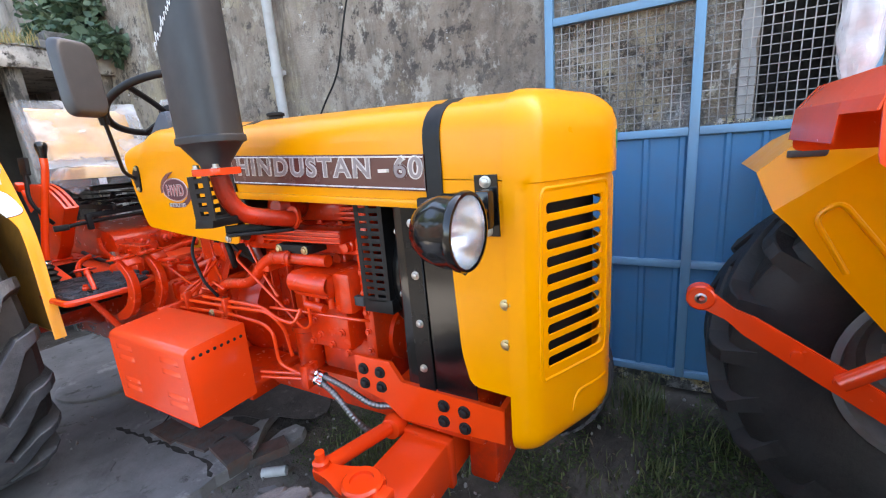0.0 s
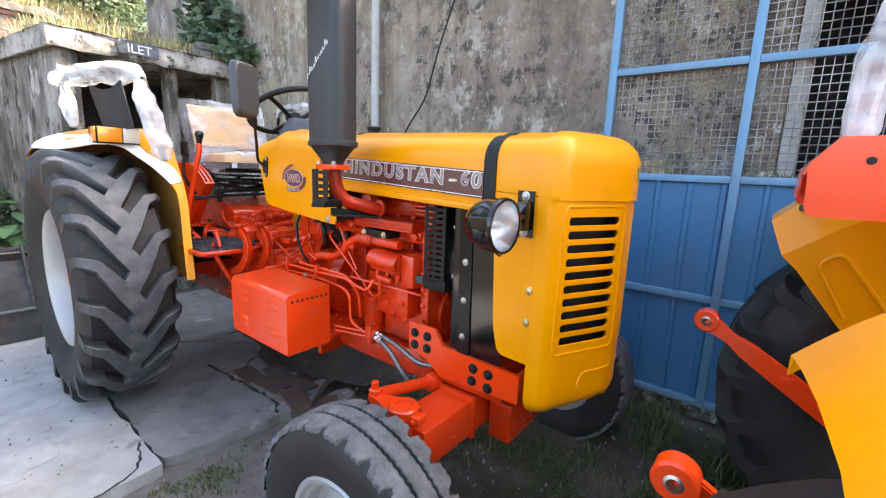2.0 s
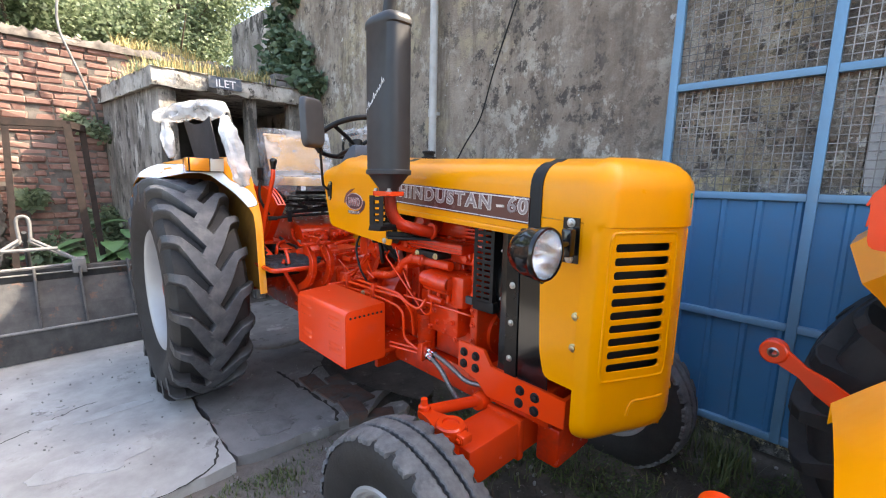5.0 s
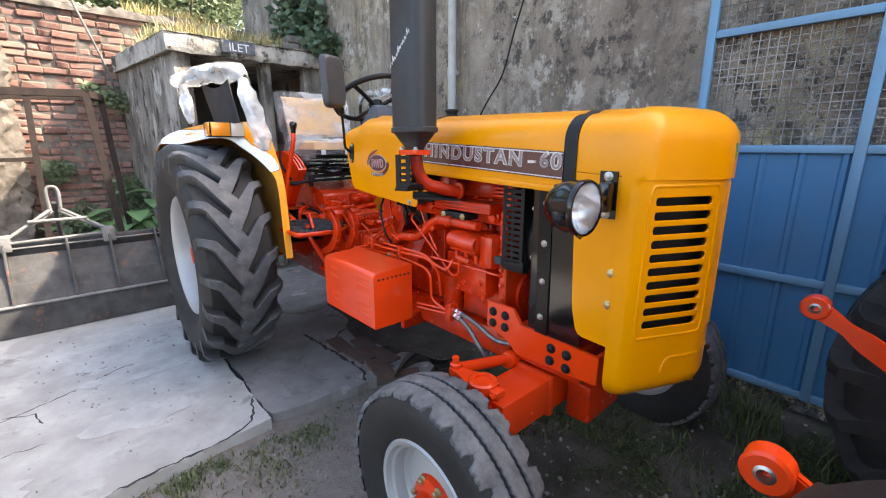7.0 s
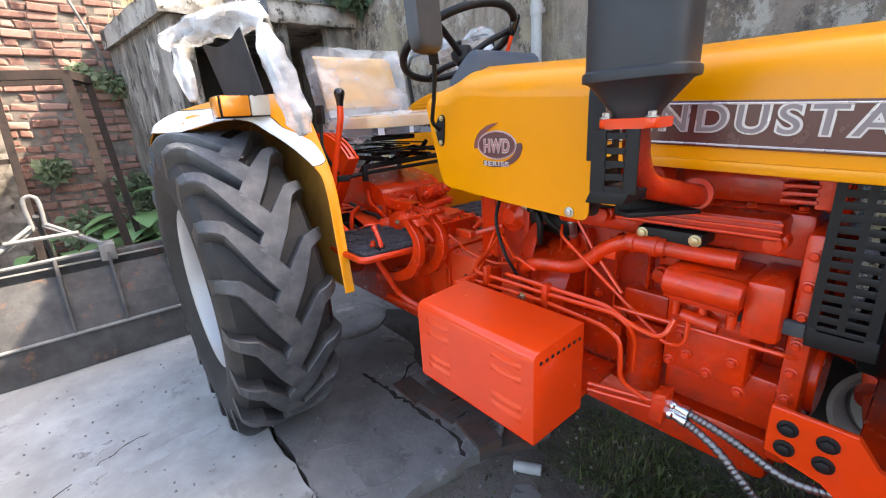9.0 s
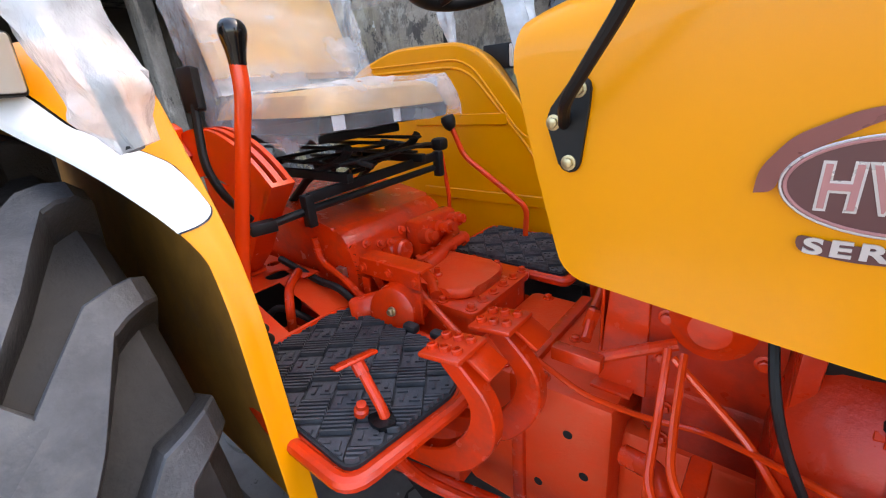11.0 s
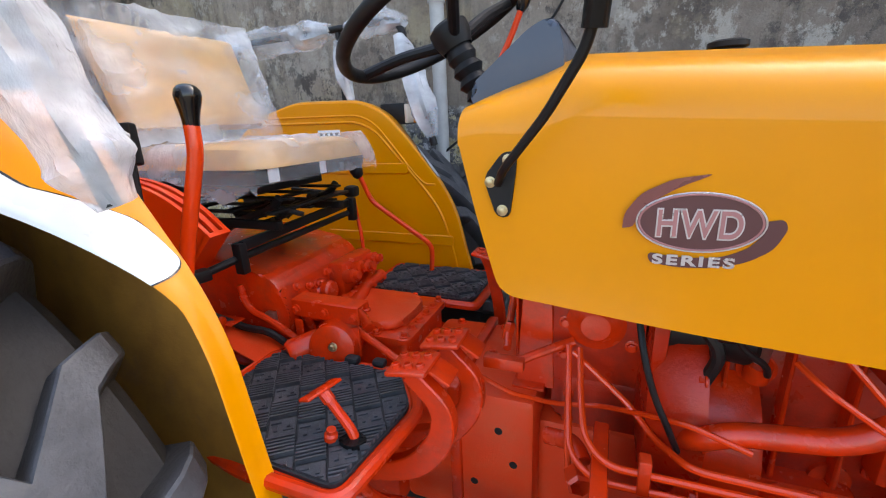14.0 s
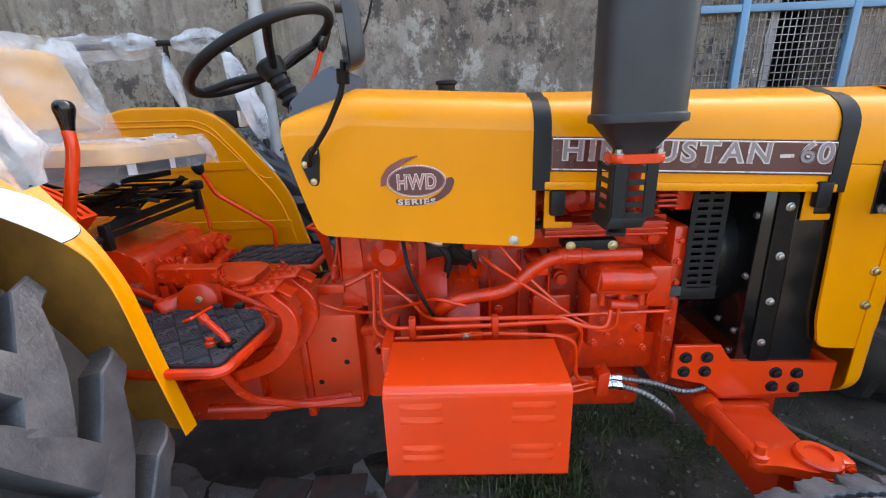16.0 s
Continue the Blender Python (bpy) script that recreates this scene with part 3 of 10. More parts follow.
def skim_patch(parent, c, rx, ry, turn, z, mat, seed):
    """A thin worn skin of cement with a ragged outline."""
    bm = NB()
    pts = []
    for i in range(40):
        a = 2 * math.pi * i / 40
        r = 1 + 0.45 * noise.noise((math.cos(a) * 1.4 + seed, math.sin(a) * 1.4, seed)) + 0.16 * noise.noise((math.cos(a) * 5, math.sin(a) * 5 + seed, 0))
        x, y = rx * r * math.cos(a), ry * r * math.sin(a)
        ct, st = math.cos(radians(turn)), math.sin(radians(turn))
        pts.append((c[0] + x * ct - y * st, c[1] + x * st + y * ct))
    prism(bm, pts, "z", z - 0.001, z + 0.003)
    part("worn_patch", bm, mat, parent, smooth=False)


DIRT_DARK = rough_surface("crack_dirt", [(0.3, (0.02, 0.018, 0.015)), (0.7, (0.055, 0.05, 0.042))], 20, 0.95, 0.3, 60)
OIL_SHADE = rough_surface("oily_shaded_cement", [(0.3, (0.022, 0.019, 0.017)), (0.7, (0.070, 0.062, 0.057))], 5, 0.7, 0.5, 40, 0.01, second=[(9, 0.58, 0.66, (0.11, 0.10, 0.093))])
CONCRETE_DULL = rough_surface("dull_cement_skin", [(0.3, (0.11, 0.105, 0.10)), (0.7, (0.20, 0.193, 0.184))], 6, 0.9, 0.5, 40)
CONCRETE_WORN = rough_surface("worn_cement_skin", [(0.3, (0.29, 0.285, 0.275)), (0.7, (0.41, 0.405, 0.395))], 6, 0.9, 0.5, 40, 0.008, second=[(9, 0.60, 0.64, (0.20, 0.19, 0.18))])
crack(pale_slab, [(0.37, -0.905), (0.55, -0.955), (0.63, -1.02), (0.685, -1.16), (0.69, -1.38), (0.72, -1.60)], 0.007, 0.0015, 1)
crack(pale_slab, [(-0.25, -2.05), (-0.29, -1.916), (-0.42, -1.65), (-0.545, -1.453), (-0.56, -1.36)], 0.004, 0.0015, 2)
crack(pale_slab, [(-0.30, -2.0), (-0.25, -1.86), (-0.10, -1.82)], 0.005, 0.0015, 3)
crack(pale_slab, [(0.30, -2.4), (0.22, -2.1), (0.10, -1.95), (0.12, -1.80)], 0.003, 0.0015, 4)
for k, (c, rx, ry, turn) in enumerate((((-0.643, -1.588), 0.10, 0.07, 40), ((-0.354, -1.29), 0.055, 0.17, 5), ((-0.42, -1.61), 0.06, 0.05, 0), ((0.165, -1.45), 0.13, 0.22, -10), ((0.62, -1.27), 0.035, 0.025, 0), ((0.42, -2.05), 0.12, 0.2, -10),
                                       ((-0.9, -2.2), 0.16, 0.10, 20), ((0.85, -2.3), 0.10, 0.06, 30))):
    skim_patch(pale_slab, c, rx, ry, turn, 0.001, CONCRETE_WORN, 3.0 + k)
crack(dark_slab, [(0.665, -0.30), (0.54, -0.25), (0.30, -0.262), (0.0, -0.285), (-0.26, -0.305)], 0.012, -0.0105, 5)
crack(dark_slab, [(0.40, -0.12), (0.42, 0.10), (0.30, 0.40)], 0.010, -0.0105, 6)
crack(dark_slab, [(0.02, -0.24), (-0.12, -0.05), (-0.10, 0.3)], 0.008, -0.0105, 7)
for k, (c, rx, ry, turn) in enumerate((((0.42, -0.62), 0.14, 0.10, 20), ((0.10, -0.62), 0.12, 0.16, 0), ((0.40, 0.15), 0.10, 0.16, 10))):
    skim_patch(dark_slab, c, rx, ry, turn, -0.011, CONCRETE_DULL if k < 2 else DIRT_DARK, 21.0 + k)

# oil stain whose dark colour also holds the shade under the tractor
skim_patch(dark_slab, (-0.05, 0.36), 0.72, 0.34, 0, -0.0065, OIL_SHADE, 31.0)


# ---------------------------------------------------------------- walls
def build_back_wall():
    bm = NB()
    top = 3.88
    x0, x1, y0, y1 = -3.545, 10.0, 1.15, 1.42
    ox0, ox1, oz0, oz1 = 2.775, 3.175, 1.43, 2.75
    def f(u, v):
        x = x0 + (x1 - x0) * u
        z = -0.3 + (top + 0.3) * v
        return Vector((x, y0 + 0.012 * noise.noise((x * 1.2, z * 1.2, 5)), z + (0.03 * noise.noise((x * 3, 0, 0)) if v == 1 else 0)))
    def in_opening(i, j):
        x, z = x0 + (x1 - x0) * (i + 0.5) / 136, -0.3 + (top + 0.3) * (j + 0.5) / 38
        return ox0 < x < ox1 and oz0 < z < oz1
    grid_surface(bm, f, 136, 38, skip=in_opening)
    # body of the wall round the opening
    for a, b, c, d in ((x0, ox0 + 0.03, -0.3, top - 0.03), (ox1 - 0.03, x1, -0.3, top - 0.03), (ox0 + 0.03, ox1 - 0.03, -0.3, oz0 + 0.03), (ox0 + 0.03, ox1 - 0.03, oz1 - 0.03, top - 0.03)):
        box(bm, a, b, y0 + 0.014, y1, c, d)
    ob = thing("wall_back", bm, PLASTER, "old plastered wall, mouldy and flaking", "wall", kind="structure")
    c = NB()
    prism(c, [(y0 - 0.025, top - 0.02), (y1 + 0.02, top - 0.02), (y1, top + 0.09), (y0, top + 0.10)], "x", x0 - 0.02, x1, 0.015)
    part("coping", c, SHED_PLASTER, ob)
    # stained return that joins the brick wall at the corner
    c = NB()
    prism(c, [(-3.525, 1.164), (-4.50, 0.90), (-4.62, 1.10), (-3.545, 1.41)], "z", -0.2, 3.72, 0.02)
    for v in c.verts:
        if v.co.z > 3.5:
            v.co.z += 0.16 * (v.co.x + 4.5) / 0.97
    part("corner_return", c, SHED_PLASTER, ob, "stained grey end of the wall")
    # room behind the opening, shade put into its dark colour, with worn pale reveal
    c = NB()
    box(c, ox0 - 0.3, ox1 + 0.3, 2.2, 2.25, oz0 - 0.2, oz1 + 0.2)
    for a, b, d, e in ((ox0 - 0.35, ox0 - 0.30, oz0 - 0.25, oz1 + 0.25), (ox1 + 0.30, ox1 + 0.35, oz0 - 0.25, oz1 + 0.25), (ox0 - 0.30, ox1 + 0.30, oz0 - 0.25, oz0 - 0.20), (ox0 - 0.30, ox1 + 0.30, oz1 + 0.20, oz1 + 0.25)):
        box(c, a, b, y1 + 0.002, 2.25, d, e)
    part("room_behind", c, SHADE_WALL, ob, "room behind the opening, coloured dark as shade", smooth=False)
    c = NB()
    grid_surface(c, lambda u, v: Vector((ox0 - 0.035 + 0.06 * u + 0.014 * noise.noise((v * 14, u, 3)), y0 - 0.006 + 0.02 * u * u, oz0 + (oz1 - oz0) * v)), 4, 40)
    part("reveal", c, CONCRETE_WORN, ob, "worn pale edge of the opening")
    return ob


build_back_wall()

# rain pipe on the wall
p = NB()
lathe(p, [(0.034, -0.1), (0.034, 3.9)], (-0.040, 1.078, 0), (0, 0, 1), 18)
for z in (0.9, 2.05, 3.2):
    lathe(p, [(0.041, z - 0.03), (0.041, z + 0.03)], (-0.040, 1.078, 0), (0, 0, 1), 18)
for z in (0.9, 2.05, 3.2):
    box(p, -0.052, -0.028, 1.105, 1.152, z - 0.015, z + 0.015, 0.002)
thing("drain_pipe", p, PVC, "pale grey plastic rain pipe fixed to the wall", "pipe", kind="structure")

# loose black cable hanging down the wall
p = NB()
tube(p, [(1.15, 1.12, 3.95), (1.02, 1.08, 3.3), (0.88, 1.06, 2.82), (0.65, 1.06, 2.28), (0.54, 1.06, 1.94), (0.38, 1.06, 1.77), (0.26, 1.06, 1.59), (0.07, 1.06, 1.41), (-0.03, 1.06, 1.34), (-0.13, 1.10, 1.24), (-0.30, 1.14, 1.0)], 0.006, 8, 0.12, 8)
thing("cable", p, BLACK_MATT, "thin black cable hanging down the plastered wall", "cable")


def build_gate():
    gate = empty("metal_gate", "blue sheet-steel gate leaning open along the wall, with wire mesh above", "gate")
    y0, y1 = 1.10, 1.14
    xs = [1.90, 2.562, 3.145, 3.75, 4.36]
    zs = [0.17, 0.765, 1.405, 1.98, 2.545]
    for x in xs:
        p = NB()
        box(p, x, x + 0.042, y0, y1, zs[0], zs[-1] + 0.04, 0.004)
        part("post", p, BLUE_LIGHT, gate)
    for z in zs:
        for a, b in zip(xs, xs[1:]):
            p = NB()
            box(p, a + 0.042, b, y0 + 0.003, y1 - 0.003, z, z + 0.038, 0.004)
            part("rail", p, BLUE_LIGHT, gate)
    for a, b in zip(xs, xs[1:]):
        for z0, z1 in ((zs[0] + 0.038, zs[1]), (zs[1] + 0.038, zs[2])):
            p = NB()
            prof = [(a + 0.042, 1.128)]
            k = 4
            w = (b - a - 0.042) / k
            for i in range(k):
                s = a + 0.042 + w * i
                prof += [(s + w * 0.74, 1.128), (s + w * 0.80, 1.117), (s + w * 0.92, 1.117), (s + w * 0.98, 1.128)]
            prof += [(b, 1.128), (b, 1.131), (a + 0.042, 1.131)]
            prism(p, prof, "z", z0, z1)
            part("sheet", p, BLUE, gate, smooth=False)
        for z0, z1 in zip(zs[2:], zs[3:]):
            p = NB()
            n = 16
            for i in range(1, n):
                x = a + 0.042 + (b - a - 0.042) * i / n
                box(p, x - 0.0021, x + 0.0021, 1.1205, 1.1245, z0 + 0.036, z1 + 0.002)
            m = int((z1 - z0) / 0.040)
            for i in range(1, m):
                z = z0 + 0.038 + (z1 - z0 - 0.038) * i / m
                box(p, a + 0.04, b + 0.002, 1.1235, 1.1275, z - 0.0021, z + 0.0021)
            part("wire_mesh", p, WIRE, gate, "thin grey welded wire mesh", smooth=False)
    # worn iron roller hung over the top rail from a bracket
    p = NB()
    lathe(p, [(0.0, -0.065), (0.021, -0.063), (0.024, -0.05), (0.019, -0.03), (0.019, 0.03), (0.024, 0.05), (0.021, 0.063), (0.0, 0.065)], (2.03, 1.075, 2.575), (0.05, 0, 1), 18)
    roller = part("roller", p, IRON_LIGHT, gate, "worn pale iron roller")
    p = NB()
    box(p, 2.052, 2.060, 1.062, 1.092, 2.50, 2.70, 0.002)
    prism(p, rounded([(2.06, 2.60), (2.10, 2.60), (2.15, 2.68), (2.15, 2.75), (2.06, 2.68)], 0.012, 3), "y", 1.070, 1.082, 0.002, 1)
    part("bracket", p, RUSTY, roller, "dark rusty bracket")
    return gate


build_gate()


# ---------------------------------------------------------------- shed behind the tractor
def build_shed():
    shed = empty("shed", "low cement-rendered outbuilding with a flat slab roof", "shed", kind="structure")
    x1 = -2.35
    p = NB()
    prism(p, [(-4.45, -0.775), (x1 - 0.10, -0.52), (x1 - 0.10, -0.36), (-4.45, -0.36)], "z", -0.2, 2.365, 0.01)
    part("side_wall", p, SHED_PLASTER, shed)
    p = NB()
    box(p, x1 - 0.28, x1 - 0.12, 0.36, 0.47, -0.2, 2.365, 0.01)
    part("pillar", p, SHED_PLASTER, shed)
    p = NB()
    box(p, x1 - 0.24, x1 - 0.12, 0.86, 1.24, -0.2, 2.365)
    part("front_wall", p, SHED_PLASTER, shed)
    # the shed's dark interior is put into this wall's colour
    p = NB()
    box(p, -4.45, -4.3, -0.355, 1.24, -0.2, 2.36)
    part("rear_wall", p, SHADE_WALL, shed)
    p = NB()
    def f(u, v):
        y0 = -0.58 - 0.25 * (1 - u)
        return Vector((-4.45 + (x1 + 4.45) * u, y0 + (1.25 - y0) * v, 2.53 + 0.03 * noise.noise((u * 9, v * 9, 0))))
    grid_surface(p, f, 20, 14)
    prism(p, [(-4.45, -0.80), (x1 - 0.03, -0.55), (x1 - 0.03, 1.248), (-4.45, 1.248)], "z", 2.37, 2.515, 0.012)
    # ragged cement facing along the slab's two open edges
    def face(u, v):
        y = -0.58 + 1.82 * u
        return Vector((x1 - 0.01 + 0.02 * noise.noise((y * 5, v * 2, 3)) - 0.02 * abs(2 * v - 1) ** 4, y, 2.355 + 0.185 * v + 0.022 * noise.noise((y * 7, v, 9))))
    grid_surface(p, face, 70, 6)
    def face2(u, v):
        x = -4.4 + (x1 + 4.38) * u
        return Vector((x, -0.575 + 0.12 * (x - x1) + 0.02 * noise.noise((x * 5, v * 2, 7)), 2.355 + 0.185 * v + 0.022 * noise.noise((x * 7, v, 5))))
    grid_surface(p, face2, 70, 6)
    part("roof_slab", p, SLAB_FACE, shed)
    # parapet of rough blocks
    rng = random.Random(4)
    y = 0.60
    while y < 1.2:
        w = rng.uniform(0.18, 0.26)
        for k in range(2):
            p = NB()
            box(p, x1 - 0.20, x1 - 0.02 + rng.uniform(-0.015, 0.015), y + 0.01 + 0.05 * k, min(1.24, y + w + 0.05 * k), 2.535 + 0.075 * k, 2.605 + 0.075 * k, 0.008)
            part("block", p, CONCRETE_DARK, shed)
        y += w
    # lettered board under the slab
    p = NB()
    box(p, x1 + 0.012, x1 + 0.016, -0.07, 0.265, 2.400, 2.520)
    sign = part("sign", p, PLATE_SIGN, shed, "faded blue-grey painted sign with white letters")
    txt = bpy.data.curves.new("letters", "FONT")
    txt.body = "ILET"
    txt.size = 0.115
    txt.extrude = 0.001
    txt.align_x = "CENTER"
    t = new("letters_source", txt)
    t.matrix_world = Matrix.Translation((x1 + 0.018, 0.10, 2.418)) @ pose(0, 0, 0, 90, 0, 90)
    bake_text(t, CHALK, sign)
    return shed


PLATE_SIGN = paint("faded_sign_paint", (0.075, 0.095, 0.125), 0.7, 0.0, dirt=(0.30, 0.28, 0.25), dirt_amount=0.9, scale=14.0)


def bake_text(ob, mat, parent, name="lettering"):
    """Turn a text object into a plain mesh part."""
    dg = bpy.context.evaluated_depsgraph_get()
    dg.update()
    me = bpy.data.meshes.new_from_object(ob.evaluated_get(dg))
    me.transform(ob.matrix_world)
    cu = ob.data
    bpy.data.objects.remove(ob)
    bpy.data.curves.remove(cu)
    me.materials.clear()
    me.materials.append(mat)
    o = new(name, me)
    o.parent = parent
    return o


build_shed()


# ---------------------------------------------------------------- boundary wall of brick (bricks come last in the file)
BW_X, BW_TOP = -4.5, 3.13


def build_brick_wall():
    wall = empty("wall_brick", "unplastered red brick boundary wall with crumbling mortar top", "wall", kind="structure")
    p = NB()
    box(p, BW_X - 0.25, BW_X - 0.012, -9.0, 1.24, -0.2, BW_TOP)
    part("mortar_bed", p, MORTAR, wall, "pale sandy mortar", smooth=False)
    p = NB()
    def f(u, v):
        y = -9.0 + 10.2 * u
        a = math.pi * v
        h = 0.055 + 0.07 * noise.noise((y * 4, v * 3, 0)) + 0.06 * noise.noise((y * 17, v * 6, 4))
        return Vector((BW_X - 0.12 + (0.165 + 0.02 * noise.noise((y * 9, v * 4, 8))) * math.cos(a), y, BW_TOP - 0.09 + (h + 0.06) * math.sin(a) ** 0.6))
    grid_surface(p, f, 420, 10)
    part("crumbled_top", p, MORTAR, wall, "rough lumpy mortar capping")
    return wall


brick_wall = build_brick_wall()


# ---------------------------------------------------------------- tractor
tractor = empty("tractor", "yellow and red-orange tractor with black exhaust, freshly painted", "tractor")


def hood_top(x):
    base = 1.612 - 0.062 * (x - 0.65) if x < 1.2 else 1.578 - 0.020 * (x - 1.2)
    if x < 0.72:
        base -= 0.44 * max(0.0, (0.715 - x)) if x < 0.70 else 0.0165 * (0.72 - x)
    return base


def hood_sheet(bm, x0, x1, zb0, zb1, half=0.31, shoulder=0.085, crown=0.018, n=6):
    """A sheet of bonnet, from side edge over the top to side edge; cut slants the rear edge."""
    def sec(x, zb):
        zt = hood_top(x)
        pts = [(-half, zb)]
        for i in range(7):
            a = math.pi / 2 * i / 6
            pts.append((-half + shoulder * 1.25 * (1 - math.cos(a)), zt - crown - shoulder + shoulder * math.sin(a)))
        for i in range(1, 6):
            y = (-half + shoulder * 1.25) * (1 - i / 5)
            pts.append((y, zt - crown * (y / half) ** 2))
        return pts + [(-y, z) for y, z in pts[-2::-1]]
    rows = []
    for i in range(n + 1):
        t = i / n
        x = x0 + (x1 - x0) * t
        s = sec(x, zb0 + (zb1 - zb0) * t)
        rows.append([bm.verts.new((x, y, z)) for y, z in s])
    for a, b in zip(rows, rows[1:]):
        for j in range(len(a) - 1):
            bm.faces.new((a[j], b[j], b[j + 1], a[j + 1]))
    return bm


# middle bonnet sheet
p = NB()
hood_sheet(p, 1.235, 2.03, 1.338, 1.305)
solid(p, 0.004)
bonnet = part("bonnet", p, YELLOW, tractor, "glossy yellow bonnet sheet")
# folded lip under the bonnet's side
for s in (-1, 1):
    p = NB()
    prism(p, [(1.24, 1.318), (2.02, 1.285), (2.02, 1.307), (1.24, 1.340)], "y", s * 0.318, s * 0.300, 0.003)
    part("bonnet_lip", p, YELLOW, bonnet)

# rear bonnet with its deep side panels
p = NB()
half = 0.312
side = rounded([(0.532, 1.474), (0.560, 1.35), (0.603, 1.202), (1.218, 1.155), (1.222, 1.474), (0.66, 1.474)], [0.004, 0.1, 0.035, 0.03, 0, 0], 6)


def rear_edge(x):
    """Height of the side's lower edge at x."""
    chain = [q for q in side if q[1] < 1.473]
    for (xa, za), (xb, zb) in zip(chain, chain[1:]):
        if xa <= x <= xb and xb > xa:
            return za + (zb - za) * (x - xa) / (xb - xa)
    return chain[0][1] if x < chain[0][0] else chain[-1][1]


def rear_half(x):
    """Half width: the sides draw in towards the driver."""
    k = max(0.0, min(1.0, (0.95 - x) / 0.40))
    return half - 0.020 * k * k * (3 - 2 * k)


def rear_section(x):
    hw = rear_half(x)
    k = max(0.0, min(1.0, (x - 0.532) / 0.14))
    k = k * k * (3 - 2 * k)
    sh, cr = 0.05 + 0.035 * k, 0.012 + 0.006 * k
    zt, zb = hood_top(x), rear_edge(x)
    z1 = zt - cr - sh
    pts = [(-hw, zb + (z1 - 0.002 - zb) * i / 5) for i in range(6)] if zb < z1 - 0.01 else [(-hw, z1 - 0.002 * (6 - i)) for i in range(6)]
    for i in range(7):
        a = math.pi / 2 * i / 6
        pts.append((-hw + sh * 1.25 * (1 - math.cos(a)), z1 + sh * math.sin(a)))
    for i in range(1, 6):
        y = (-hw + sh * 1.25) * (1 - i / 5)
        pts.append((y, zt - cr * (y / hw) ** 2))
    return pts + [(-y, z) for y, z in pts[-2::-1]]


xs_rear = sorted(set([round(0.5322 + 0.0025 * i, 4) for i in range(48)] + [round(0.66 + 0.03 * i, 4) for i in range(18)] + [1.19, 1.20, 1.208, 1.214, 1.218]))
rows = [[p.verts.new((x, y, z)) for y, z in rear_section(x)] for x in xs_rear]
for a, b in zip(rows, rows[1:]):
    for j in range(len(a) - 1):
        p.faces.new((a[j], b[j], b[j + 1], a[j + 1]))
solid(p, 0.004)
rear_bonnet = part("rear_bonnet", p, YELLOW, tractor, "glossy yellow rear bonnet over the dashboard")
p = NB()
prism(p, [(x - (0.03 if x < 0.7 else 0), z) for x, z in side], "y", half - 0.036, half - 0.031, 0.0, 1)
part("side_panel", p, YELLOW, rear_bonnet)
for s in (-1, 1):
    p = NB()
    prism(p, [(x - (0.03 if s > 0 and x < 0.7 else 0) + 0.008, z + 0.006) for x, z in side], "y", s * (half - 0.041), s * (half - 0.0375))
    part("inner_face", p, OXIDE, rear_bonnet, "dark brown unpainted inner face")
# black rubber bands across the bonnet
for x in (1.208, 1.995):
    p = NB()
    hood_sheet(p, x, x + 0.046, 1.318 - 0.03 * (x > 1.5), 1.314 - 0.03 * (x > 1.5), 0.3165, 0.088, 0.018, 1)
    solid(p, 0.005)
    part("rubber_band", p, BLACK_MATT, bonnet, "black rubber sealing strip")

# front side panels
p = NB()
hood_sheet(p, 2.036, 2.195, 1.36, 1.352, 0.31)
solid(p, 0.004)
front_bonnet = part("front_bonnet", p, YELLOW, tractor, "yellow front bonnet section")
for s in (-1, 1):
    p = NB()
    prism(p, rounded([(2.036, 1.358), (2.195, 1.350), (2.222, 0.800), (2.085, 0.808), (2.062, 0.90)], [0, 0, 0.01, 0.02, 0.03]), "y", s * 0.300, s * 0.3105, 0.0025, 1)
    fp = part("front_side_panel", p, YELLOW, front_bonnet)
    for x, z in ((2.190, 1.052), (2.188, 0.946)):
        p = NB()
        bolt(p, (x, s * 0.311, z), (0, s, 0), 0.010, 0.010)
        part("bolt", p, BRASS, fp)

# nose with its louvres
def nose_plan(t):
    """t 0 to 1 from one side to the middle of the front."""
    pts = [(2.195, -0.3105), (2.235, -0.305), (2.266, -0.284), (2.285, -0.252), (2.312, -0.200), (2.338, -0.150), (2.365, -0.096), (2.384, -0.045), (2.389, 0.0)]
    k = t * (len(pts) - 1)
    i = min(int(k), len(pts) - 2)
    a, b = Vector(pts[i]), Vector(pts[i + 1])
    c0 = (Vector(pts[i + 1]) - Vector(pts[max(i - 1, 0)])) / 2
    c1 = (Vector(pts[min(i + 2, len(pts) - 1)]) - a) / 2
    f = k - i
    h00, h10, h01, h11 = 2 * f ** 3 - 3 * f ** 2 + 1, f ** 3 - 2 * f ** 2 + f, -2 * f ** 3 + 3 * f ** 2, f ** 3 - f ** 2
    return a * h00 + c0 * h10 + b * h01 + c1 * h11


NOSE_Z0, NOSE_ROUND = 0.618, 0.105


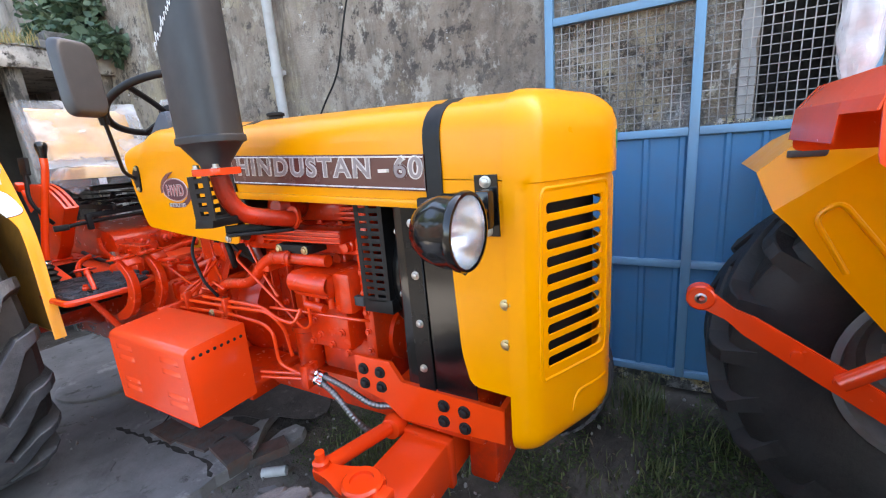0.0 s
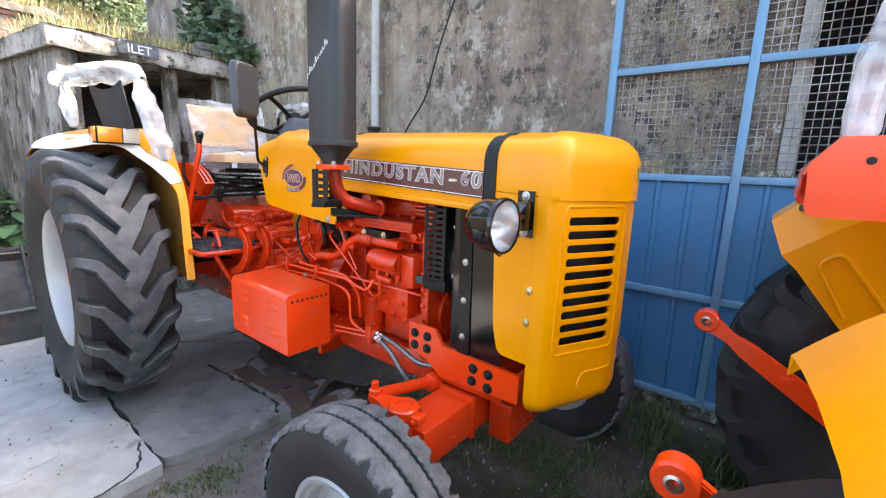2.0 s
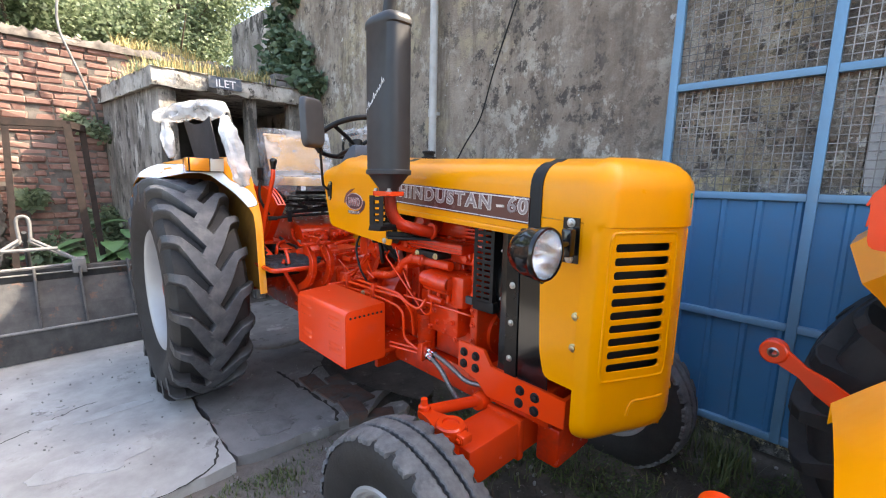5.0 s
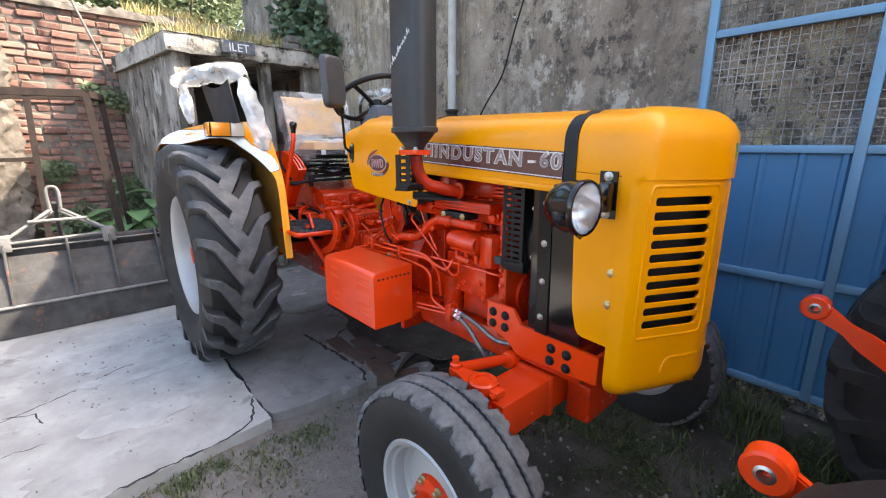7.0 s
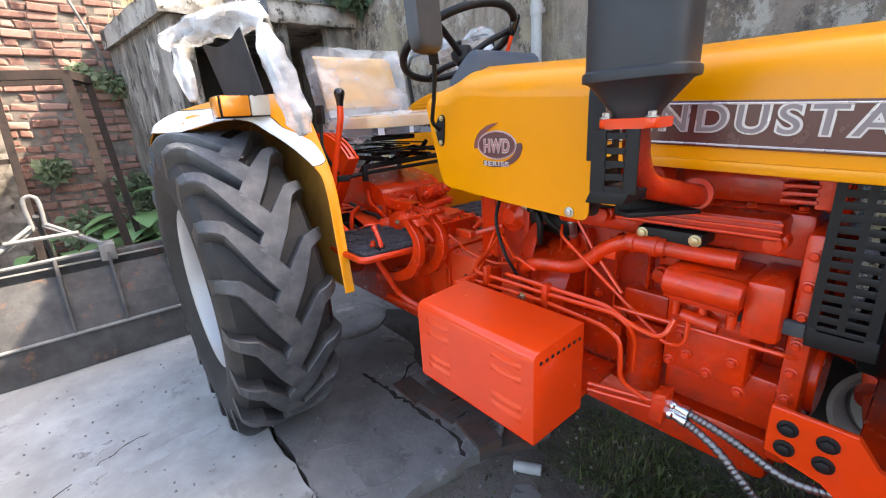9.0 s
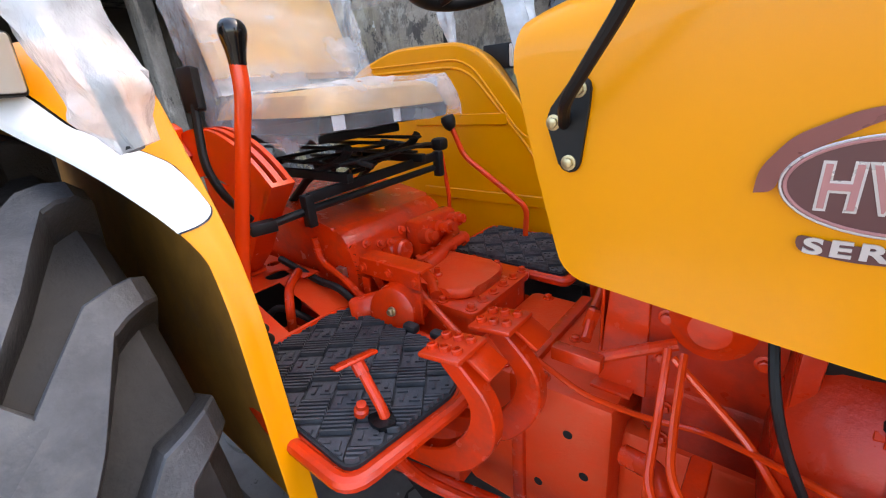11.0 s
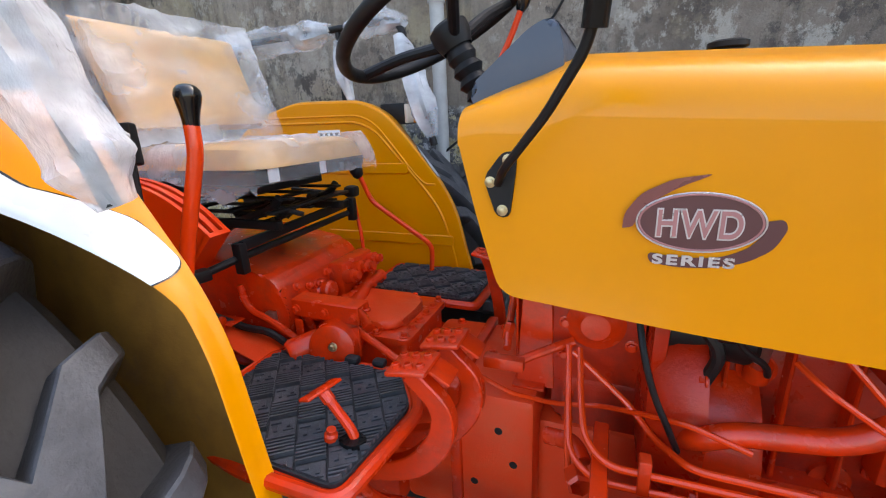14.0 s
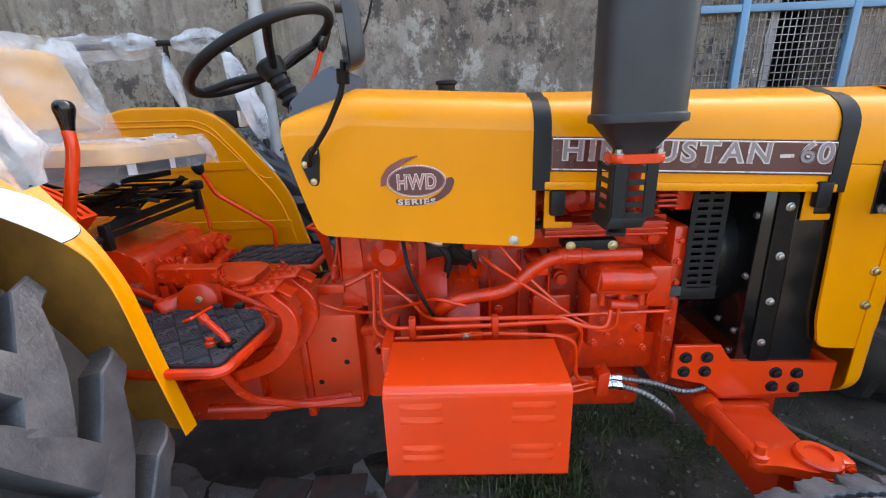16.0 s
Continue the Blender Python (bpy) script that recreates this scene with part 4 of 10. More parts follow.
def nose_point(t, z, out=0.0):
    """On the skin of the nose, t -1 to 1 across."""
    s = -1 if t < 0 else 1
    pl = nose_plan(1 - abs(t))
    q = nose_plan(min(1, 1 - abs(t) + 0.01)) - nose_plan(max(0, 1 - abs(t) - 0.01))
    nrm = Vector((-q.y, q.x)).normalized() * -1
    if nrm.x < 0 and abs(t) < 0.8:
        nrm = -nrm
    if abs(t) >= 0.8:
        nrm = nrm if nrm.y < 0 else -nrm
    zt = hood_top(2.2)
    x, y = pl.x, pl.y
    if z > zt - NOSE_ROUND:
        k = min(1, (z - (zt - NOSE_ROUND)) / NOSE_ROUND)
        inset = NOSE_ROUND * (1 - math.sqrt(max(0, 1 - k * k)))
        f = max(0, (x - 2.195) / 0.194)
        x -= inset * f
        y += inset * (1.25 - 0.3 * f)
        z -= (0.018 * (min(0, y) / 0.31) ** 2 + 0.012 * f * f) * k
        y = min(y, 0)
    if z < 1.345:
        x -= 0.010 * max(0, (x - 2.195) / 0.194)
    if z < NOSE_Z0 + 0.09:
        k = (NOSE_Z0 + 0.09 - z) / 0.09
        x -= 0.055 * k ** 3 * max(0, (x - 2.195) / 0.194) ** 0.5
        y += 0.05 * k ** 3
        y = min(y, 0)
    return Vector((x + nrm.x * out, (y + nrm.y * out) * (1 if s < 0 else -1), z))


slot_t0, slot_t1 = 0.178, 0.655
SLOT_RT, SLOT_RZ = 0.034, 0.0142
slot_zs = [1.279 - 0.0432 * i for i in range(10)]


def build_nose():
    bm = NB()
    ts = sorted(set([round(-1 + 2 * i / 48, 4) for i in range(49)] + [-slot_t0, slot_t0, -slot_t1, slot_t1]))
    zt = hood_top(2.2)
    zs = {NOSE_Z0 + 0.012 * i for i in range(9)} | {zt - NOSE_ROUND + NOSE_ROUND * math.sin(math.pi / 2 * i / 9) for i in range(10)} | {1.36, 1.345, 1.343, 1.32}
    for z in slot_zs:
        zs |= {z + 0.0142, z - 0.0142}
    zs = sorted(zs)
    vs = [[bm.verts.new(nose_point(t, z)) for z in zs] for t in ts]
    for i in range(len(ts) - 1):
        tm = (ts[i] + ts[i + 1]) / 2
        for j in range(len(zs) - 1):
            zm = (zs[j] + zs[j + 1]) / 2
            if slot_t0 < abs(tm) < slot_t1 and any(abs(zm - z) < 0.0135 for z in slot_zs):
                continue
            bm.faces.new((vs[i][j], vs[i + 1][j], vs[i + 1][j + 1], vs[i][j + 1]))
    # corner fillets give each slot its round ends
    for s in (-1, 1):
        for z in slot_zs:
            for t_end, dt in ((slot_t0, 1), (slot_t1, -1)):
                for dz in (-1, 1):
                    arc = [(t_end + dt * SLOT_RT * (1 - math.cos(math.pi / 2 * k / 5)), z + dz * SLOT_RZ * math.sin(math.pi / 2 * k / 5)) for k in range(6)]
                    corner = bm.verts.new(nose_point(s * t_end, z + dz * SLOT_RZ))
                    ring = [bm.verts.new(nose_point(s * t, q)) for t, q in arc]
                    for a, b in zip(ring, ring[1:]):
                        bm.faces.new((corner, a, b))
    n = len(ts)
    for i in range(n // 2):
        a, b, c, d = vs[i][-1], vs[i + 1][-1], vs[n - 2 - i][-1], vs[n - 1 - i][-1]
        loop = [v for k, v in enumerate((a, b, c, d)) if v not in (a, b, c, d)[:k]]
        if len(loop) >= 3:
            bm.faces.new(loop)
    bmesh.ops.remove_doubles(bm, verts=bm.verts, dist=0.0004)
    solid(bm, 0.004)
    nose = part("nose", bm, YELLOW, tractor, "yellow rounded nose with horizontal louvre slots")
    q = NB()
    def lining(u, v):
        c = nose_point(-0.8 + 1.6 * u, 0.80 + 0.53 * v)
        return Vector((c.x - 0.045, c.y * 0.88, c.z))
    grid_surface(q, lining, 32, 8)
    part("slot_lining", q, BLACK_MATT, nose, "black sheet behind the louvres")
    for s in (-1, 1):
        for z in slot_zs:
            q = NB()
            pts = []
            for k in range(9):
                pts.append(nose_point(s * (slot_t0 + SLOT_RT + (slot_t1 - slot_t0 - 2 * SLOT_RT) * k / 8), z + 0.0148, 0.0008))
            for k in range(1, 6):
                a = math.pi * k / 6
                pts.append(nose_point(s * (slot_t1 - SLOT_RT + SLOT_RT * math.sin(a)), z + 0.0148 * math.cos(a), 0.0008))
            for k in range(9):
                pts.append(nose_point(s * (slot_t1 - SLOT_RT - (slot_t1 - slot_t0 - 2 * SLOT_RT) * k / 8), z - 0.0148, 0.0008))
            for k in range(1, 6):
                a = math.pi * k / 6
                pts.append(nose_point(s * (slot_t0 + SLOT_RT - SLOT_RT * math.sin(a)), z - 0.0148 * math.cos(a), 0.0008))
            sweep(q, pts, circle(0.0024, 6), closed=True)
            part("slot_rim", q, YELLOW, nose)
        # raised borders round the louvres and below them
        for loop in ([(0.115, 1.325), (0.715, 1.325), (0.735, 0.845), (0.115, 0.845)], [(0.10, 0.765), (0.42, 0.765), (0.45, 0.66)]):
            q = NB()
            if len(loop) == 4:
                base = rounded(loop, 0.05, 5)
            else:
                base = [(v.x, v.y) for v in smooth_path([(a, b, 0) for a, b in loop], 0.07)]
            dense = []
            m = len(base)
            for i in range(m if len(loop) == 4 else m - 1):
                a, b = Vector(base[i]), Vector(base[(i + 1) % m])
                k = max(1, int((b - a).length / 0.04))
                dense += [a.lerp(b, j / k) for j in range(k)]
            pts = [nose_point(s * v.x, v.y, 0.0005) for v in dense]
            sweep(q, pts, circle(0.007, 8), closed=len(loop) == 4)
            part("pressed_bead", q, YELLOW, nose)
    q = NB()
    sweep(q, [nose_point(0.0 + 0.02 * a, 1.425 + 0.022 * b, 0.002) for a, b in ((-1, 1), (1, 1), (0, -1))], circle(0.005, 6), closed=True)
    part("emblem", q, GREEN, nose, "small green enamel emblem")
    return nose


build_nose()

# name plate
p = NB()
prism(p, [(1.252, 1.367), (2.0, 1.330), (2.0, 1.421), (1.252, 1.458)], "y", -0.3125, -0.3165, 0.001, 1)
plate = part("name_plate", p, PLATE_REFLECTING, bonnet, "dark name plate, red reflection in its colour, with a silver border and letters")
p = NB()
sweep(p, [Vector((1.258, -0.317, 1.3725)), Vector((1.994, -0.317, 1.3360)), Vector((1.994, -0.317, 1.4150)), Vector((1.258, -0.317, 1.4515))], circle(0.0022, 6), closed=True)
part("border", p, LETTER, plate)


def side_text(body, x, z, size, width, mat, parent, y=-0.317, bold=0.0, shear=0.0, tilt=2.8, gap=1.0):
    cu = bpy.data.curves.new("letters", "FONT")
    cu.body = body
    cu.size = size
    cu.extrude = 0.0012
    cu.offset = bold
    cu.shear = shear
    cu.space_character = gap
    cu.align_x = "CENTER"
    t = new("letters_source", cu)
    bpy.context.view_layer.update()
    w = t.dimensions.x
    t.matrix_world = Matrix.Translation((x, y, z)) @ pose(0, 0, 0, 90, tilt, 0) @ Matrix.Diagonal((width / w if width else 1, 1, 1, 1))
    bpy.context.view_layer.update()
    return bake_text(t, mat, parent)


side_text("HINDUSTAN", 1.555, 1.411 - 0.0265, 0.073, 0.545, LETTER, plate, bold=0.0042, gap=1.24)
side_text("HINDUSTAN", 1.5545, 1.4105 - 0.0265, 0.073, 0.539, LETTER_CORE, plate, y=-0.3178, bold=0.0006, gap=1.25)
side_text("60", 1.945, 1.3860 - 0.019, 0.073, 0.088, LETTER, plate, bold=0.0040, gap=1.1)
side_text("60", 1.9445, 1.3855 - 0.019, 0.073, 0.084, LETTER_CORE, plate, y=-0.3178, bold=0.0005, gap=1.12)
p = NB()
box(p, 1.852, 1.888, -0.3175, -0.3165, 1.3815, 1.3905)
part("dash_mark", p, LETTER, plate)

# round series badge on the rear side panel
p = NB()
lathe(p, [(0, 0), (0.062, 0), (0.062, 0.0015), (0, 0.0015)], (0, 0, 0), (0, -1, 0), 40)
bmesh.ops.transform(p, matrix=Matrix.Translation((0.894, -0.3135, 1.353)) @ Matrix.Diagonal((1.28, 1, 0.69, 1)), verts=p.verts)
badge = part("badge", p, MAROON, rear_bonnet, "maroon oval series badge with silver letters")
p = NB()
sweep(p, [Vector((0.894 + 0.076 * math.cos(a), -0.3148, 1.353 + 0.040 * math.sin(a))) for a in [2 * math.pi * i / 48 for i in range(48)]], circle(0.0016, 6), closed=True)
part("oval_line", p, MAROON_LIGHT, badge)
def badge_shape(pts, y0, y1, name, mat):
    """A flat film cut to a curved outline round the badge's middle."""
    q = NB()
    prism(q, [(0.894 + v.x, 1.353 + v.y) for v in smooth_path([(a, b, 0) for a, b in pts + pts[:1]], 0.012, 4)[:-1]], "y", y0, y1)
    bmesh.ops.triangulate(q, faces=[f_ for f_ in q.faces if len(f_.verts) > 4])
    part(name, q, mat, badge)


LEFT_SWOOSH = [(-0.098, -0.012), (-0.097, 0.010), (-0.077, 0.040), (-0.037, 0.061), (0.014, 0.069), (-0.028, 0.050), (-0.064, 0.027), (-0.080, 0.006), (-0.083, -0.010)]
RIGHT_SWOOSH = [(0.081, 0.005), (0.098, 0.009), (0.104, -0.004), (0.092, -0.034), (0.062, -0.055), (0.02, -0.066), (-0.02, -0.068), (-0.058, -0.063), (-0.061, -0.047), (-0.02, -0.053), (0.03, -0.050), (0.062, -0.035), (0.080, -0.012)]
badge_shape(LEFT_SWOOSH, -0.3132, -0.3143, "swoosh", MAROON_SHEEN)
badge_shape(RIGHT_SWOOSH, -0.3132, -0.3143, "swoosh", MAROON)
p = NB()
sweep(p, [Vector((0.894 + 0.0795 * math.cos(a), -0.3145, 1.353 + 0.0425 * math.sin(a))) for a in [2 * math.pi * i / 48 for i in range(48)]], circle(0.0014, 6), closed=True)
part("oval_line", p, LETTER, badge)
side_text("HWD", 0.894, 1.353 - 0.0205, 0.055, 0.108, LETTER, badge, -0.3149, 0.0030, 0, 0, 1.12)
side_text("HWD", 0.894, 1.353 - 0.0205, 0.055, 0.104, MAROON_LIGHT, badge, -0.3157, 0.0006, 0, 0, 1.14)
side_text("SERIES", 0.892, 1.2895, 0.0205, 0.104, LETTER, badge, -0.3148, 0.0007, 0, 0, 1.25)
p = NB()
bolt(p, (1.160, -0.313, 1.176), (0, -1, 0), 0.010, 0.009)
part("panel_bolt", p, STEEL, rear_bonnet)


# ---------------------------------------------------------------- wheels
def tyre_mesh(R, rim, width, lug_h, kind):
    bm = NB()
    w = width / 2
    body = R - lug_h
    if kind == "drive":
        prof = [(rim, -w * 0.62), (rim + 0.012, -w * 0.70), (rim + 0.020, -w * 0.73), (rim + 0.030, -w * 0.76), (rim + (body - rim) * 0.35, -w * 0.96), (rim + (body - rim) * 0.62, -w), (body - 0.045, -w * 0.95), (body - 0.012, -w * 0.82),
                (body, -w * 0.4), (body + 0.004, 0)]
    else:
        prof = [(rim, -w * 0.70), (rim + 0.012, -w * 0.80), (rim + 0.020, -w * 0.84), (rim + (body - rim) * 0.45, -w), (body - 0.055, -w * 0.99), (body - 0.026, -w * 0.93), (body - 0.012, -w * 0.80), (body - 0.006, -w * 0.4), (body - 0.006, 0)]
    prof = prof + [(r, -h) for r, h in prof[-2::-1]]
    lathe(bm, prof, (0, 0, 0), (0, 1, 0), 72)
    return bm


def lug_mesh(R, width, lug_h, s):
    """One tread bar at angle 0, on side s: flat over the shoulder, then bent down to a blunt broad end past the middle."""
    bm = NB()
    w = width / 2
    body = R - lug_h
    rings = []
    for t in (0.0, 0.10, 0.22, 0.34, 0.50, 0.68, 0.86, 1.0):
        y = s * w * (0.99 - 1.09 * t)
        a = -(0.055 * min(1.0, t / 0.34) + 0.34 * max(0.0, (t - 0.34) / 0.66))
        top = R - 0.003 - (0.040 * (1 - t / 0.22) ** 2 if t < 0.22 else 0)
        low = body - 0.02 - (0.075 * (1 - t / 0.3) if t < 0.3 else 0)
        hw = (0.025 + 0.013 * t) / R
        tilt, ch = 0.014 / R, 0.005
        skew_y = -s * 0.026 * max(0.0, min(1.0, (t - 0.2) / 0.5))
        rings.append([bm.verts.new((r * math.cos(a + da), y + skew_y * (1 if da > 0 else -1), r * math.sin(a + da)))
                      for r, da in ((low, -hw - tilt), (top - ch, -hw), (top, -hw + ch / R), (top, hw - ch / R), (top - ch, hw), (low, hw + tilt))])
    for a, b in zip(rings, rings[1:]):
        for j in range(6):
            bm.faces.new((a[j], a[(j + 1) % 6], b[(j + 1) % 6], b[j]))
    bm.faces.new(rings[0])
    bm.faces.new(rings[-1][::-1])
    return bm


def rib_mesh(R, y0, y1, drop0, drop1, notch, seed):
    """A tread rib round the front tyre with saw-toothed edges; notch -1 or 1 cuts gaps into that edge."""
    bm = NB()
    n = 208
    rings = []
    rng = random.Random(seed)
    for k in range(n):
        a = 2 * math.pi * k / n
        saw = 0.0022 if k % 2 else -0.0022
        e0, e1 = y0 + saw, y1 + saw
        d0, d1 = drop0 + rng.uniform(0, 0.0015), drop1 + rng.uniform(0, 0.0015)
        if notch and k % 8 in (0, 1):
            if notch < 0:
                e0 += 0.026
            else:
                e1 -= 0.026
        c, q = math.cos(a), math.sin(a)
        prof = ((R - 0.034, e0), (R - d0 - 0.004, e0), (R - d0, e0 + 0.004), (R - (d0 + d1) / 2 + 0.001, (e0 + e1) / 2), (R - d1, e1 - 0.004), (R - d1 - 0.004, e1), (R - 0.034, e1))
        rings.append([bm.verts.new((r * c, y, r * q)) for r, y in prof])
    for i in range(n):
        r0, r1 = rings[i], rings[(i + 1) % n]
        for j in range(6):
            bm.faces.new((r0[j], r0[j + 1], r1[j + 1], r1[j]))
    return bm


MESHES = {}


def ring_of(parent, name, key, make, mat, count, shift=0.0):
    """Alike pieces round a wheel, on one shared mesh."""
    for i in range(count):
        if key not in MESHES:
            o = part(name, make(), mat, parent, angle=25)
            MESHES[key] = o.data
        else:
            o = new(name, MESHES[key])
            o.parent = parent
        o.matrix_local = pose(0, 0, 0, 0, -360.0 * (i + shift) / count, 0)


def wheel_base(parent, name, label, m):
    w = new(name)
    w.parent = parent
    w["label"] = label
    w.matrix_local = m
    return w


def rear_wheel(parent, c, outer, lug=None):
    """outer -1 or 1: the side on which the dish shows."""
    R, rim, width = (0.70, 0.33, 0.43) if lug else (0.728, 0.388, 0.43)
    silver = RIM_DULL if lug else SILVER
    w = wheel_base(parent, "rear_wheel", "large black tractor tyre on a silver rim", Matrix.Translation(c))
    part("tyre", tyre_mesh(R, rim, width, 0.055, "drive"), RUBBER, w)
    for s in (-1, 1):
        ring_of(w, "tread_bar", ("bar", s, bool(lug)), lambda: lug_mesh(R, width, 0.055, s), lug or RUBBER_LUG, 20, 0.5 if s > 0 else 0.0)
    bm = NB()
    lathe(bm, [(rim + 0.012, -0.155), (rim - 0.012, -0.16), (rim - 0.035, -0.11), (rim - 0.044, 0.02), (rim - 0.035, 0.11), (rim - 0.022, 0.145), (rim - 0.010, 0.160), (rim + 0.004, 0.165), (rim + 0.012, 0.155)],
          (0, 0, 0), (0, outer, 0), 64)
    part("rim", bm, silver, w, "silver painted steel rim")
    bm = NB()
    lathe(bm, [(rim - 0.043, 0.03), (rim - 0.05, -0.01), (rim - 0.09, -0.02), (0.20, 0.035), (0.115, 0.045), (0.11, 0.05), (0, 0.05)], (0, 0, 0), (0, outer, 0), 64)
    part("dish", bm, silver, w)
    bm = NB()
    lathe(bm, [(0.12, 0.045), (0.115, 0.075), (0.07, 0.09), (0.06, 0.12), (0, 0.125)], (0, 0, 0), (0, outer, 0), 32)
    part("hub", bm, RED, w)
    for i in range(8):
        a = 2 * math.pi * i / 8
        bm = NB()
        bolt(bm, (0.15 * math.cos(a), outer * 0.04, 0.15 * math.sin(a)), (0, outer, 0), 0.013, 0.022)
        part("wheel_nut", bm, STEEL, w)
    return w


def front_wheel(parent, c, outer, turn=0.0):
    R, rim, width = 0.405, 0.215, 0.205
    w = wheel_base(parent, "front_wheel", "black ribbed front tyre on a silver rim", Matrix.Translation(c) @ pose(0, 0, 0, 0, 0, turn))
    part("tyre", tyre_mesh(R, rim, width, 0.012, "steer"), RUBBER, w)
    for y0, y1, d0, d1, notch in ((-0.099, -0.038, 0.016, 0.004, -1), (-0.026, 0.026, 0.003, 0.003, 0), (0.038, 0.099, 0.004, 0.016, 1)):
        part("tread_rib", rib_mesh(R, y0, y1, d0, d1, notch, 5), RUBBER_DUSTY, w, "worn dusty tread rib", angle=25)
    bm = NB()
    lathe(bm, [(rim + 0.010, -0.078), (rim - 0.012, -0.08), (rim - 0.034, -0.04), (rim - 0.034, 0.02), (rim - 0.028, 0.06), (rim - 0.018, 0.065), (rim - 0.010, 0.082), (rim + 0.002, 0.086), (rim + 0.010, 0.078)],
          (0, 0, 0), (0, outer, 0), 48)
    part("rim", bm, SILVER, w, "silver painted steel rim")
    bm = NB()
    lathe(bm, [(rim - 0.034, 0.022), (rim - 0.05, 0.005), (0.10, 0.03), (0.075, 0.032), (0, 0.032)], (0, 0, 0), (0, outer, 0), 48)
    part("dish", bm, SILVER, w)
    bm = NB()
    lathe(bm, [(0.088, 0.03), (0.080, 0.05), (0.045, 0.06), (0.04, 0.10), (0.03, 0.11), (0, 0.112)], (0, 0, 0), (0, outer, 0), 28)
    part("hub", bm, RED, w, "red wheel hub")
    for i in range(6):
        a = 2 * math.pi * i / 6
        bm = NB()
        bolt(bm, (0.072 * math.cos(a), outer * 0.045, 0.072 * math.sin(a)), (0, outer, 0), 0.011, 0.022)
        part("wheel_nut", bm, BRASS, w)
    return w


RX, RZ = -0.395, 0.724
rear_wheel(tractor, (RX, -0.845, RZ), -1)
rear_wheel(tractor, (RX, 0.845, RZ), 1)
FX, FZ = 1.90, 0.305
front_wheel(tractor, (FX, -0.765, FZ), -1)
front_wheel(tractor, (FX, 0.765, FZ), 1)


# ---------------------------------------------------------------- rear mudguards
def flange_width(x):
    """Share of the full width of the arch: a narrow flange in front that widens to the rear."""
    return 0.085 + 0.915 * min(1.0, max(0.0, (0.165 - x) / 0.62)) ** 1.15


FENDER_TOP = [(0.305, 0.775), (0.262, 0.93), (0.205, 1.165), (0.150, 1.268), (0.02, 1.425), (-0.085, 1.540), (-0.18, 1.582), (-0.50, 1.592), (-0.72, 1.535), (-0.92, 1.40)]
FENDER_PROFILE = [(0.0, 0.0), (0.004, 0.008), (0.02, 0.012), (0.12, 0.006), (0.24, -0.014), (0.34, -0.044), (0.42, -0.078), (0.462, -0.108), (0.476, -0.140)]


def fender_surface(s, yi, path):
    """Point on the arch: u along it from the front tip, v across it from the inner edge; off lifts it along the normal."""
    n = len(path)
    def surf(u, v, off=0.0):
        k = u * (n - 1)
        i = min(int(k), n - 2)
        pt = Vector(path[i]).lerp(Vector(path[i + 1]), k - i)
        d = (Vector(path[min(i + 2, n - 1)]) - Vector(path[max(i - 1, 0)])).normalized()
        nr = Vector((-d.y, d.x))
        if nr.x < 0 and abs(d.x) <= 0.6 or nr.y < 0:
            nr = -nr
        j = v * (len(FENDER_PROFILE) - 1)
        jj = min(int(j), len(FENDER_PROFILE) - 2)
        (w0, h0), (w1, h1) = FENDER_PROFILE[jj], FENDER_PROFILE[jj + 1]
        w, h = w0 + (w1 - w0) * (j - jj), h0 + (h1 - h0) * (j - jj)
        fr = min(1.0, max(0.25, (0.24 - pt.x) / 0.25))
        if h < 0:
            h *= min(1.0, flange_width(pt.x) * 1.25)
        lip = off if v > 0.8 else 0.0
        return Vector((pt.x + nr.x * (h * fr + off), s * (yi + w * flange_width(pt.x) + lip), pt.y + nr.y * (h * fr + off)))
    return surf


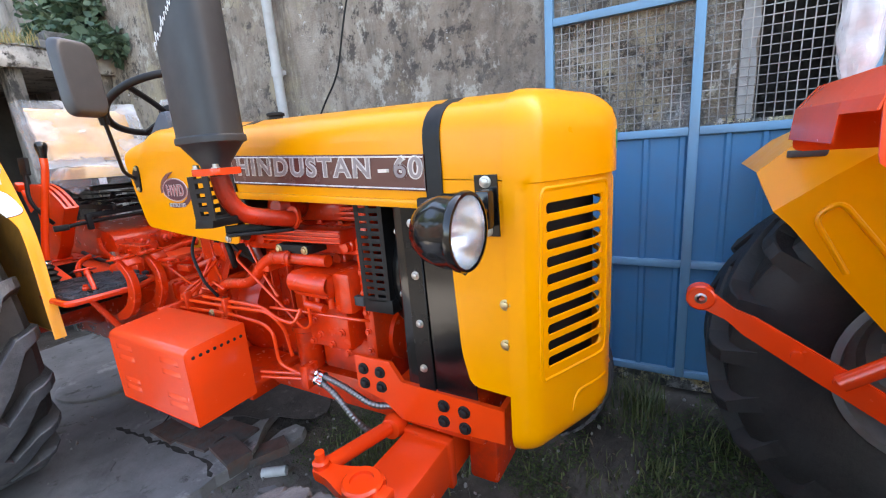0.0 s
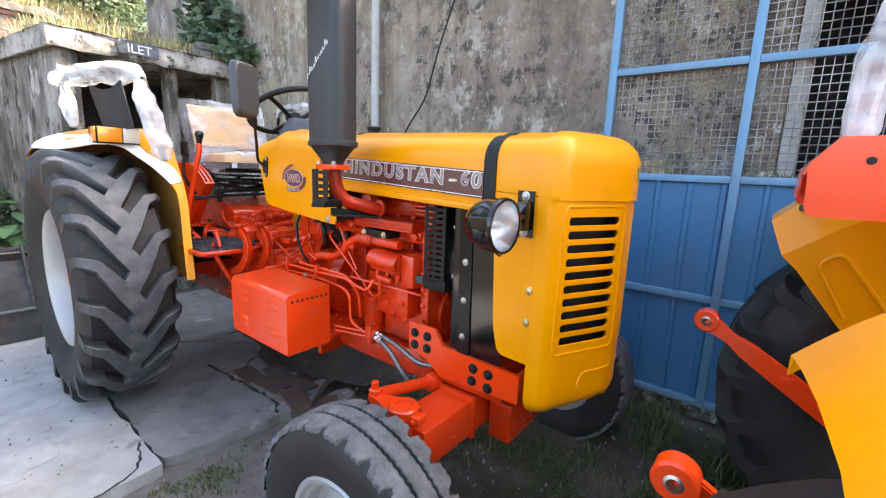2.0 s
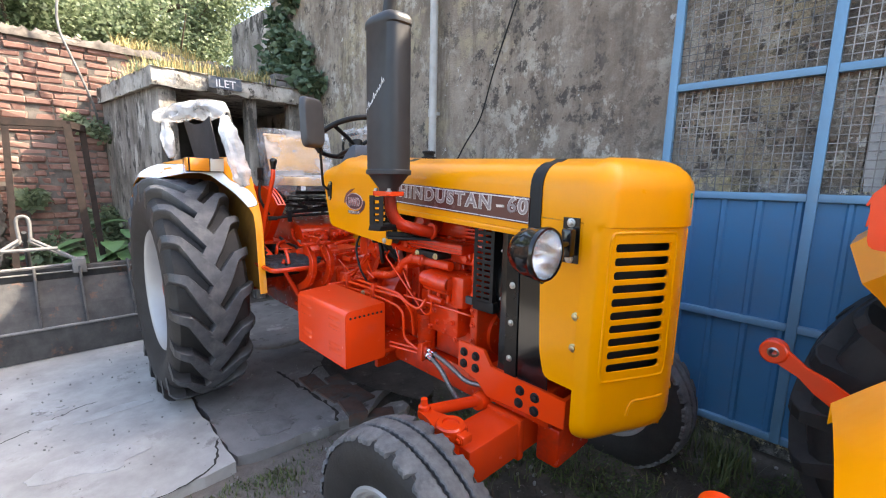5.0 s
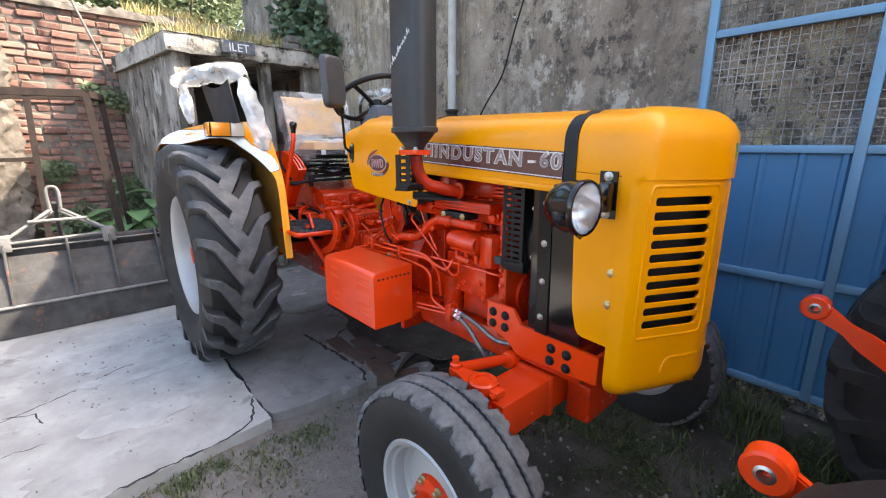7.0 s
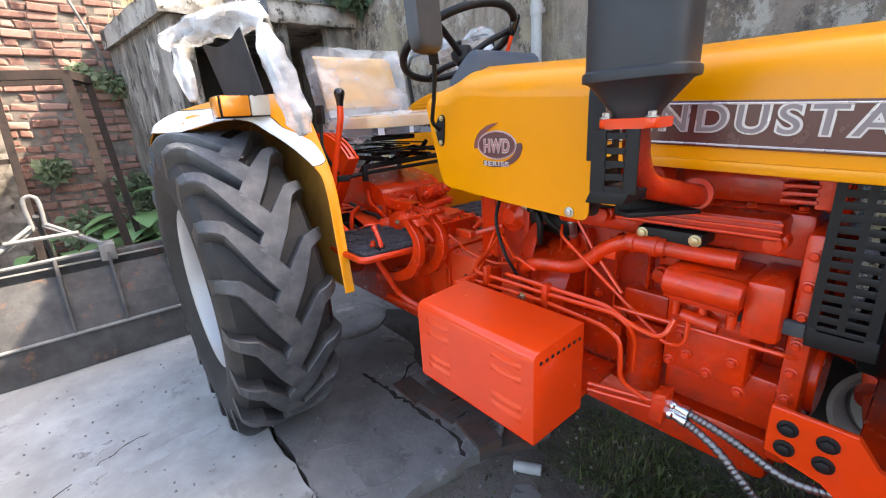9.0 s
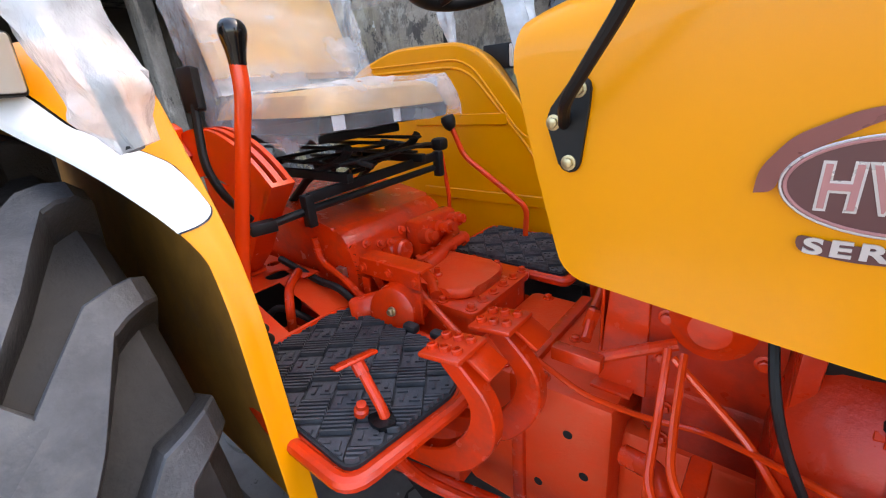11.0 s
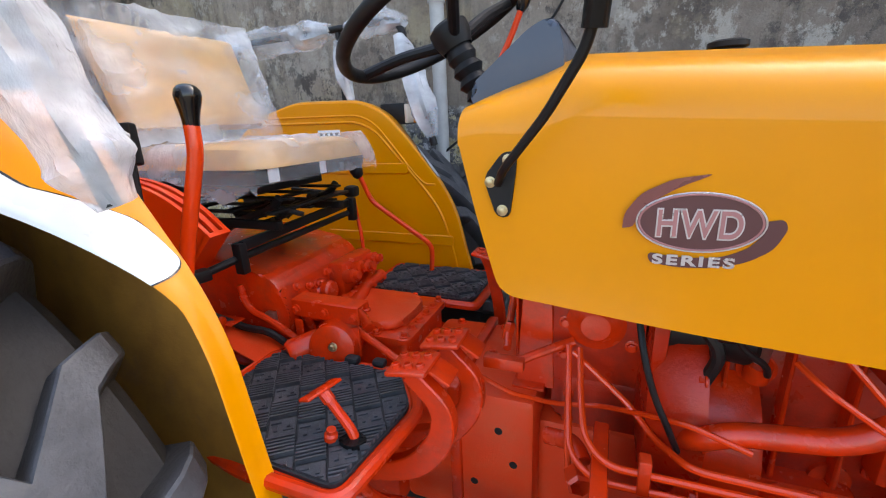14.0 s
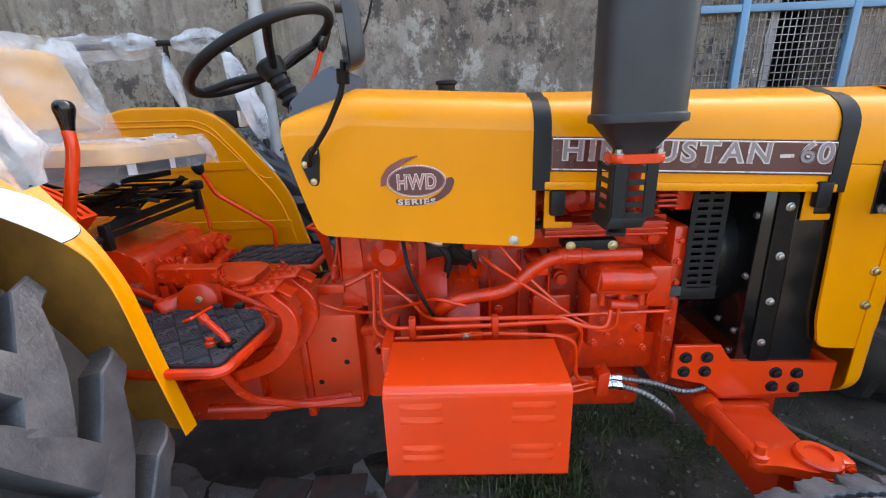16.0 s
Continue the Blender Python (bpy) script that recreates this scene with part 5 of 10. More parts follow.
def fender(parent, s):
    """s -1 or 1: the side of the tractor. Inner sheet, arched top, white sticker and lamp."""
    yi = 0.562 if s < 0 else 0.553
    path = [(v.x, v.y) for v in smooth_path([(a, b, 0) for a, b in FENDER_TOP], 0.06, 4)]
    p = NB()
    prism(p, path + [(-0.95, 1.25), (-0.80, 0.80), (0.18, 0.775)], "y", s * yi, s * (yi + 0.006), 0.0, 1)
    f = part("mudguard", p, YELLOW, parent, "yellow rear mudguard over the tyre", smooth=False)
    surf = fender_surface(s, yi, path)
    p = NB()
    grid_surface(p, surf, len(path) * 2, 16)
    solid(p, 0.004)
    part("arch", p, YELLOW, f)
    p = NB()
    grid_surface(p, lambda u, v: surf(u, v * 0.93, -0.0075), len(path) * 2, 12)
    part("undercoat", p, YELLOW_SHADED, f, "thin dull yellow overspray on the wheel side, darkened for shade")
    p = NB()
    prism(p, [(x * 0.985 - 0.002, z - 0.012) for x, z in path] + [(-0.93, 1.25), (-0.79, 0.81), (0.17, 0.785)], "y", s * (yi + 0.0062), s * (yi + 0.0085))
    part("undercoat", p, YELLOW_SHADED, f, smooth=False)
    # pressed beads and ribs on the inner sheet
    p = NB()
    bead = [(0.225, 0.80), (0.200, 0.98), (0.150, 1.155), (0.08, 1.25), (-0.12, 1.475), (-0.20, 1.510), (-0.65, 1.515)]
    tube(p, [(a, s * (yi - 0.0005), b) for a, b in bead], 0.0055, 8, 0.06, 6)
    part("pressed_bead", p, YELLOW, f)
    p = NB()
    bead = [(0.130, 1.262), (0.09, 1.262), (0.055, 1.29), (-0.115, 1.50), (-0.19, 1.535), (-0.65, 1.54)]
    tube(p, [(a, s * (yi - 0.0005), b) for a, b in bead], 0.004, 8, 0.05, 6)
    part("pressed_bead", p, YELLOW, f)
    for (x0, x1, z) in ((-0.42, 0.02, 1.325), (-0.40, 0.20, 1.035)):
        p = NB()
        prism(p, rounded([(x0, z - 0.022), (x1, z - 0.022), (x1, z + 0.022), (x0, z + 0.022)], 0.012, 3), "y", s * (yi - 0.006), s * yi, 0.004, 1)
        part("pressed_rib", p, YELLOW, f)
    # glossy white sticker with a black line round it, laid along the outer arch
    us = [i / 200 for i in range(201)]
    first = next(u for u in us if surf(u, 0.0).x < 0.135)
    last = next(u for u in us if surf(u, 0.0).x < -0.90)
    def inner(t, grow):
        """Where the sticker begins across the arch."""
        return min(0.80, 0.14 + 0.52 * min(1.0, t / 0.20) ** 0.7 + (0.55 * (1 - math.sqrt(max(0.0, 1 - (1 - t / 0.045) ** 2))) if t < 0.045 else 0)) - grow
    for name, mat, off, grow in (("sticker_line", BLACK, 0.0012, 0.018), ("white_sticker", WHITE_STICKER, 0.0026, 0.0)):
        p = NB()
        a0, a1 = first - grow * 0.12, last + grow * 0.12
        rows = []
        for i in range(61):
            t = (i / 60) ** 1.7
            u = a0 + (a1 - a0) * t
            v0 = inner(t, grow)
            rows.append([p.verts.new(surf(u, v0 + (1.0 - v0) * q / 12, off)) for q in range(13)])
        for r0, r1 in zip(rows, rows[1:]):
            for j in range(12):
                p.faces.new((r0[j], r1[j], r1[j + 1], r0[j + 1]))
        part(name, p, mat, f, "glossy white sticker along the arch" if grow == 0 else "")
    # amber side lamp
    p = NB()
    box(p, -0.165, -0.055, s * 0.850, s * 0.690, 1.492, 1.578, 0.006)
    lamp = part("side_lamp", p, BLACK_MATT, f)
    p = NB()
    box(p, -0.0545, -0.038, s * 0.847, s * 0.760, 1.496, 1.574, 0.005)
    part("lens", p, AMBER, lamp, "amber lamp lens")
    p = NB()
    box(p, -0.0545, -0.040, s * 0.757, s * 0.693, 1.496, 1.574, 0.005)
    part("lens", p, CLEAR_LENS, lamp, "clear lamp lens")
    p = NB()
    box(p, -0.160, -0.058, s * 0.8505, s * 0.857, 1.497, 1.573, 0.002)
    part("side_lens", p, AMBER, lamp)
    return f


def lean_in(ob):
    """The inner sheet leans towards the seat with height; the outer edge stays."""
    for v in ob.data.vertices:
        v.co.y += 0.078 * max(0.0, v.co.z - 0.77) * max(0.0, min(1.0, (0.86 + v.co.y) / 0.28))
    for c in ob.children:
        lean_in(c)


lean_in(fender(tractor, -1))
far_guard = fender(tractor, 1)
p = NB()
box(p, -0.395, -0.285, 0.5505, 0.5522, 1.450, 1.483)
label_ = part("paper_label", p, WHITE_STICKER, far_guard, "small white paper label")
for k in range(4):
    p = NB()
    box(p, -0.386 + 0.026 * k, -0.372 + 0.026 * k, 0.5495, 0.5503, 1.461, 1.472)
    part("print_bar", p, BLACK_MATT, label_)


# grab rails with wrapped film (rails belong to the tractor)
def rail(s):
    p = NB()
    if s < 0:
        pts = [(0.115, s * 0.60, 1.41), (-0.02, s * 0.62, 1.84), (-0.08, s * 0.64, 1.88), (-0.62, s * 0.83, 1.88), (-0.68, s * 0.85, 1.80), (-0.60, s * 0.83, 1.56)]
    else:
        pts = [(0.115, 0.60, 1.41), (-0.02, 0.64, 1.86), (-0.08, 0.66, 1.882), (-0.90, 0.72, 1.882), (-0.96, 0.72, 1.80), (-0.90, 0.72, 1.44)]
    tube(p, pts, 0.014, 12, 0.07)
    r = part("grab_rail", p, BLACK_MATT, tractor, "black tubular grab rail")
    if s > 0:
        p = NB()
        tube(p, [(-0.33, 0.682, 1.88), (-0.33, 0.682, 1.57)], 0.012, 10)
        part("upright", p, BLACK_MATT, r)
    return r


rail(-1)
rail(1)
p = NB()
prism(p, rounded([(-0.66, 1.85), (-0.40, 1.80), (-0.22, 1.795), (-0.055, 1.825), (0.083, 1.570), (-0.42, 1.565)], 0.01, 3), "y", -0.720, -0.716)
part("reflector_flap", p, CLOTH_BLACK, tractor, "black cloth flap between the rail posts")


def film_sleeve(label, pts, r, seed):
    """Crumpled film wound round a path."""
    bm = NB()
    path = smooth_path(pts, 0.06, 8)
    dense = []
    for a, b in zip(path, path[1:]):
        k = max(1, int((b - a).length / 0.014))
        dense += [a.lerp(b, i / k) for i in range(k)]
    secs = []
    for i, v in enumerate(dense):
        sec = []
        end = min(1.0, 0.45 + 0.09 * min(i, len(dense) - 1 - i))
        for j in range(18):
            a = 2 * math.pi * j / 18
            q = 1 + 0.38 * noise.noise((i * 0.07 + seed, math.cos(a) * 1.3, math.sin(a) * 1.3 + seed)) + 0.20 * noise.noise((i * 0.22 + seed, math.cos(a) * 4, math.sin(a) * 4))
            q += 0.16 * (1 - abs(noise.noise((i * 0.11 + seed, a * 1.2, seed)))) ** 6 - 0.10 * abs(noise.noise((i * 0.3, math.cos(a) * 5 + seed, math.sin(a) * 5)))
            sec.append((r * q * end * math.cos(a), r * q * end * math.sin(a)))
        secs.append(sec)
    sweep(bm, dense, secs)
    return thing("plastic_wrap", bm, FILM, label, "packaging film", "film on the rails")


film_sleeve("crumpled clear plastic film wound round the grab rail", [(-0.03, -0.63, 1.84), (-0.10, -0.65, 1.88), (-0.40, -0.75, 1.885), (-0.76, -0.87, 1.86)], 0.054, 1.0)
film_sleeve("crumpled clear plastic film wound round the rail post", [(-0.64, -0.84, 1.84), (-0.60, -0.83, 1.70), (-0.56, -0.83, 1.57)], 0.036, 2.3)
film_sleeve("bulky clear plastic film bunched at the rail foot", [(0.116, -0.592, 1.412), (0.106, -0.605, 1.47), (0.075, -0.625, 1.57), (0.02, -0.645, 1.72), (-0.03, -0.64, 1.84)], 0.046, 4.1)
film_sleeve("crumpled clear plastic film wound round the grab rail", [(0.11, 0.60, 1.44), (0.06, 0.60, 1.60), (-0.02, 0.61, 1.83)], 0.044, 5.0)
film_sleeve("crumpled clear plastic film wound round the grab rail", [(0.0, 0.64, 1.87), (-0.10, 0.665, 1.885), (-0.30, 0.68, 1.88)], 0.046, 6.0)
film_sleeve("crumpled clear plastic film wound round the grab rail", [(-0.36, 0.684, 1.88), (-0.60, 0.70, 1.875), (-0.97, 0.725, 1.86)], 0.054, 7.0)
film_sleeve("loose clear plastic film hanging from the rail post", [(-0.34, 0.682, 1.84), (-0.33, 0.682, 1.72), (-0.29, 0.682, 1.58)], 0.030, 8.0)


# ---------------------------------------------------------------- transmission and platform
def red(name, parent=None, mat=None, bm=None, label=""):
    return part(name, bm, mat or RED, parent or tractor, label)


p = NB()
box(p, 0.30, 0.65, -0.165, 0.20, 0.50, 0.885, 0.02)
box(p, 0.645, 0.98, -0.105, 0.14, 0.50, 0.80, 0.02)
clutch = red("clutch_housing", mat=RED_DUSTY, bm=p)
p = NB()
box(p, 0.44, 0.47, -0.178, 0.21, 0.48, 0.90, 0.006)
red("flange", clutch, bm=p)
p = NB()
box(p, 0.93, 0.965, -0.22, 0.24, 0.42, 0.99, 0.008)
red("flange", clutch, bm=p)
for x, y in ((0.33, -0.14), (0.41, -0.14), (0.50, -0.14), (0.36, 0.17), (0.50, 0.17), (0.50, 0.02)):
    p = NB()
    bolt(p, (x, y, 0.884), (0, 0, 1), 0.010, 0.012)
    red("bolt", clutch, bm=p)
for x, z in ((0.564, 0.79), (0.60, 0.70), (0.50, 0.62)):
    p = NB()
    disc(p, (x, -0.164, z), (0, -1, 0), 0.010, 0.003, 14, 0.001)
    red("plug", clutch, BLACK_MATT, p)

p = NB()
box(p, -0.75, 0.30, -0.20, 0.22, 0.48, 0.86, 0.025)
red("gearbox", bm=p)
# gear-top cover with its raised middle and bolts
p = NB()
prism(p, rounded([(0.02, -0.105), (0.305, -0.105), (0.305, 0.155), (0.02, 0.155)], 0.025, 4), "z", 0.86, 0.945, 0.006)
cover = red("gear_cover", bm=p)
p = NB()
prism(p, rounded([(0.015, -0.115), (0.315, -0.115), (0.315, 0.165), (0.015, 0.165)], 0.03, 4), "z", 0.945, 0.962, 0.004)
red("cover_flange", cover, bm=p)
p = NB()
prism(p, rounded([(0.00, -0.085), (0.26, -0.085), (0.275, 0.02), (0.26, 0.125), (0.00, 0.125)], 0.05, 5), "z", 0.962, 0.988, 0.012, 3)
red("raised_panel", cover, RED_DUSTY, p)
for x, y in [(0.293, -0.095 + 0.048 * i) for i in range(6)] + [(0.05 + 0.08 * i, -0.099) for i in range(3)] + [(0.05 + 0.08 * i, 0.149) for i in range(3)]:
    p = NB()
    bolt(p, (x, y, 0.962), (0, 0, 1), 0.0095, 0.014)
    red("bolt", cover, bm=p)
p = NB()
tube(p, [(0.19, -0.10, 0.97), (0.12, -0.04, 0.985), (0.02, -0.03, 0.99)], 0.018, 12, 0.05)
red("cast_rib", cover, bm=p)

p = NB()
lathe(p, [(0.012, 0), (0.013, 0.006), (0.008, 0.009), (0.008, 0.022), (0, 0.024)], (0.14, -0.03, 0.987), (0, 0, 1), 12)
red("breather", cover, bm=p)
# hydraulic lift body under the seat
p = NB()
prism(p, rounded([(-0.75, 0.86), (-0.03, 0.86), (-0.015, 1.02), (-0.05, 1.12), (-0.30, 1.17), (-0.75, 1.16)], [0.0, 0.01, 0.03, 0.05, 0.05, 0.05], 5), "y", -0.17, 0.22, 0.015)
lift = red("lift_housing", bm=p)
p = NB()
box(p, -0.03, 0.03, 0.03, 0.21, 0.97, 1.10, 0.015)
red("control_valve", lift, bm=p)
for k in range(4):
    p = NB()
    lathe(p, [(0.022, 0.0), (0.022, 0.03), (0.014, 0.034), (0.014, 0.05), (0, 0.052)], (0.03, 0.045 + 0.045 * k, 1.055 + 0.012 * (k % 2)), (1, 0, 0.2), 16)
    red("valve_plug", lift, bm=p)
p = NB()
tube(p, [(0.02, 0.20, 1.02), (0.07, 0.06, 0.995), (0.075, 0.0, 0.985)], 0.021, 14, 0.05)
red("union", lift, bm=p)
p = NB()
tube(p, [(0.07, 0.05, 1.0), (0.06, -0.07, 0.97)], 0.013, 12)
red("pipe", lift, bm=p)
for y in (-0.13, -0.06):
    p = NB()
    tube(p, [(-0.02, y, 1.05), (0.0, y + 0.01, 0.99), (0.02, y + 0.03, 0.90), (0.06, y + 0.08, 0.90)], 0.012, 10, 0.05)
    red("pipe", lift, bm=p)

for k in range(9):
    p = NB()
    bolt(p, (-0.012 + 0.006 * (k % 2), -0.13 + 0.042 * k, 1.085 - 0.012 * (k % 3)), (1, 0, 0.35), 0.009, 0.015)
    red("bolt", lift, bm=p)
for k, (y, z, r) in enumerate(((-0.02, 1.03, 0.030), (0.06, 0.985, 0.026), (0.14, 0.99, 0.030), (-0.09, 0.985, 0.022))):
    p = NB()
    lathe(p, [(r * 1.25, -0.02), (r * 1.2, 0.006), (r, 0.012), (r, 0.032), (r * 0.8, 0.038), (0, 0.04)], (-0.012, y, z), (1, 0, 0.15), 18)
    red("boss", lift, bm=p)
p = NB()
tube(p, [(0.045, -0.02, 0.99), (0.06, 0.10, 1.005), (0.065, 0.20, 1.01)], 0.017, 14, 0.03)
red("spool_tube", lift, bm=p)
for y in (0.0, 0.06, 0.13, 0.19):
    p = NB()
    lathe(p, [(0.022, -0.009), (0.024, -0.006), (0.024, 0.006), (0.022, 0.009)], (0.05 + 0.06 * y, y, 0.994 + 0.06 * y), (0.1, 1, 0.07), 6)
    red("spool_nut", lift, bm=p)
for k in range(6):
    p = NB()
    bolt(p, (-0.70 + 0.12 * k, -0.171, 0.90), (0, -1, 0), 0.010, 0.012)
    red("bolt", lift, bm=p)

# bracket bridge and starter-safety unit on the gearbox's near side
p = NB()
prism(p, [(0.0, 1.020), (0.207, 1.018), (0.207, 1.066), (0.0, 1.068)], "y", -0.170, -0.163, 0.002, 1)
bridge = red("bracket", bm=p)
p = NB()
prism(p, [(0.0, 1.061), (0.207, 1.059), (0.207, 1.066), (0.0, 1.068)], "y", -0.163, -0.115, 0.001, 1)
red("top_flange", bridge, bm=p)
for x in (0.19, 0.012):
    p = NB()
    box(p, x - 0.012, x + 0.014, -0.170, -0.164, 0.93, 1.01, 0.002)
    red("leg", bridge, bm=p)
for x, z in ((0.015, 1.042), (0.105, 1.042), (0.195, 1.040)):
    p = NB()
    bolt(p, (x, -0.170, z), (0, -1, 0), 0.009, 0.012)
    red("bolt", bridge, bm=p)
p = NB()
lathe(p, [(0, 0.0), (0.045, 0.0), (0.062, 0.012), (0.066, 0.05), (0.06, 0.085), (0.05, 0.09), (0, 0.092)], (0.125, -0.13, 0.955), (0.25, -1, 0.15), 28)
dome = red("side_cover", bm=p)
p = NB()
lathe(p, [(0.035, 0.0), (0.035, 0.075), (0.028, 0.085), (0, 0.085)], (0.075, -0.17, 0.955), (-0.55, -0.8, -0.1), 20)
red("spout", dome, bm=p)
p = NB()
bolt(p, (0.160, -0.222, 0.980), (0.2, -1, 0.2), 0.008, 0.014)
red("grease_nipple", dome, BRASS, p)
p = NB()
tube(p, [(0.09, -0.10, 1.03), (0.16, -0.13, 0.99), (0.30, -0.17, 0.945), (0.40, -0.20, 0.915)], 0.010, 10, 0.06)
red("link_rod", bm=p)
p = NB()
box(p, -0.085, -0.055, -0.185, -0.17, 0.995, 1.025, 0.002, )
clampb = part("clamp", p, STEEL, tractor, "bare metal pipe clamp")
p = NB()
tube(p, [(-0.15, -0.19, 1.10), (-0.14, -0.19, 1.03), (-0.07, -0.185, 1.005), (0.02, -0.19, 0.96), (0.06, -0.18, 0.93)], 0.010, 10, 0.04)
red("pipe", clampb, bm=p)
p = NB()
tube(p, [(-0.30, -0.22, 1.02), (-0.12, -0.215, 0.985), (-0.05, -0.21, 0.985), (0.0, -0.19, 0.93)], 0.010, 8, 0.05)
part("wiring", p, BLACK_MATT, tractor)

# perforated red shield beside the gear lever
def build_shield():
    """A sheet with round holes, bent down at the front."""
    bm = NB()
    x0, x1, y0, y1 = -0.64, -0.025, -0.47, -0.185
    holes = [(-0.47, -0.41, 0.024), (-0.57, -0.41, 0.024), (-0.58, -0.32, 0.022), (-0.47, -0.32, 0.024), (-0.35, -0.22, 0.020), (-0.26, -0.26, 0.034), (-0.42, -0.25, 0.016)]
    slot = (-0.21, -0.04, -0.375, -0.285)
    nx, ny = 123, 57
    def pt(i, j):
        x, y = x0 + (x1 - x0) * i / nx, y0 + (y1 - y0) * j / ny
        z = 0.995 - 0.058 * (x + 0.21) / 0.18 if x > -0.21 else 0.995
        for hx, hy, hr in holes:
            d = math.hypot(x - hx, y - hy)
            if abs(d - hr) < 0.004 and d > 1e-6:
                x, y = hx + (x - hx) * hr / d, hy + (y - hy) * hr / d
        return x, y, z
    vs = {}
    for i in range(nx):
        for j in range(ny):
            cx, cy = x0 + (x1 - x0) * (i + 0.5) / nx, y0 + (y1 - y0) * (j + 0.5) / ny
            if any(math.hypot(cx - hx, cy - hy) < hr for hx, hy, hr in holes) or (slot[0] < cx < slot[1] and slot[2] < cy < slot[3]):
                continue
            q = []
            for a, b in ((i, j), (i + 1, j), (i + 1, j + 1), (i, j + 1)):
                if (a, b) not in vs:
                    vs[a, b] = bm.verts.new(pt(a, b))
                q.append(vs[a, b])
            bm.faces.new(q)
    solid(bm, 0.004)
    return part("shield_plate", bm, RED_DUSTY, tractor, "red sheet with round holes")


shield = build_shield()
p = NB()
prism(p, [(-0.64, 0.79), (-0.64, 0.996), (-0.21, 0.996), (-0.03, 0.938), (-0.03, 0.79)], "y", -0.476, -0.470, 0.002, 1)
red("side_flange", shield, bm=p)
for x, y in ((-0.33, -0.44), (-0.50, -0.215), (-0.24, -0.44), (-0.26, -0.40), (-0.23, -0.43)):
    p = NB()
    bolt(p, (x, y, 0.996), (0, 0, 1), 0.009, 0.010)
    red("bolt", shield, bm=p)
p = NB()
tube(p, [(-0.11, -0.33, 0.90), (-0.09, -0.335, 0.965), (-0.14, -0.30, 1.0), (-0.19, -0.235, 1.01)], 0.012, 10, 0.03)
red("hook", shield, bm=p)
p = NB()
box(p, -0.24, -0.15, -0.245, -0.195, 1.0, 1.004, 0.001, )
red("tab", shield, bm=p)
p = NB()
lathe(p, [(0, 0.0), (0.045, 0.0), (0.050, 0.01), (0.050, 0.05), (0.032, 0.066), (0.030, 0.09), (0, 0.094)], (-0.125, -0.335, 0.805), (0.1, 0.05, 1), 24)
box(p, -0.16, -0.05, -0.37, -0.29, 0.80, 0.845, 0.01)
red("inner_casting", shield, bm=p)
# added black sheets that put shade behind the holes and slot
p = NB()
box(p, -0.64, -0.025, -0.470, -0.188, 0.788, 0.796, 0.002)
box(p, -0.645, -0.638, -0.470, -0.188, 0.796, 0.990, 0.002)
box(p, -0.300, -0.294, -0.468, -0.190, 0.797, 0.986, 0.002)
part("inner_pan", p, BLACK_MATT, shield, "black sheets added to darken the holes from below")
for pts in ([(-0.20, -0.36, 0.90), (-0.17, -0.33, 0.955), (-0.12, -0.30, 0.93), (-0.09, -0.24, 0.86)], [(-0.16, -0.37, 0.84), (-0.09, -0.345, 0.895), (-0.04, -0.30, 0.885), (0.0, -0.24, 0.86)]):
    p = NB()
    tube(p, pts, 0.009, 10, 0.03, 6)
    part("hose", p, BLACK_MATT, shield)
for k in range(4):
    p = NB()
    bolt(p, (-0.16 + 0.04 * (k % 2), -0.35 + 0.035 * (k // 2), 0.845), (0, 0, 1), 0.010, 0.014)
    red("bolt", shield, bm=p)

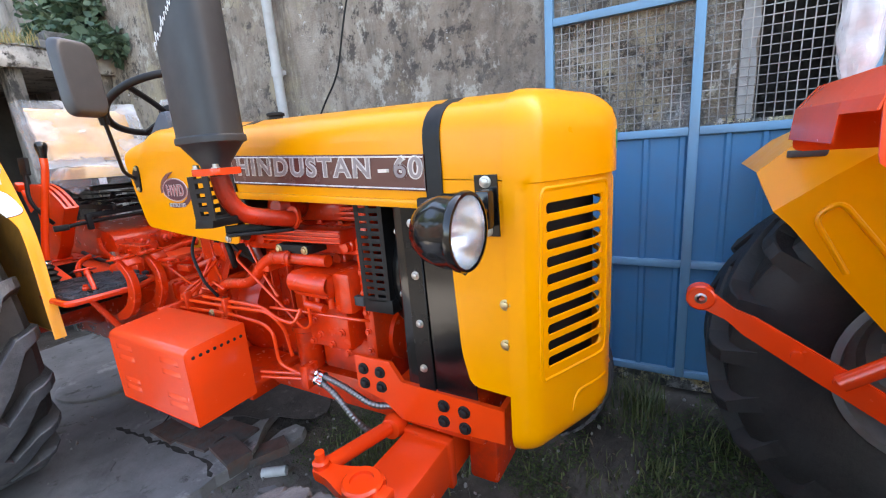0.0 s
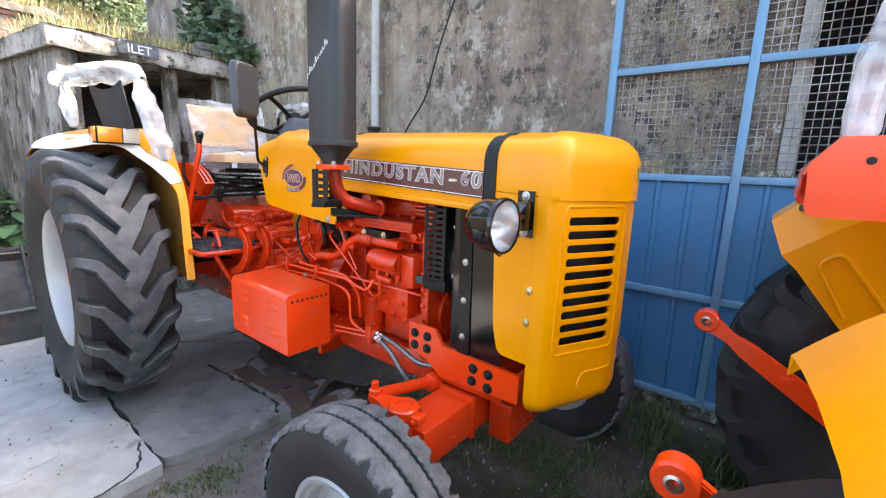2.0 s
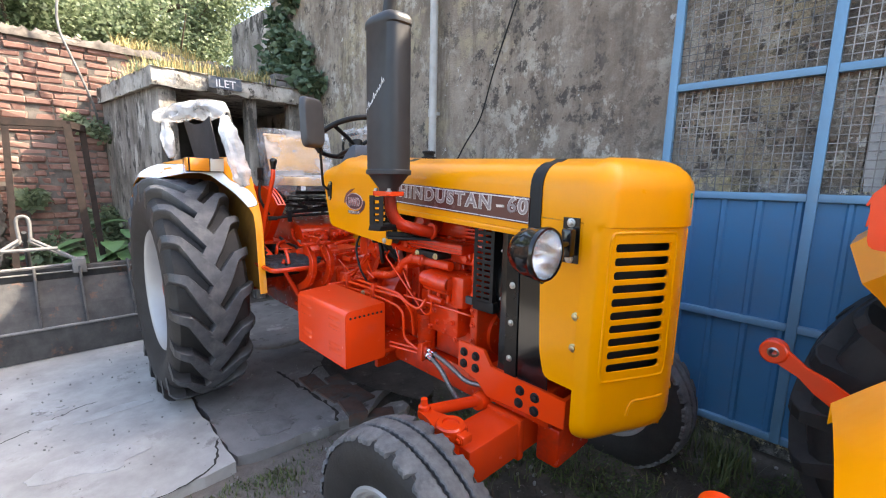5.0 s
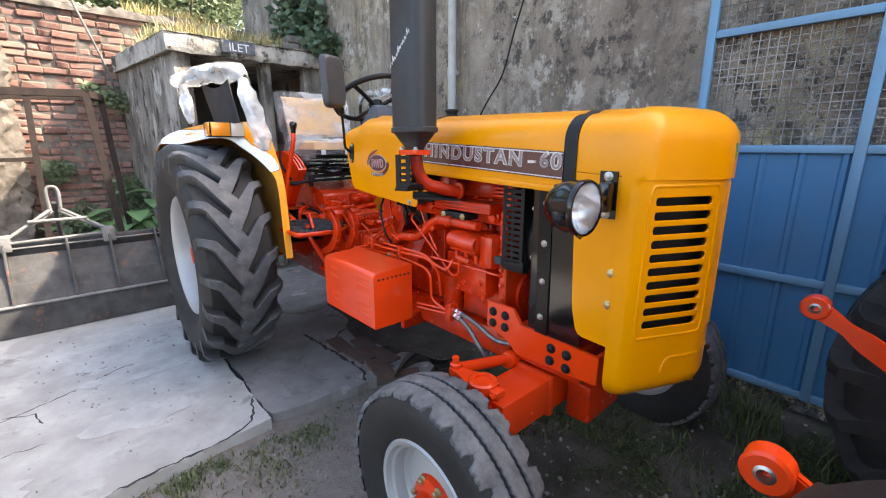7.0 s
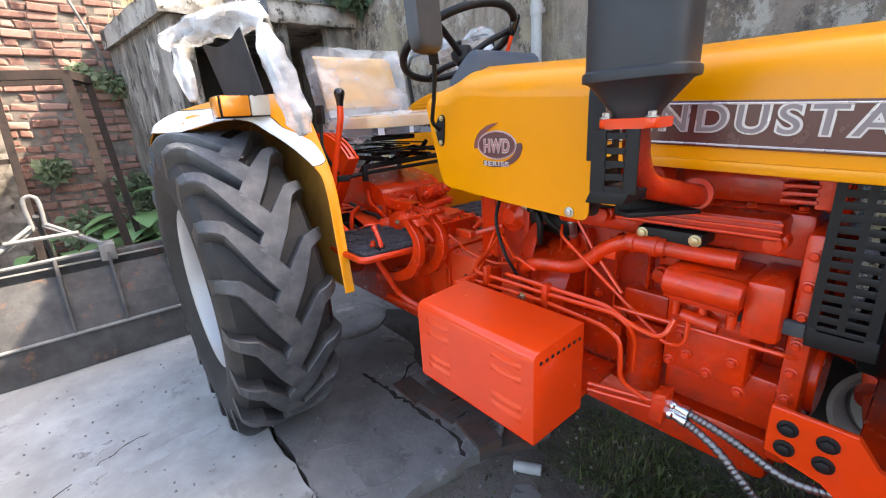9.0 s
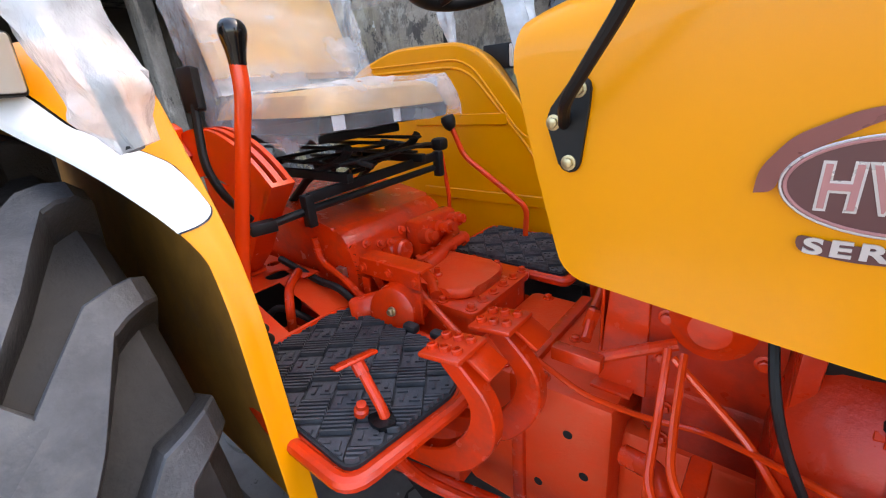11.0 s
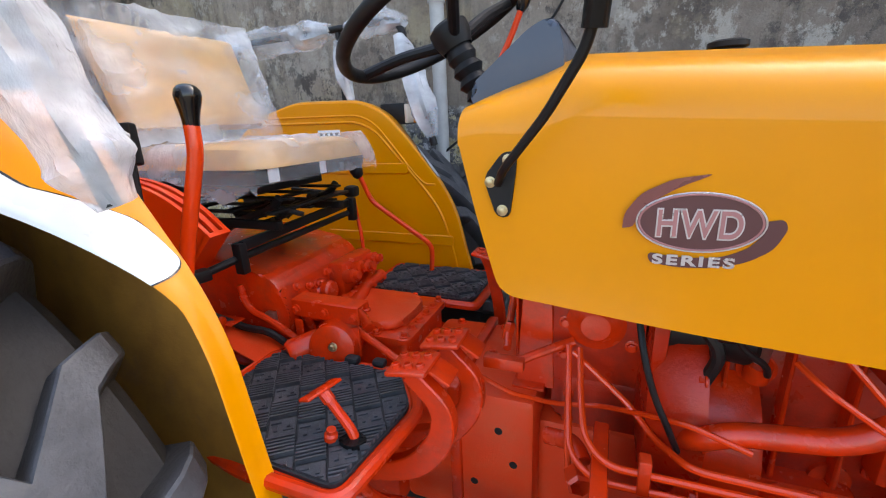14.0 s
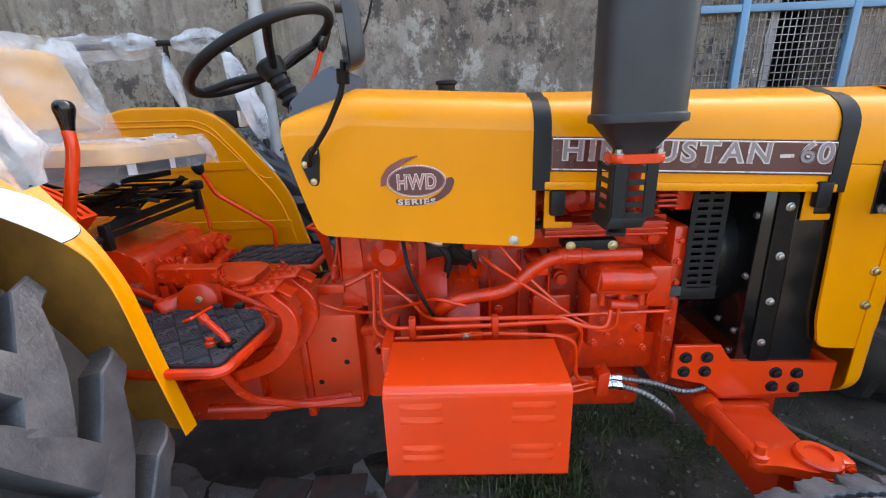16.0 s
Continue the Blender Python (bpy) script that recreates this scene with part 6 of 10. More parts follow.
# near and far foot platforms with rubber mats
def platform(s):
    out = [(-0.03, 0.215), (0.355, 0.205), (0.435, 0.315), (0.405, 0.560), (0.20, 0.560), (-0.03, 0.520)] if s < 0 else [(-0.03, 0.215), (0.395, 0.205), (0.405, 0.455), (0.36, 0.50), (-0.03, 0.50)]
    poly = [(x, s * y) for x, y in out]
    p = NB()
    prism(p, rounded(poly, 0.03 if s < 0 else 0.014, 4), "z", 0.918, 0.932, 0.004, 1)
    pl = red("foot_platform", bm=p)
    p = NB()
    rim_path = [Vector((x, y, 0.926)) for x, y in rounded(poly, 0.035 if s < 0 else 0.016, 5)]
    sweep(p, rim_path, circle(0.014, 10), closed=True)
    red("edge_tube", pl, bm=p)
    # mat: a backing sheet and raised basket-weave bars
    ins = []
    c = Vector((sum(q[0] for q in poly) / len(poly), sum(q[1] for q in poly) / len(poly)))
    for q in rounded(poly, 0.03, 4):
        v = Vector(q) - c
        ins.append(tuple(c + v * (1 - 0.018 / v.length)))
    p = NB()
    prism(p, ins, "z", 0.9325, 0.940)
    mat = part("rubber_mat", p, MAT_RUBBER, pl, "black ribbed rubber mat", smooth=False)
    p = NB()
    turn = 1 if sum(a[0] * b[1] - b[0] * a[1] for a, b in zip(ins, ins[1:] + ins[:1])) > 0 else -1
    def clip(quad):
        """Cut a small polygon to the mat's outline."""
        for (ax, ay), (bx, by) in zip(ins, ins[1:] + ins[:1]):
            side = [turn * ((bx - ax) * (y - ay) - (by - ay) * (x - ax)) - 0.004 * math.hypot(bx - ax, by - ay) for x, y in quad]
            kept = []
            for k, (x, y) in enumerate(quad):
                j = (k + 1) % len(quad)
                if side[k] >= 0:
                    kept.append((x, y))
                if (side[k] >= 0) != (side[j] >= 0):
                    f = side[k] / (side[k] - side[j])
                    kept.append((x + (quad[j][0] - x) * f, y + (quad[j][1] - y) * f))
            quad = kept
            if len(quad) < 3:
                return []
        return quad
    cell, ang = 0.056, radians(37)
    ca, sa = math.cos(ang), math.sin(ang)
    def bar(cx, cy, hx, hy, z1):
        quad = clip([(0.2 + x * ca - y * sa, s * 0.36 + x * sa + y * ca) for x, y in ((cx - hx, cy - hy), (cx + hx, cy - hy), (cx + hx, cy + hy), (cx - hx, cy + hy))])
        if len(quad) > 2 and abs(sum(a[0] * b[1] - b[0] * a[1] for a, b in zip(quad, quad[1:] + quad[:1]))) > 2e-5:
            prism(p, quad, "z", 0.9402, z1)
    for i in range(-10, 11):
        for j in range(-10, 11):
            lx, ly = i * cell, j * cell + (cell * 0.5 if i % 2 else 0)
            if math.hypot(lx, ly) > 0.36:
                continue
            if j % 2:
                for k in range(6):
                    bar(lx, ly - 0.0225 + 0.0090 * k, 0.0265, 0.0021, 0.9500)
            else:
                bar(lx, ly, 0.0250, 0.0235, 0.9440)
                bar(lx - 0.012, ly + 0.012, 0.0100, 0.0021, 0.9475)
                bar(lx + 0.012, ly - 0.012, 0.0100, 0.0021, 0.9475)
                bar(lx + 0.012, ly + 0.004, 0.0035, 0.0090, 0.9475)
                bar(lx - 0.012, ly - 0.004, 0.0035, 0.0090, 0.9475)
    ribs = part("mat_rib", p, MAT_RIB_LIT, mat, smooth=False)
    ribs["kind"] = "stuff"
    return pl


near_platform = platform(-1)
platform(1)
p = NB()
box(p, 0.188, 0.226, -0.226, -0.200, 0.936, 0.958, 0.008)
part("rubber_stop", p, MAT_RUBBER, near_platform)
p = NB()
box(p, 0.26, 0.295, -0.215, -0.19, 0.936, 0.956, 0.008)
part("rubber_stop", p, MAT_RUBBER, near_platform)

# brake pedals: pad with studs on a curved arm
def brake_pedal(y, dx, dz):
    p = NB()
    path = smooth_path([(0.47 + dx, y, 1.055 + dz), (0.535 + dx, y, 0.99 + dz), (0.53 + dx, y, 0.92 + dz), (0.47 + dx, y, 0.835), (0.35, y, 0.795), (0.14, y + 0.02, 0.735)], 0.06, 6)
    sweep(p, path, [[(-w, -0.012), (-w + 0.003, -0.015), (w - 0.003, -0.015), (w, -0.012), (w, 0.012), (w - 0.003, 0.015), (-w + 0.003, 0.015), (-w, 0.012)] for w in [0.018 + 0.008 * math.sin(math.pi * i / (len(path) - 1)) for i in range(len(path))]], up=(0, 1, 0))
    arm = red("brake_pedal", bm=p)
    m = Matrix.Translation((0.475 + dx, y, 1.072 + dz)) @ pose(0, 0, 0, 0, -9, 0)
    p = NB()
    box(p, -0.042, 0.042, -0.040, 0.040, -0.005, 0.005, 0.004, m)
    pad = red("pad", arm, bm=p)
    for i in range(3):
        for j in range(2):
            q = NB()
            lathe(q, [(0.009, 0.0), (0.009, 0.007), (0.006, 0.008), (0.006, 0.003), (0, 0.003)], m @ Vector((-0.025 + 0.025 * i, -0.018 + 0.036 * j, 0.005)), m.to_3x3() @ Vector((0, 0, 1)), 10)
            red("stud", pad, bm=q)
    p = NB()
    box(p, 0.0, 0.055, -0.012, 0.042, -0.0075, 0.0, 0.002, m @ pose(0.03, 0.0, 0, 0, 40, 0))
    red("latch_plate", arm, bm=p)


brake_pedal(-0.362, -0.022, 0.0)
brake_pedal(-0.262, 0.004, 0.004)
# foot throttle on the near mat
p = NB()
tube(p, [(0.368, -0.448, 0.93), (0.362, -0.446, 0.962), (0.296, -0.434, 1.026)], 0.0095, 10, 0.02)
tube(p, [(0.312, -0.4370, 1.010), (0.296, -0.434, 1.026)], 0.0125, 10, 0.02)
thr = red("foot_throttle", bm=p)
p = NB()
box(p, -0.017, 0.017, -0.040, 0.040, -0.0035, 0.0035, 0.003, Matrix.Translation((0.292, -0.436, 1.031)) @ pose(0, 0, 0, 0, -22, -14))
red("pad", thr, bm=p)
p = NB()
prism(p, rounded([(0.335, -0.465), (0.375, -0.475), (0.395, -0.445), (0.355, -0.428)], 0.014, 4), "z", 0.9405, 0.9535)
part("slot", p, BLACK_SATIN, thr, "dark slot in the mat")
p = NB()
lathe(p, [(0.013, 0), (0.013, 0.010), (0.009, 0.014), (0.009, 0.022), (0, 0.023)], (0.322, -0.462, 0.950), (0.2, 0, 1), 12)
red("stop_bolt", thr, bm=p)
# clutch pedal at the far side
p = NB()
rows = []
for x, z in ((0.405, 1.072), (0.425, 1.03), (0.448, 0.92), (0.458, 0.83), (0.462, 0.77)):
    rows.append([p.verts.new((x + dx, 0.289 + dy, z)) for dx, dy in ((-0.019, -0.008), (0.019, -0.008), (0.019, 0.008), (-0.019, 0.008))])
for r0, r1 in zip(rows, rows[1:]):
    for j in range(4):
        p.faces.new((r0[j], r0[(j + 1) % 4], r1[(j + 1) % 4], r1[j]))
p.faces.new(rows[0][::-1])
p.faces.new(rows[-1])
bmesh.ops.bevel(p, geom=p.edges[:], offset=0.003, segments=2, affect="EDGES")
cl = red("clutch_pedal", bm=p)
m = Matrix.Translation((0.412, 0.289, 1.076)) @ pose(0, 0, 0, 0, 14, 0)
p = NB()
box(p, -0.045, 0.045, -0.036, 0.036, -0.006, 0.006, 0.004, m)
pad = red("pad", cl, bm=p)
for i in range(3):
    for j in range(2):
        q = NB()
        lathe(q, [(0.010, 0), (0.010, 0.005), (0, 0.005)], m @ Vector((-0.024 + 0.024 * i, -0.016 + 0.032 * j, 0.006)), m.to_3x3() @ Vector((0, 0, 1)), 10)
        red("stud", pad, bm=q)

# red support posts and rods
for y in (-0.085, 0.12):
    p = NB()
    prism(p, [(0.590, 0.88), (0.68, 0.88), (0.665, 1.28), (0.615, 1.28)], "y", y - 0.004, y + 0.004, 0.002, 1)
    sp = red("dash_support", bm=p)
    p = NB()
    prism(p, [(y, 0.885), (y + 0.085, 0.885), (y + 0.03, 1.22), (y, 1.28)], "x", 0.588, 0.594, 0.002, 1)
    red("gusset", sp, bm=p)
    p = NB()
    box(p, 0.585, 0.66, y - 0.03, y + 0.03, 0.884, 0.892, 0.002)
    red("foot", sp, bm=p)
p = NB()
tube(p, [(0.556, 0.05, 1.055), (0.566, -0.065, 1.015), (0.575, -0.12, 0.99)], 0.010, 10, 0.02)
rod = red("clutch_rod", bm=p)
for c in ((0.556, 0.055, 1.058), (0.568, -0.075, 1.012)):
    p = NB()
    lathe(p, [(0.010, -0.022), (0.014, -0.018), (0.014, 0.018), (0.010, 0.022)], c, (0.2, 0.3, 1), 6)
    red("rod_end", rod, bm=p)
p = NB()
tube(p, [(0.556, 0.06, 1.058), (0.62, 0.06, 1.058)], 0.009, 10)
red("pin", rod, bm=p)
p = NB()
tube(p, [(0.612, -0.152, 0.984), (0.660, -0.128, 1.002), (0.722, -0.100, 1.022)], 0.011, 10, 0.03)
red("cross_rod", bm=p)
p = NB()
box(p, 0.535, 0.625, -0.185, -0.160, 0.972, 1.000, 0.003)
red("rod_clevis", rod, bm=p)

# main gear lever with rubber boot
p = NB()
tube(p, [(-0.024, -0.463, 1.03), (-0.022, -0.447, 1.14), (-0.004, -0.420, 1.28), (0.026, -0.402, 1.40), (0.042, -0.390, 1.47), (0.040, -0.386, 1.525)], 0.0145, 14, 0.08)
lever = red("gear_lever", mat=RED_BRIGHT, bm=p)
p = NB()
lathe(p, [(0.0148, 0.0), (0.0155, 0.010), (0.018, 0.025), (0.0225, 0.043), (0.024, 0.053), (0.022, 0.063), (0.016, 0.070), (0.008, 0.073), (0, 0.074)], (0.040, -0.386, 1.518), (0.06, 0.04, 1), 24)
part("knob", p, BLACK, lever, "black plastic knob")
p = NB()
lathe(p, [(0.017, 0.11), (0.022, 0.10), (0.022, 0.085), (0.032, 0.075), (0.024, 0.062), (0.042, 0.048), (0.030, 0.035), (0.050, 0.02), (0.036, 0.008), (0.056, -0.01), (0.056, -0.04)], (-0.030, -0.472, 0.950), (0.05, 0.08, 1), 28)
boot = part("rubber_boot", p, BLACK_MATT, lever, "black ribbed rubber boot")
p = NB()
lathe(p, [(0.022, 0), (0.024, 0.004), (0.024, 0.014), (0.022, 0.018)], (-0.025, -0.464, 1.036), (0.05, 0.08, 1), 24)
part("clip", p, CHROME, boot)
p = NB()
tube(p, [(-0.022, -0.452, 1.09), (-0.07, -0.44, 1.05), (-0.12, -0.42, 1.0)], 0.009, 10)
red("stay", lever, bm=p)

# hydraulic lever quadrant
def arc_plate(bm, r0, r1, a0, a1, y0, y1, cx, cz, n=18):
    vs = []
    for i in range(n + 1):
        a = radians(a0 + (a1 - a0) * i / n)
        vs.append([bm.verts.new((cx + r * math.cos(a), y, cz + r * math.sin(a))) for r, y in ((r0, y0), (r1, y0), (r1, y1), (r0, y1))])
    for a, b in zip(vs, vs[1:]):
        for j in range(4):
            bm.faces.new((a[j], b[j], b[(j + 1) % 4], a[(j + 1) % 4]))
    bm.faces.new(vs[0])
    bm.faces.new(vs[-1][::-1])
    return bm


QX, QZ = -0.345, 0.985
p = NB()
arc_plate(p, 0.30, 0.420, 46, 115, -0.278, -0.274, QX, QZ)
quad = red("lever_quadrant", bm=p, mat=RED_BRIGHT, label="red slotted lever quadrant")
p = NB()
arc_plate(p, 0.30, 0.420, 46, 115, -0.332, -0.328, QX, QZ)
red("side", quad, RED_BRIGHT, p)
for y0, y1 in ((-0.328, -0.322), (-0.311, -0.297), (-0.286, -0.278)):
    p = NB()
    arc_plate(p, 0.412, 0.420, 46, 115, y0, y1, QX, QZ)
    red("strip", quad, RED_BRIGHT, p)
p = NB()
arc_plate(p, 0.28, 0.421, 44.5, 46, -0.332, -0.274, QX, QZ, 2)
red("front_end", quad, RED_BRIGHT, p)
for y0, y1 in ((-0.3315, -0.3285), (-0.2775, -0.2745)):
    p = NB()
    prism(p, [(-0.062, 1.278), (-0.232, 1.078), (-0.330, 1.0), (-0.410, 1.0), (-0.385, 1.09), (-0.385, 1.28), (-0.19, 1.262)], "y", y0, y1, 0.001, 1)
    red("side_panel", quad, RED_BRIGHT, p)
p = NB()
prism(p, [(-0.057, 1.285), (-0.064, 1.285), (-0.236, 1.078), (-0.335, 1.0), (-0.327, 1.0), (-0.229, 1.078)], "y", -0.332, -0.274, 0.001, 1)
red("front_panel", quad, RED_BRIGHT, p)
p = NB()
box(p, -0.43, -0.31, -0.345, -0.262, 0.997, 1.008, 0.003)
red("foot", quad, RED_BRIGHT, p)
for x in (-0.42, -0.322):
    p = NB()
    bolt(p, (x, -0.270, 1.008), (0, 0, 1), 0.008, 0.008)
    red("bolt", quad, bm=p)
p = NB()
tube(p, [(-0.22, -0.40, 1.0), (-0.30, -0.41, 1.12), (-0.365, -0.414, 1.275)], 0.016, 12, 0.05)
red("position_link", quad, RED_BRIGHT, p)
p = NB()
lathe(p, [(0, -0.03), (0.024, -0.028), (0.026, 0.0), (0.024, 0.028), (0, 0.03)], (-0.365, -0.414, 1.275), (-0.4, 0, 1), 14)
red("link_end", quad, RED_BRIGHT, p)
p = NB()
box(p, -0.025, 0.025, -0.018, 0.018, -0.02, 0.02, 0.006, Matrix.Translation((-0.472, -0.342, 1.395)) @ pose(0, 0, 0, 0, 20, 0))
tube(p, [(-0.47, -0.342, 1.385), (-0.42, -0.335, 1.33)], 0.011, 10)
red("position_lever", quad, RED_BRIGHT, p)
p = NB()
tube(p, [(-0.107, -0.417, 1.46), (-0.088, -0.437, 1.345), (-0.070, -0.425, 1.285), (-0.085, -0.375, 1.215)], 0.0085, 10, 0.05, 6)
blk = part("hand_lever", p, BLACK_MATT, tractor, "black hand lever with a flat grip")
p = NB()
prism(p, rounded([(-0.019, 0), (0.019, 0), (0.021, 0.082), (-0.021, 0.086)], 0.005, 3), "y", -0.010, 0.010, 0.003)
p.transform(Matrix.Translation((-0.107, -0.416, 1.447)) @ pose(0, 0, 0, -10, -8, 20))
part("grip", p, BLACK_MATT, blk)

# black seat frame and cross bar
p = NB()
for y in (-0.13, 0.15):
    box(p, -0.44, -0.03, y - 0.010, y + 0.010, 1.246, 1.270, 0.003)
for z, x0, x1 in ((1.28, -0.36, -0.02), (1.322, -0.44, 0.0)):
    for y in (-0.10, 0.0, 0.11):
        box(p, x0, x1, y - 0.016, y + 0.006, z, z + 0.007, 0.002)
for x in (-0.32, -0.17, -0.02):
    box(p, x - 0.018, x + 0.008, -0.17, 0.17, 1.294, 1.302, 0.002)
rng = random.Random(77)
for _ in range(16):
    a = Vector((rng.uniform(-0.40, -0.06), rng.uniform(-0.16, 0.16), rng.uniform(1.235, 1.31)))
    tube(p, [tuple(a), tuple(a + Vector((rng.uniform(-0.10, 0.10), rng.uniform(-0.08, 0.08), rng.uniform(-0.03, 0.03))))], rng.uniform(0.005, 0.010), 7)
frame_ = part("seat_frame", p, BLACK_MATT, tractor, "black steel seat suspension frame")
for y in (-0.12, 0.13):
    p = NB()
    tube(p, [(-0.36, y, 1.15), (-0.22, y, 1.25), (-0.06, y, 1.30), (-0.03, y, 1.33)], 0.012, 8, 0.04)
    part("scissor_arm", p, BLACK_MATT, frame_)
p = NB()
tube(p, [(-0.095, -0.345, 1.187), (-0.074, -0.245, 1.200), (-0.08, 0.265, 1.208)], 0.010, 10, 0.05)
cb = part("cross_shaft", p, BLACK_MATT, tractor, "black cross shaft with clevis ends")
p = NB()
box(p, -0.008, 0.008, -0.25, 0.25, -0.008, 0.018, 0.003, Matrix.Translation((-0.07, 0.012, 1.232)) @ pose(0, 0, 0, 1.5, 0, 1.5))
part("bar", p, BLACK_MATT, cb)
p = NB()
box(p, -0.016, 0.016, -0.030, 0.030, -0.014, 0.014, 0.004, Matrix.Translation((-0.096, -0.348, 1.187)) @ pose(0, 0, 0, 0, 0, -14))
part("clevis", p, BLACK_MATT, cb)
for yy, zz in ((-0.240, 1.205), (0.258, 1.225)):
    p = NB()
    box(p, -0.014, 0.014, -0.012, 0.012, -0.045, 0.035, 0.004, Matrix.Translation((-0.068, yy, zz)))
    part("hanger", p, BLACK_MATT, cb)
p = NB()
tube(p, [(-0.30, 0.24, 1.29), (-0.16, 0.25, 1.275), (-0.07, 0.275, 1.275)], 0.009, 8, 0.03)
rk = part("seat_adjuster", p, BLACK_MATT, tractor)
p = NB()
box(p, -0.10, -0.055, 0.26, 0.305, 1.258, 1.298, 0.012)
part("handle", p, BLACK_MATT, rk)
p = NB()
tube(p, [(-0.075, 0.285, 1.25), (-0.055, 0.285, 1.10), (-0.05, 0.27, 1.03), (-0.10, 0.24, 0.995)], 0.007, 8, 0.04)
red("valve_rod", bm=p)

# bent red lever with black knob on the far side
p = NB()
tube(p, [(0.148, 0.431, 0.94), (0.155, 0.432, 1.05), (-0.08, 0.415, 1.215), (-0.12, 0.405, 1.32)], 0.0095, 10, 0.03)
gl = red("auxiliary_lever", mat=RED_BRIGHT, bm=p)
p = NB()
lathe(p, [(0.010, 0), (0.020, 0.012), (0.026, 0.035), (0.022, 0.05), (0, 0.054)], (-0.12, 0.405, 1.305), (-0.25, -0.1, 1), 20)
part("knob", p, BLACK_MATT, gl, "black plastic knob")

# axle trumpets and lower parts seen between the wheels
for s in (-1, 1):
    p = NB()
    lathe(p, [(0.14, 0.18), (0.14, 0.22), (0.105, 0.26), (0.085, 0.60), (0.12, 0.62), (0.12, 0.72)], (RX, 0, RZ), (0, s, 0), 28)
    red("axle_trumpet", bm=p)
p = NB()
tube(p, [(0.62, -0.22, 0.600), (0.36, -0.26, 0.590), (0.18, -0.33, 0.64)], 0.016, 12, 0.05)
red("step_stay", bm=p)
p = NB()
tube(p, [(0.66, -0.25, 0.61), (0.48, -0.27, 0.605), (0.33, -0.36, 0.70), (0.30, -0.46, 0.92)], 0.013, 10, 0.05)
red("platform_stay", bm=p)

# seat
def skew(bm):
    for v in bm.verts:
        v.co.x += 0.13 * (v.co.y + 0.02)
    return bm


p = NB()
prism(p, rounded([(-0.44, 1.372), (0.02, 1.376), (0.03, 1.414), (-0.44, 1.412)], 0.008, 3), "y", -0.215, 0.178, 0.006)
box(p, -0.42, -0.02, -0.20, 0.045, 1.350, 1.372, 0.004)
seat = part("seat", skew(p), BLACK_MATT, tractor, "tan vinyl tractor seat on a black base")
p = NB()
def cushion(u, v):
    y = -0.222 + 0.408 * v
    x = -0.46 + 0.50 * u + 0.13 * (y + 0.02)
    e = min(1.0, abs(2 * u - 1) ** 9 + abs(2 * v - 1) ** 7)
    return Vector((x, y, 1.414 + (0.064 - 0.010 * math.sin(math.pi * v) * math.sin(math.pi * u)) * (1 - e) ** 0.4))
grid_surface(p, cushion, 28, 22)
bmesh.ops.contextual_create(p, geom=[e for e in p.edges if len(e.link_faces) == 1])
part("cushion", p, VINYL, seat, "tan vinyl cushion")
for y, w in ((-0.170, 0.016), (-0.005, 0.011)):
    p = NB()
    box(p, 0.030, 0.033, y - w, y + w, 1.380, 1.412, 0.001)
    part("paper_sticker", skew(p), WHITE_STICKER, seat, "blank white paper sticker")
p = NB()
def backrest(u, v):
    y = -0.235 + 0.47 * u
    e = max(abs(2 * u - 1) ** 5, abs(2 * v - 1) ** 6)
    z = 1.505 + 0.29 * v
    return Vector((-0.395 - 0.10 * v + 0.075 * (1 - e) ** 0.5 - 0.03 * math.sin(math.pi * u) * math.sin(math.pi * v), y, z))
grid_surface(p, backrest, 24, 18)
solid(p, 0.03)
part("backrest", p, VINYL, seat, "tan vinyl backrest")
p = NB()
box(p, -0.44, -0.41, -0.05, 0.05, 1.36, 1.60, 0.006, )
part("back_bracket", p, BLACK_MATT, seat)


def film_cover(label, fn, nu, nv, seed, amp):
    bm = NB()
    def f(u, v):
        b = fn(u, v)
        w = Vector((noise.noise((u * 7 + seed, v * 7, 0)), noise.noise((u * 7, v * 7 + seed, 3)), noise.noise((u * 7, v * 7, seed)))) * amp
        ridge = (1 - abs(noise.noise((u * 9 + seed, v * 14 + 3 * u, 6)))) ** 7 + 0.7 * (1 - abs(noise.noise((u * 17, v * 8 + seed, 9)))) ** 9
        return b + w + Vector((0.3, 0, 1)) * amp * (0.2 * noise.noise((u * 22 + seed, v * 22, 1)) + 0.5 * ridge)
    grid_surface(bm, f, nu, nv)
    return thing("plastic_wrap", bm, FILM_CLEAR, label, "packaging film", "film on the seat")


def seat_film(u, v):
    # round the cushion: over the top, down the sides and over the front edge, with a loose corner
    a = (v - 0.5) * 2
    y = -0.018 + 0.196 * max(-1, min(1, a * 1.45))
    drop = max(0, abs(a) - 0.69) / 0.31
    front = max(0.0, (u - 0.80) / 0.20)
    qd, qf = min(1, drop * 2) * math.pi / 2, min(1, front * 2) * math.pi / 2
    y += (0.024 * math.sin(qd)) * (1 if a > 0 else -1)
    x = -0.475 + 0.498 * min(1.0, u / 0.80) + 0.030 * math.sin(qf) * (1 - 0.35 * drop) + 0.13 * (y + 0.02)
    z = 1.484 - 0.008 * math.sin(math.pi * min(1, u / 0.80)) - (0.030 * (1 - math.cos(qd)) + 0.055 * drop) * (1 - 0.85 * front) - 0.032 * (1 - math.cos(qf)) - 0.075 * front
    if a < 0:
        k = max(0.0, 1 - abs(u - 0.70) / 0.26)
        z -= 0.060 * drop * k
        y -= 0.030 * drop * math.sin(math.pi * min(1, u * 1.1)) * (1 - front)
    return Vector((x, y, z))


film_cover("clear plastic film draped over the tan seat cushion", seat_film, 90, 90, 2.0, 0.0055)


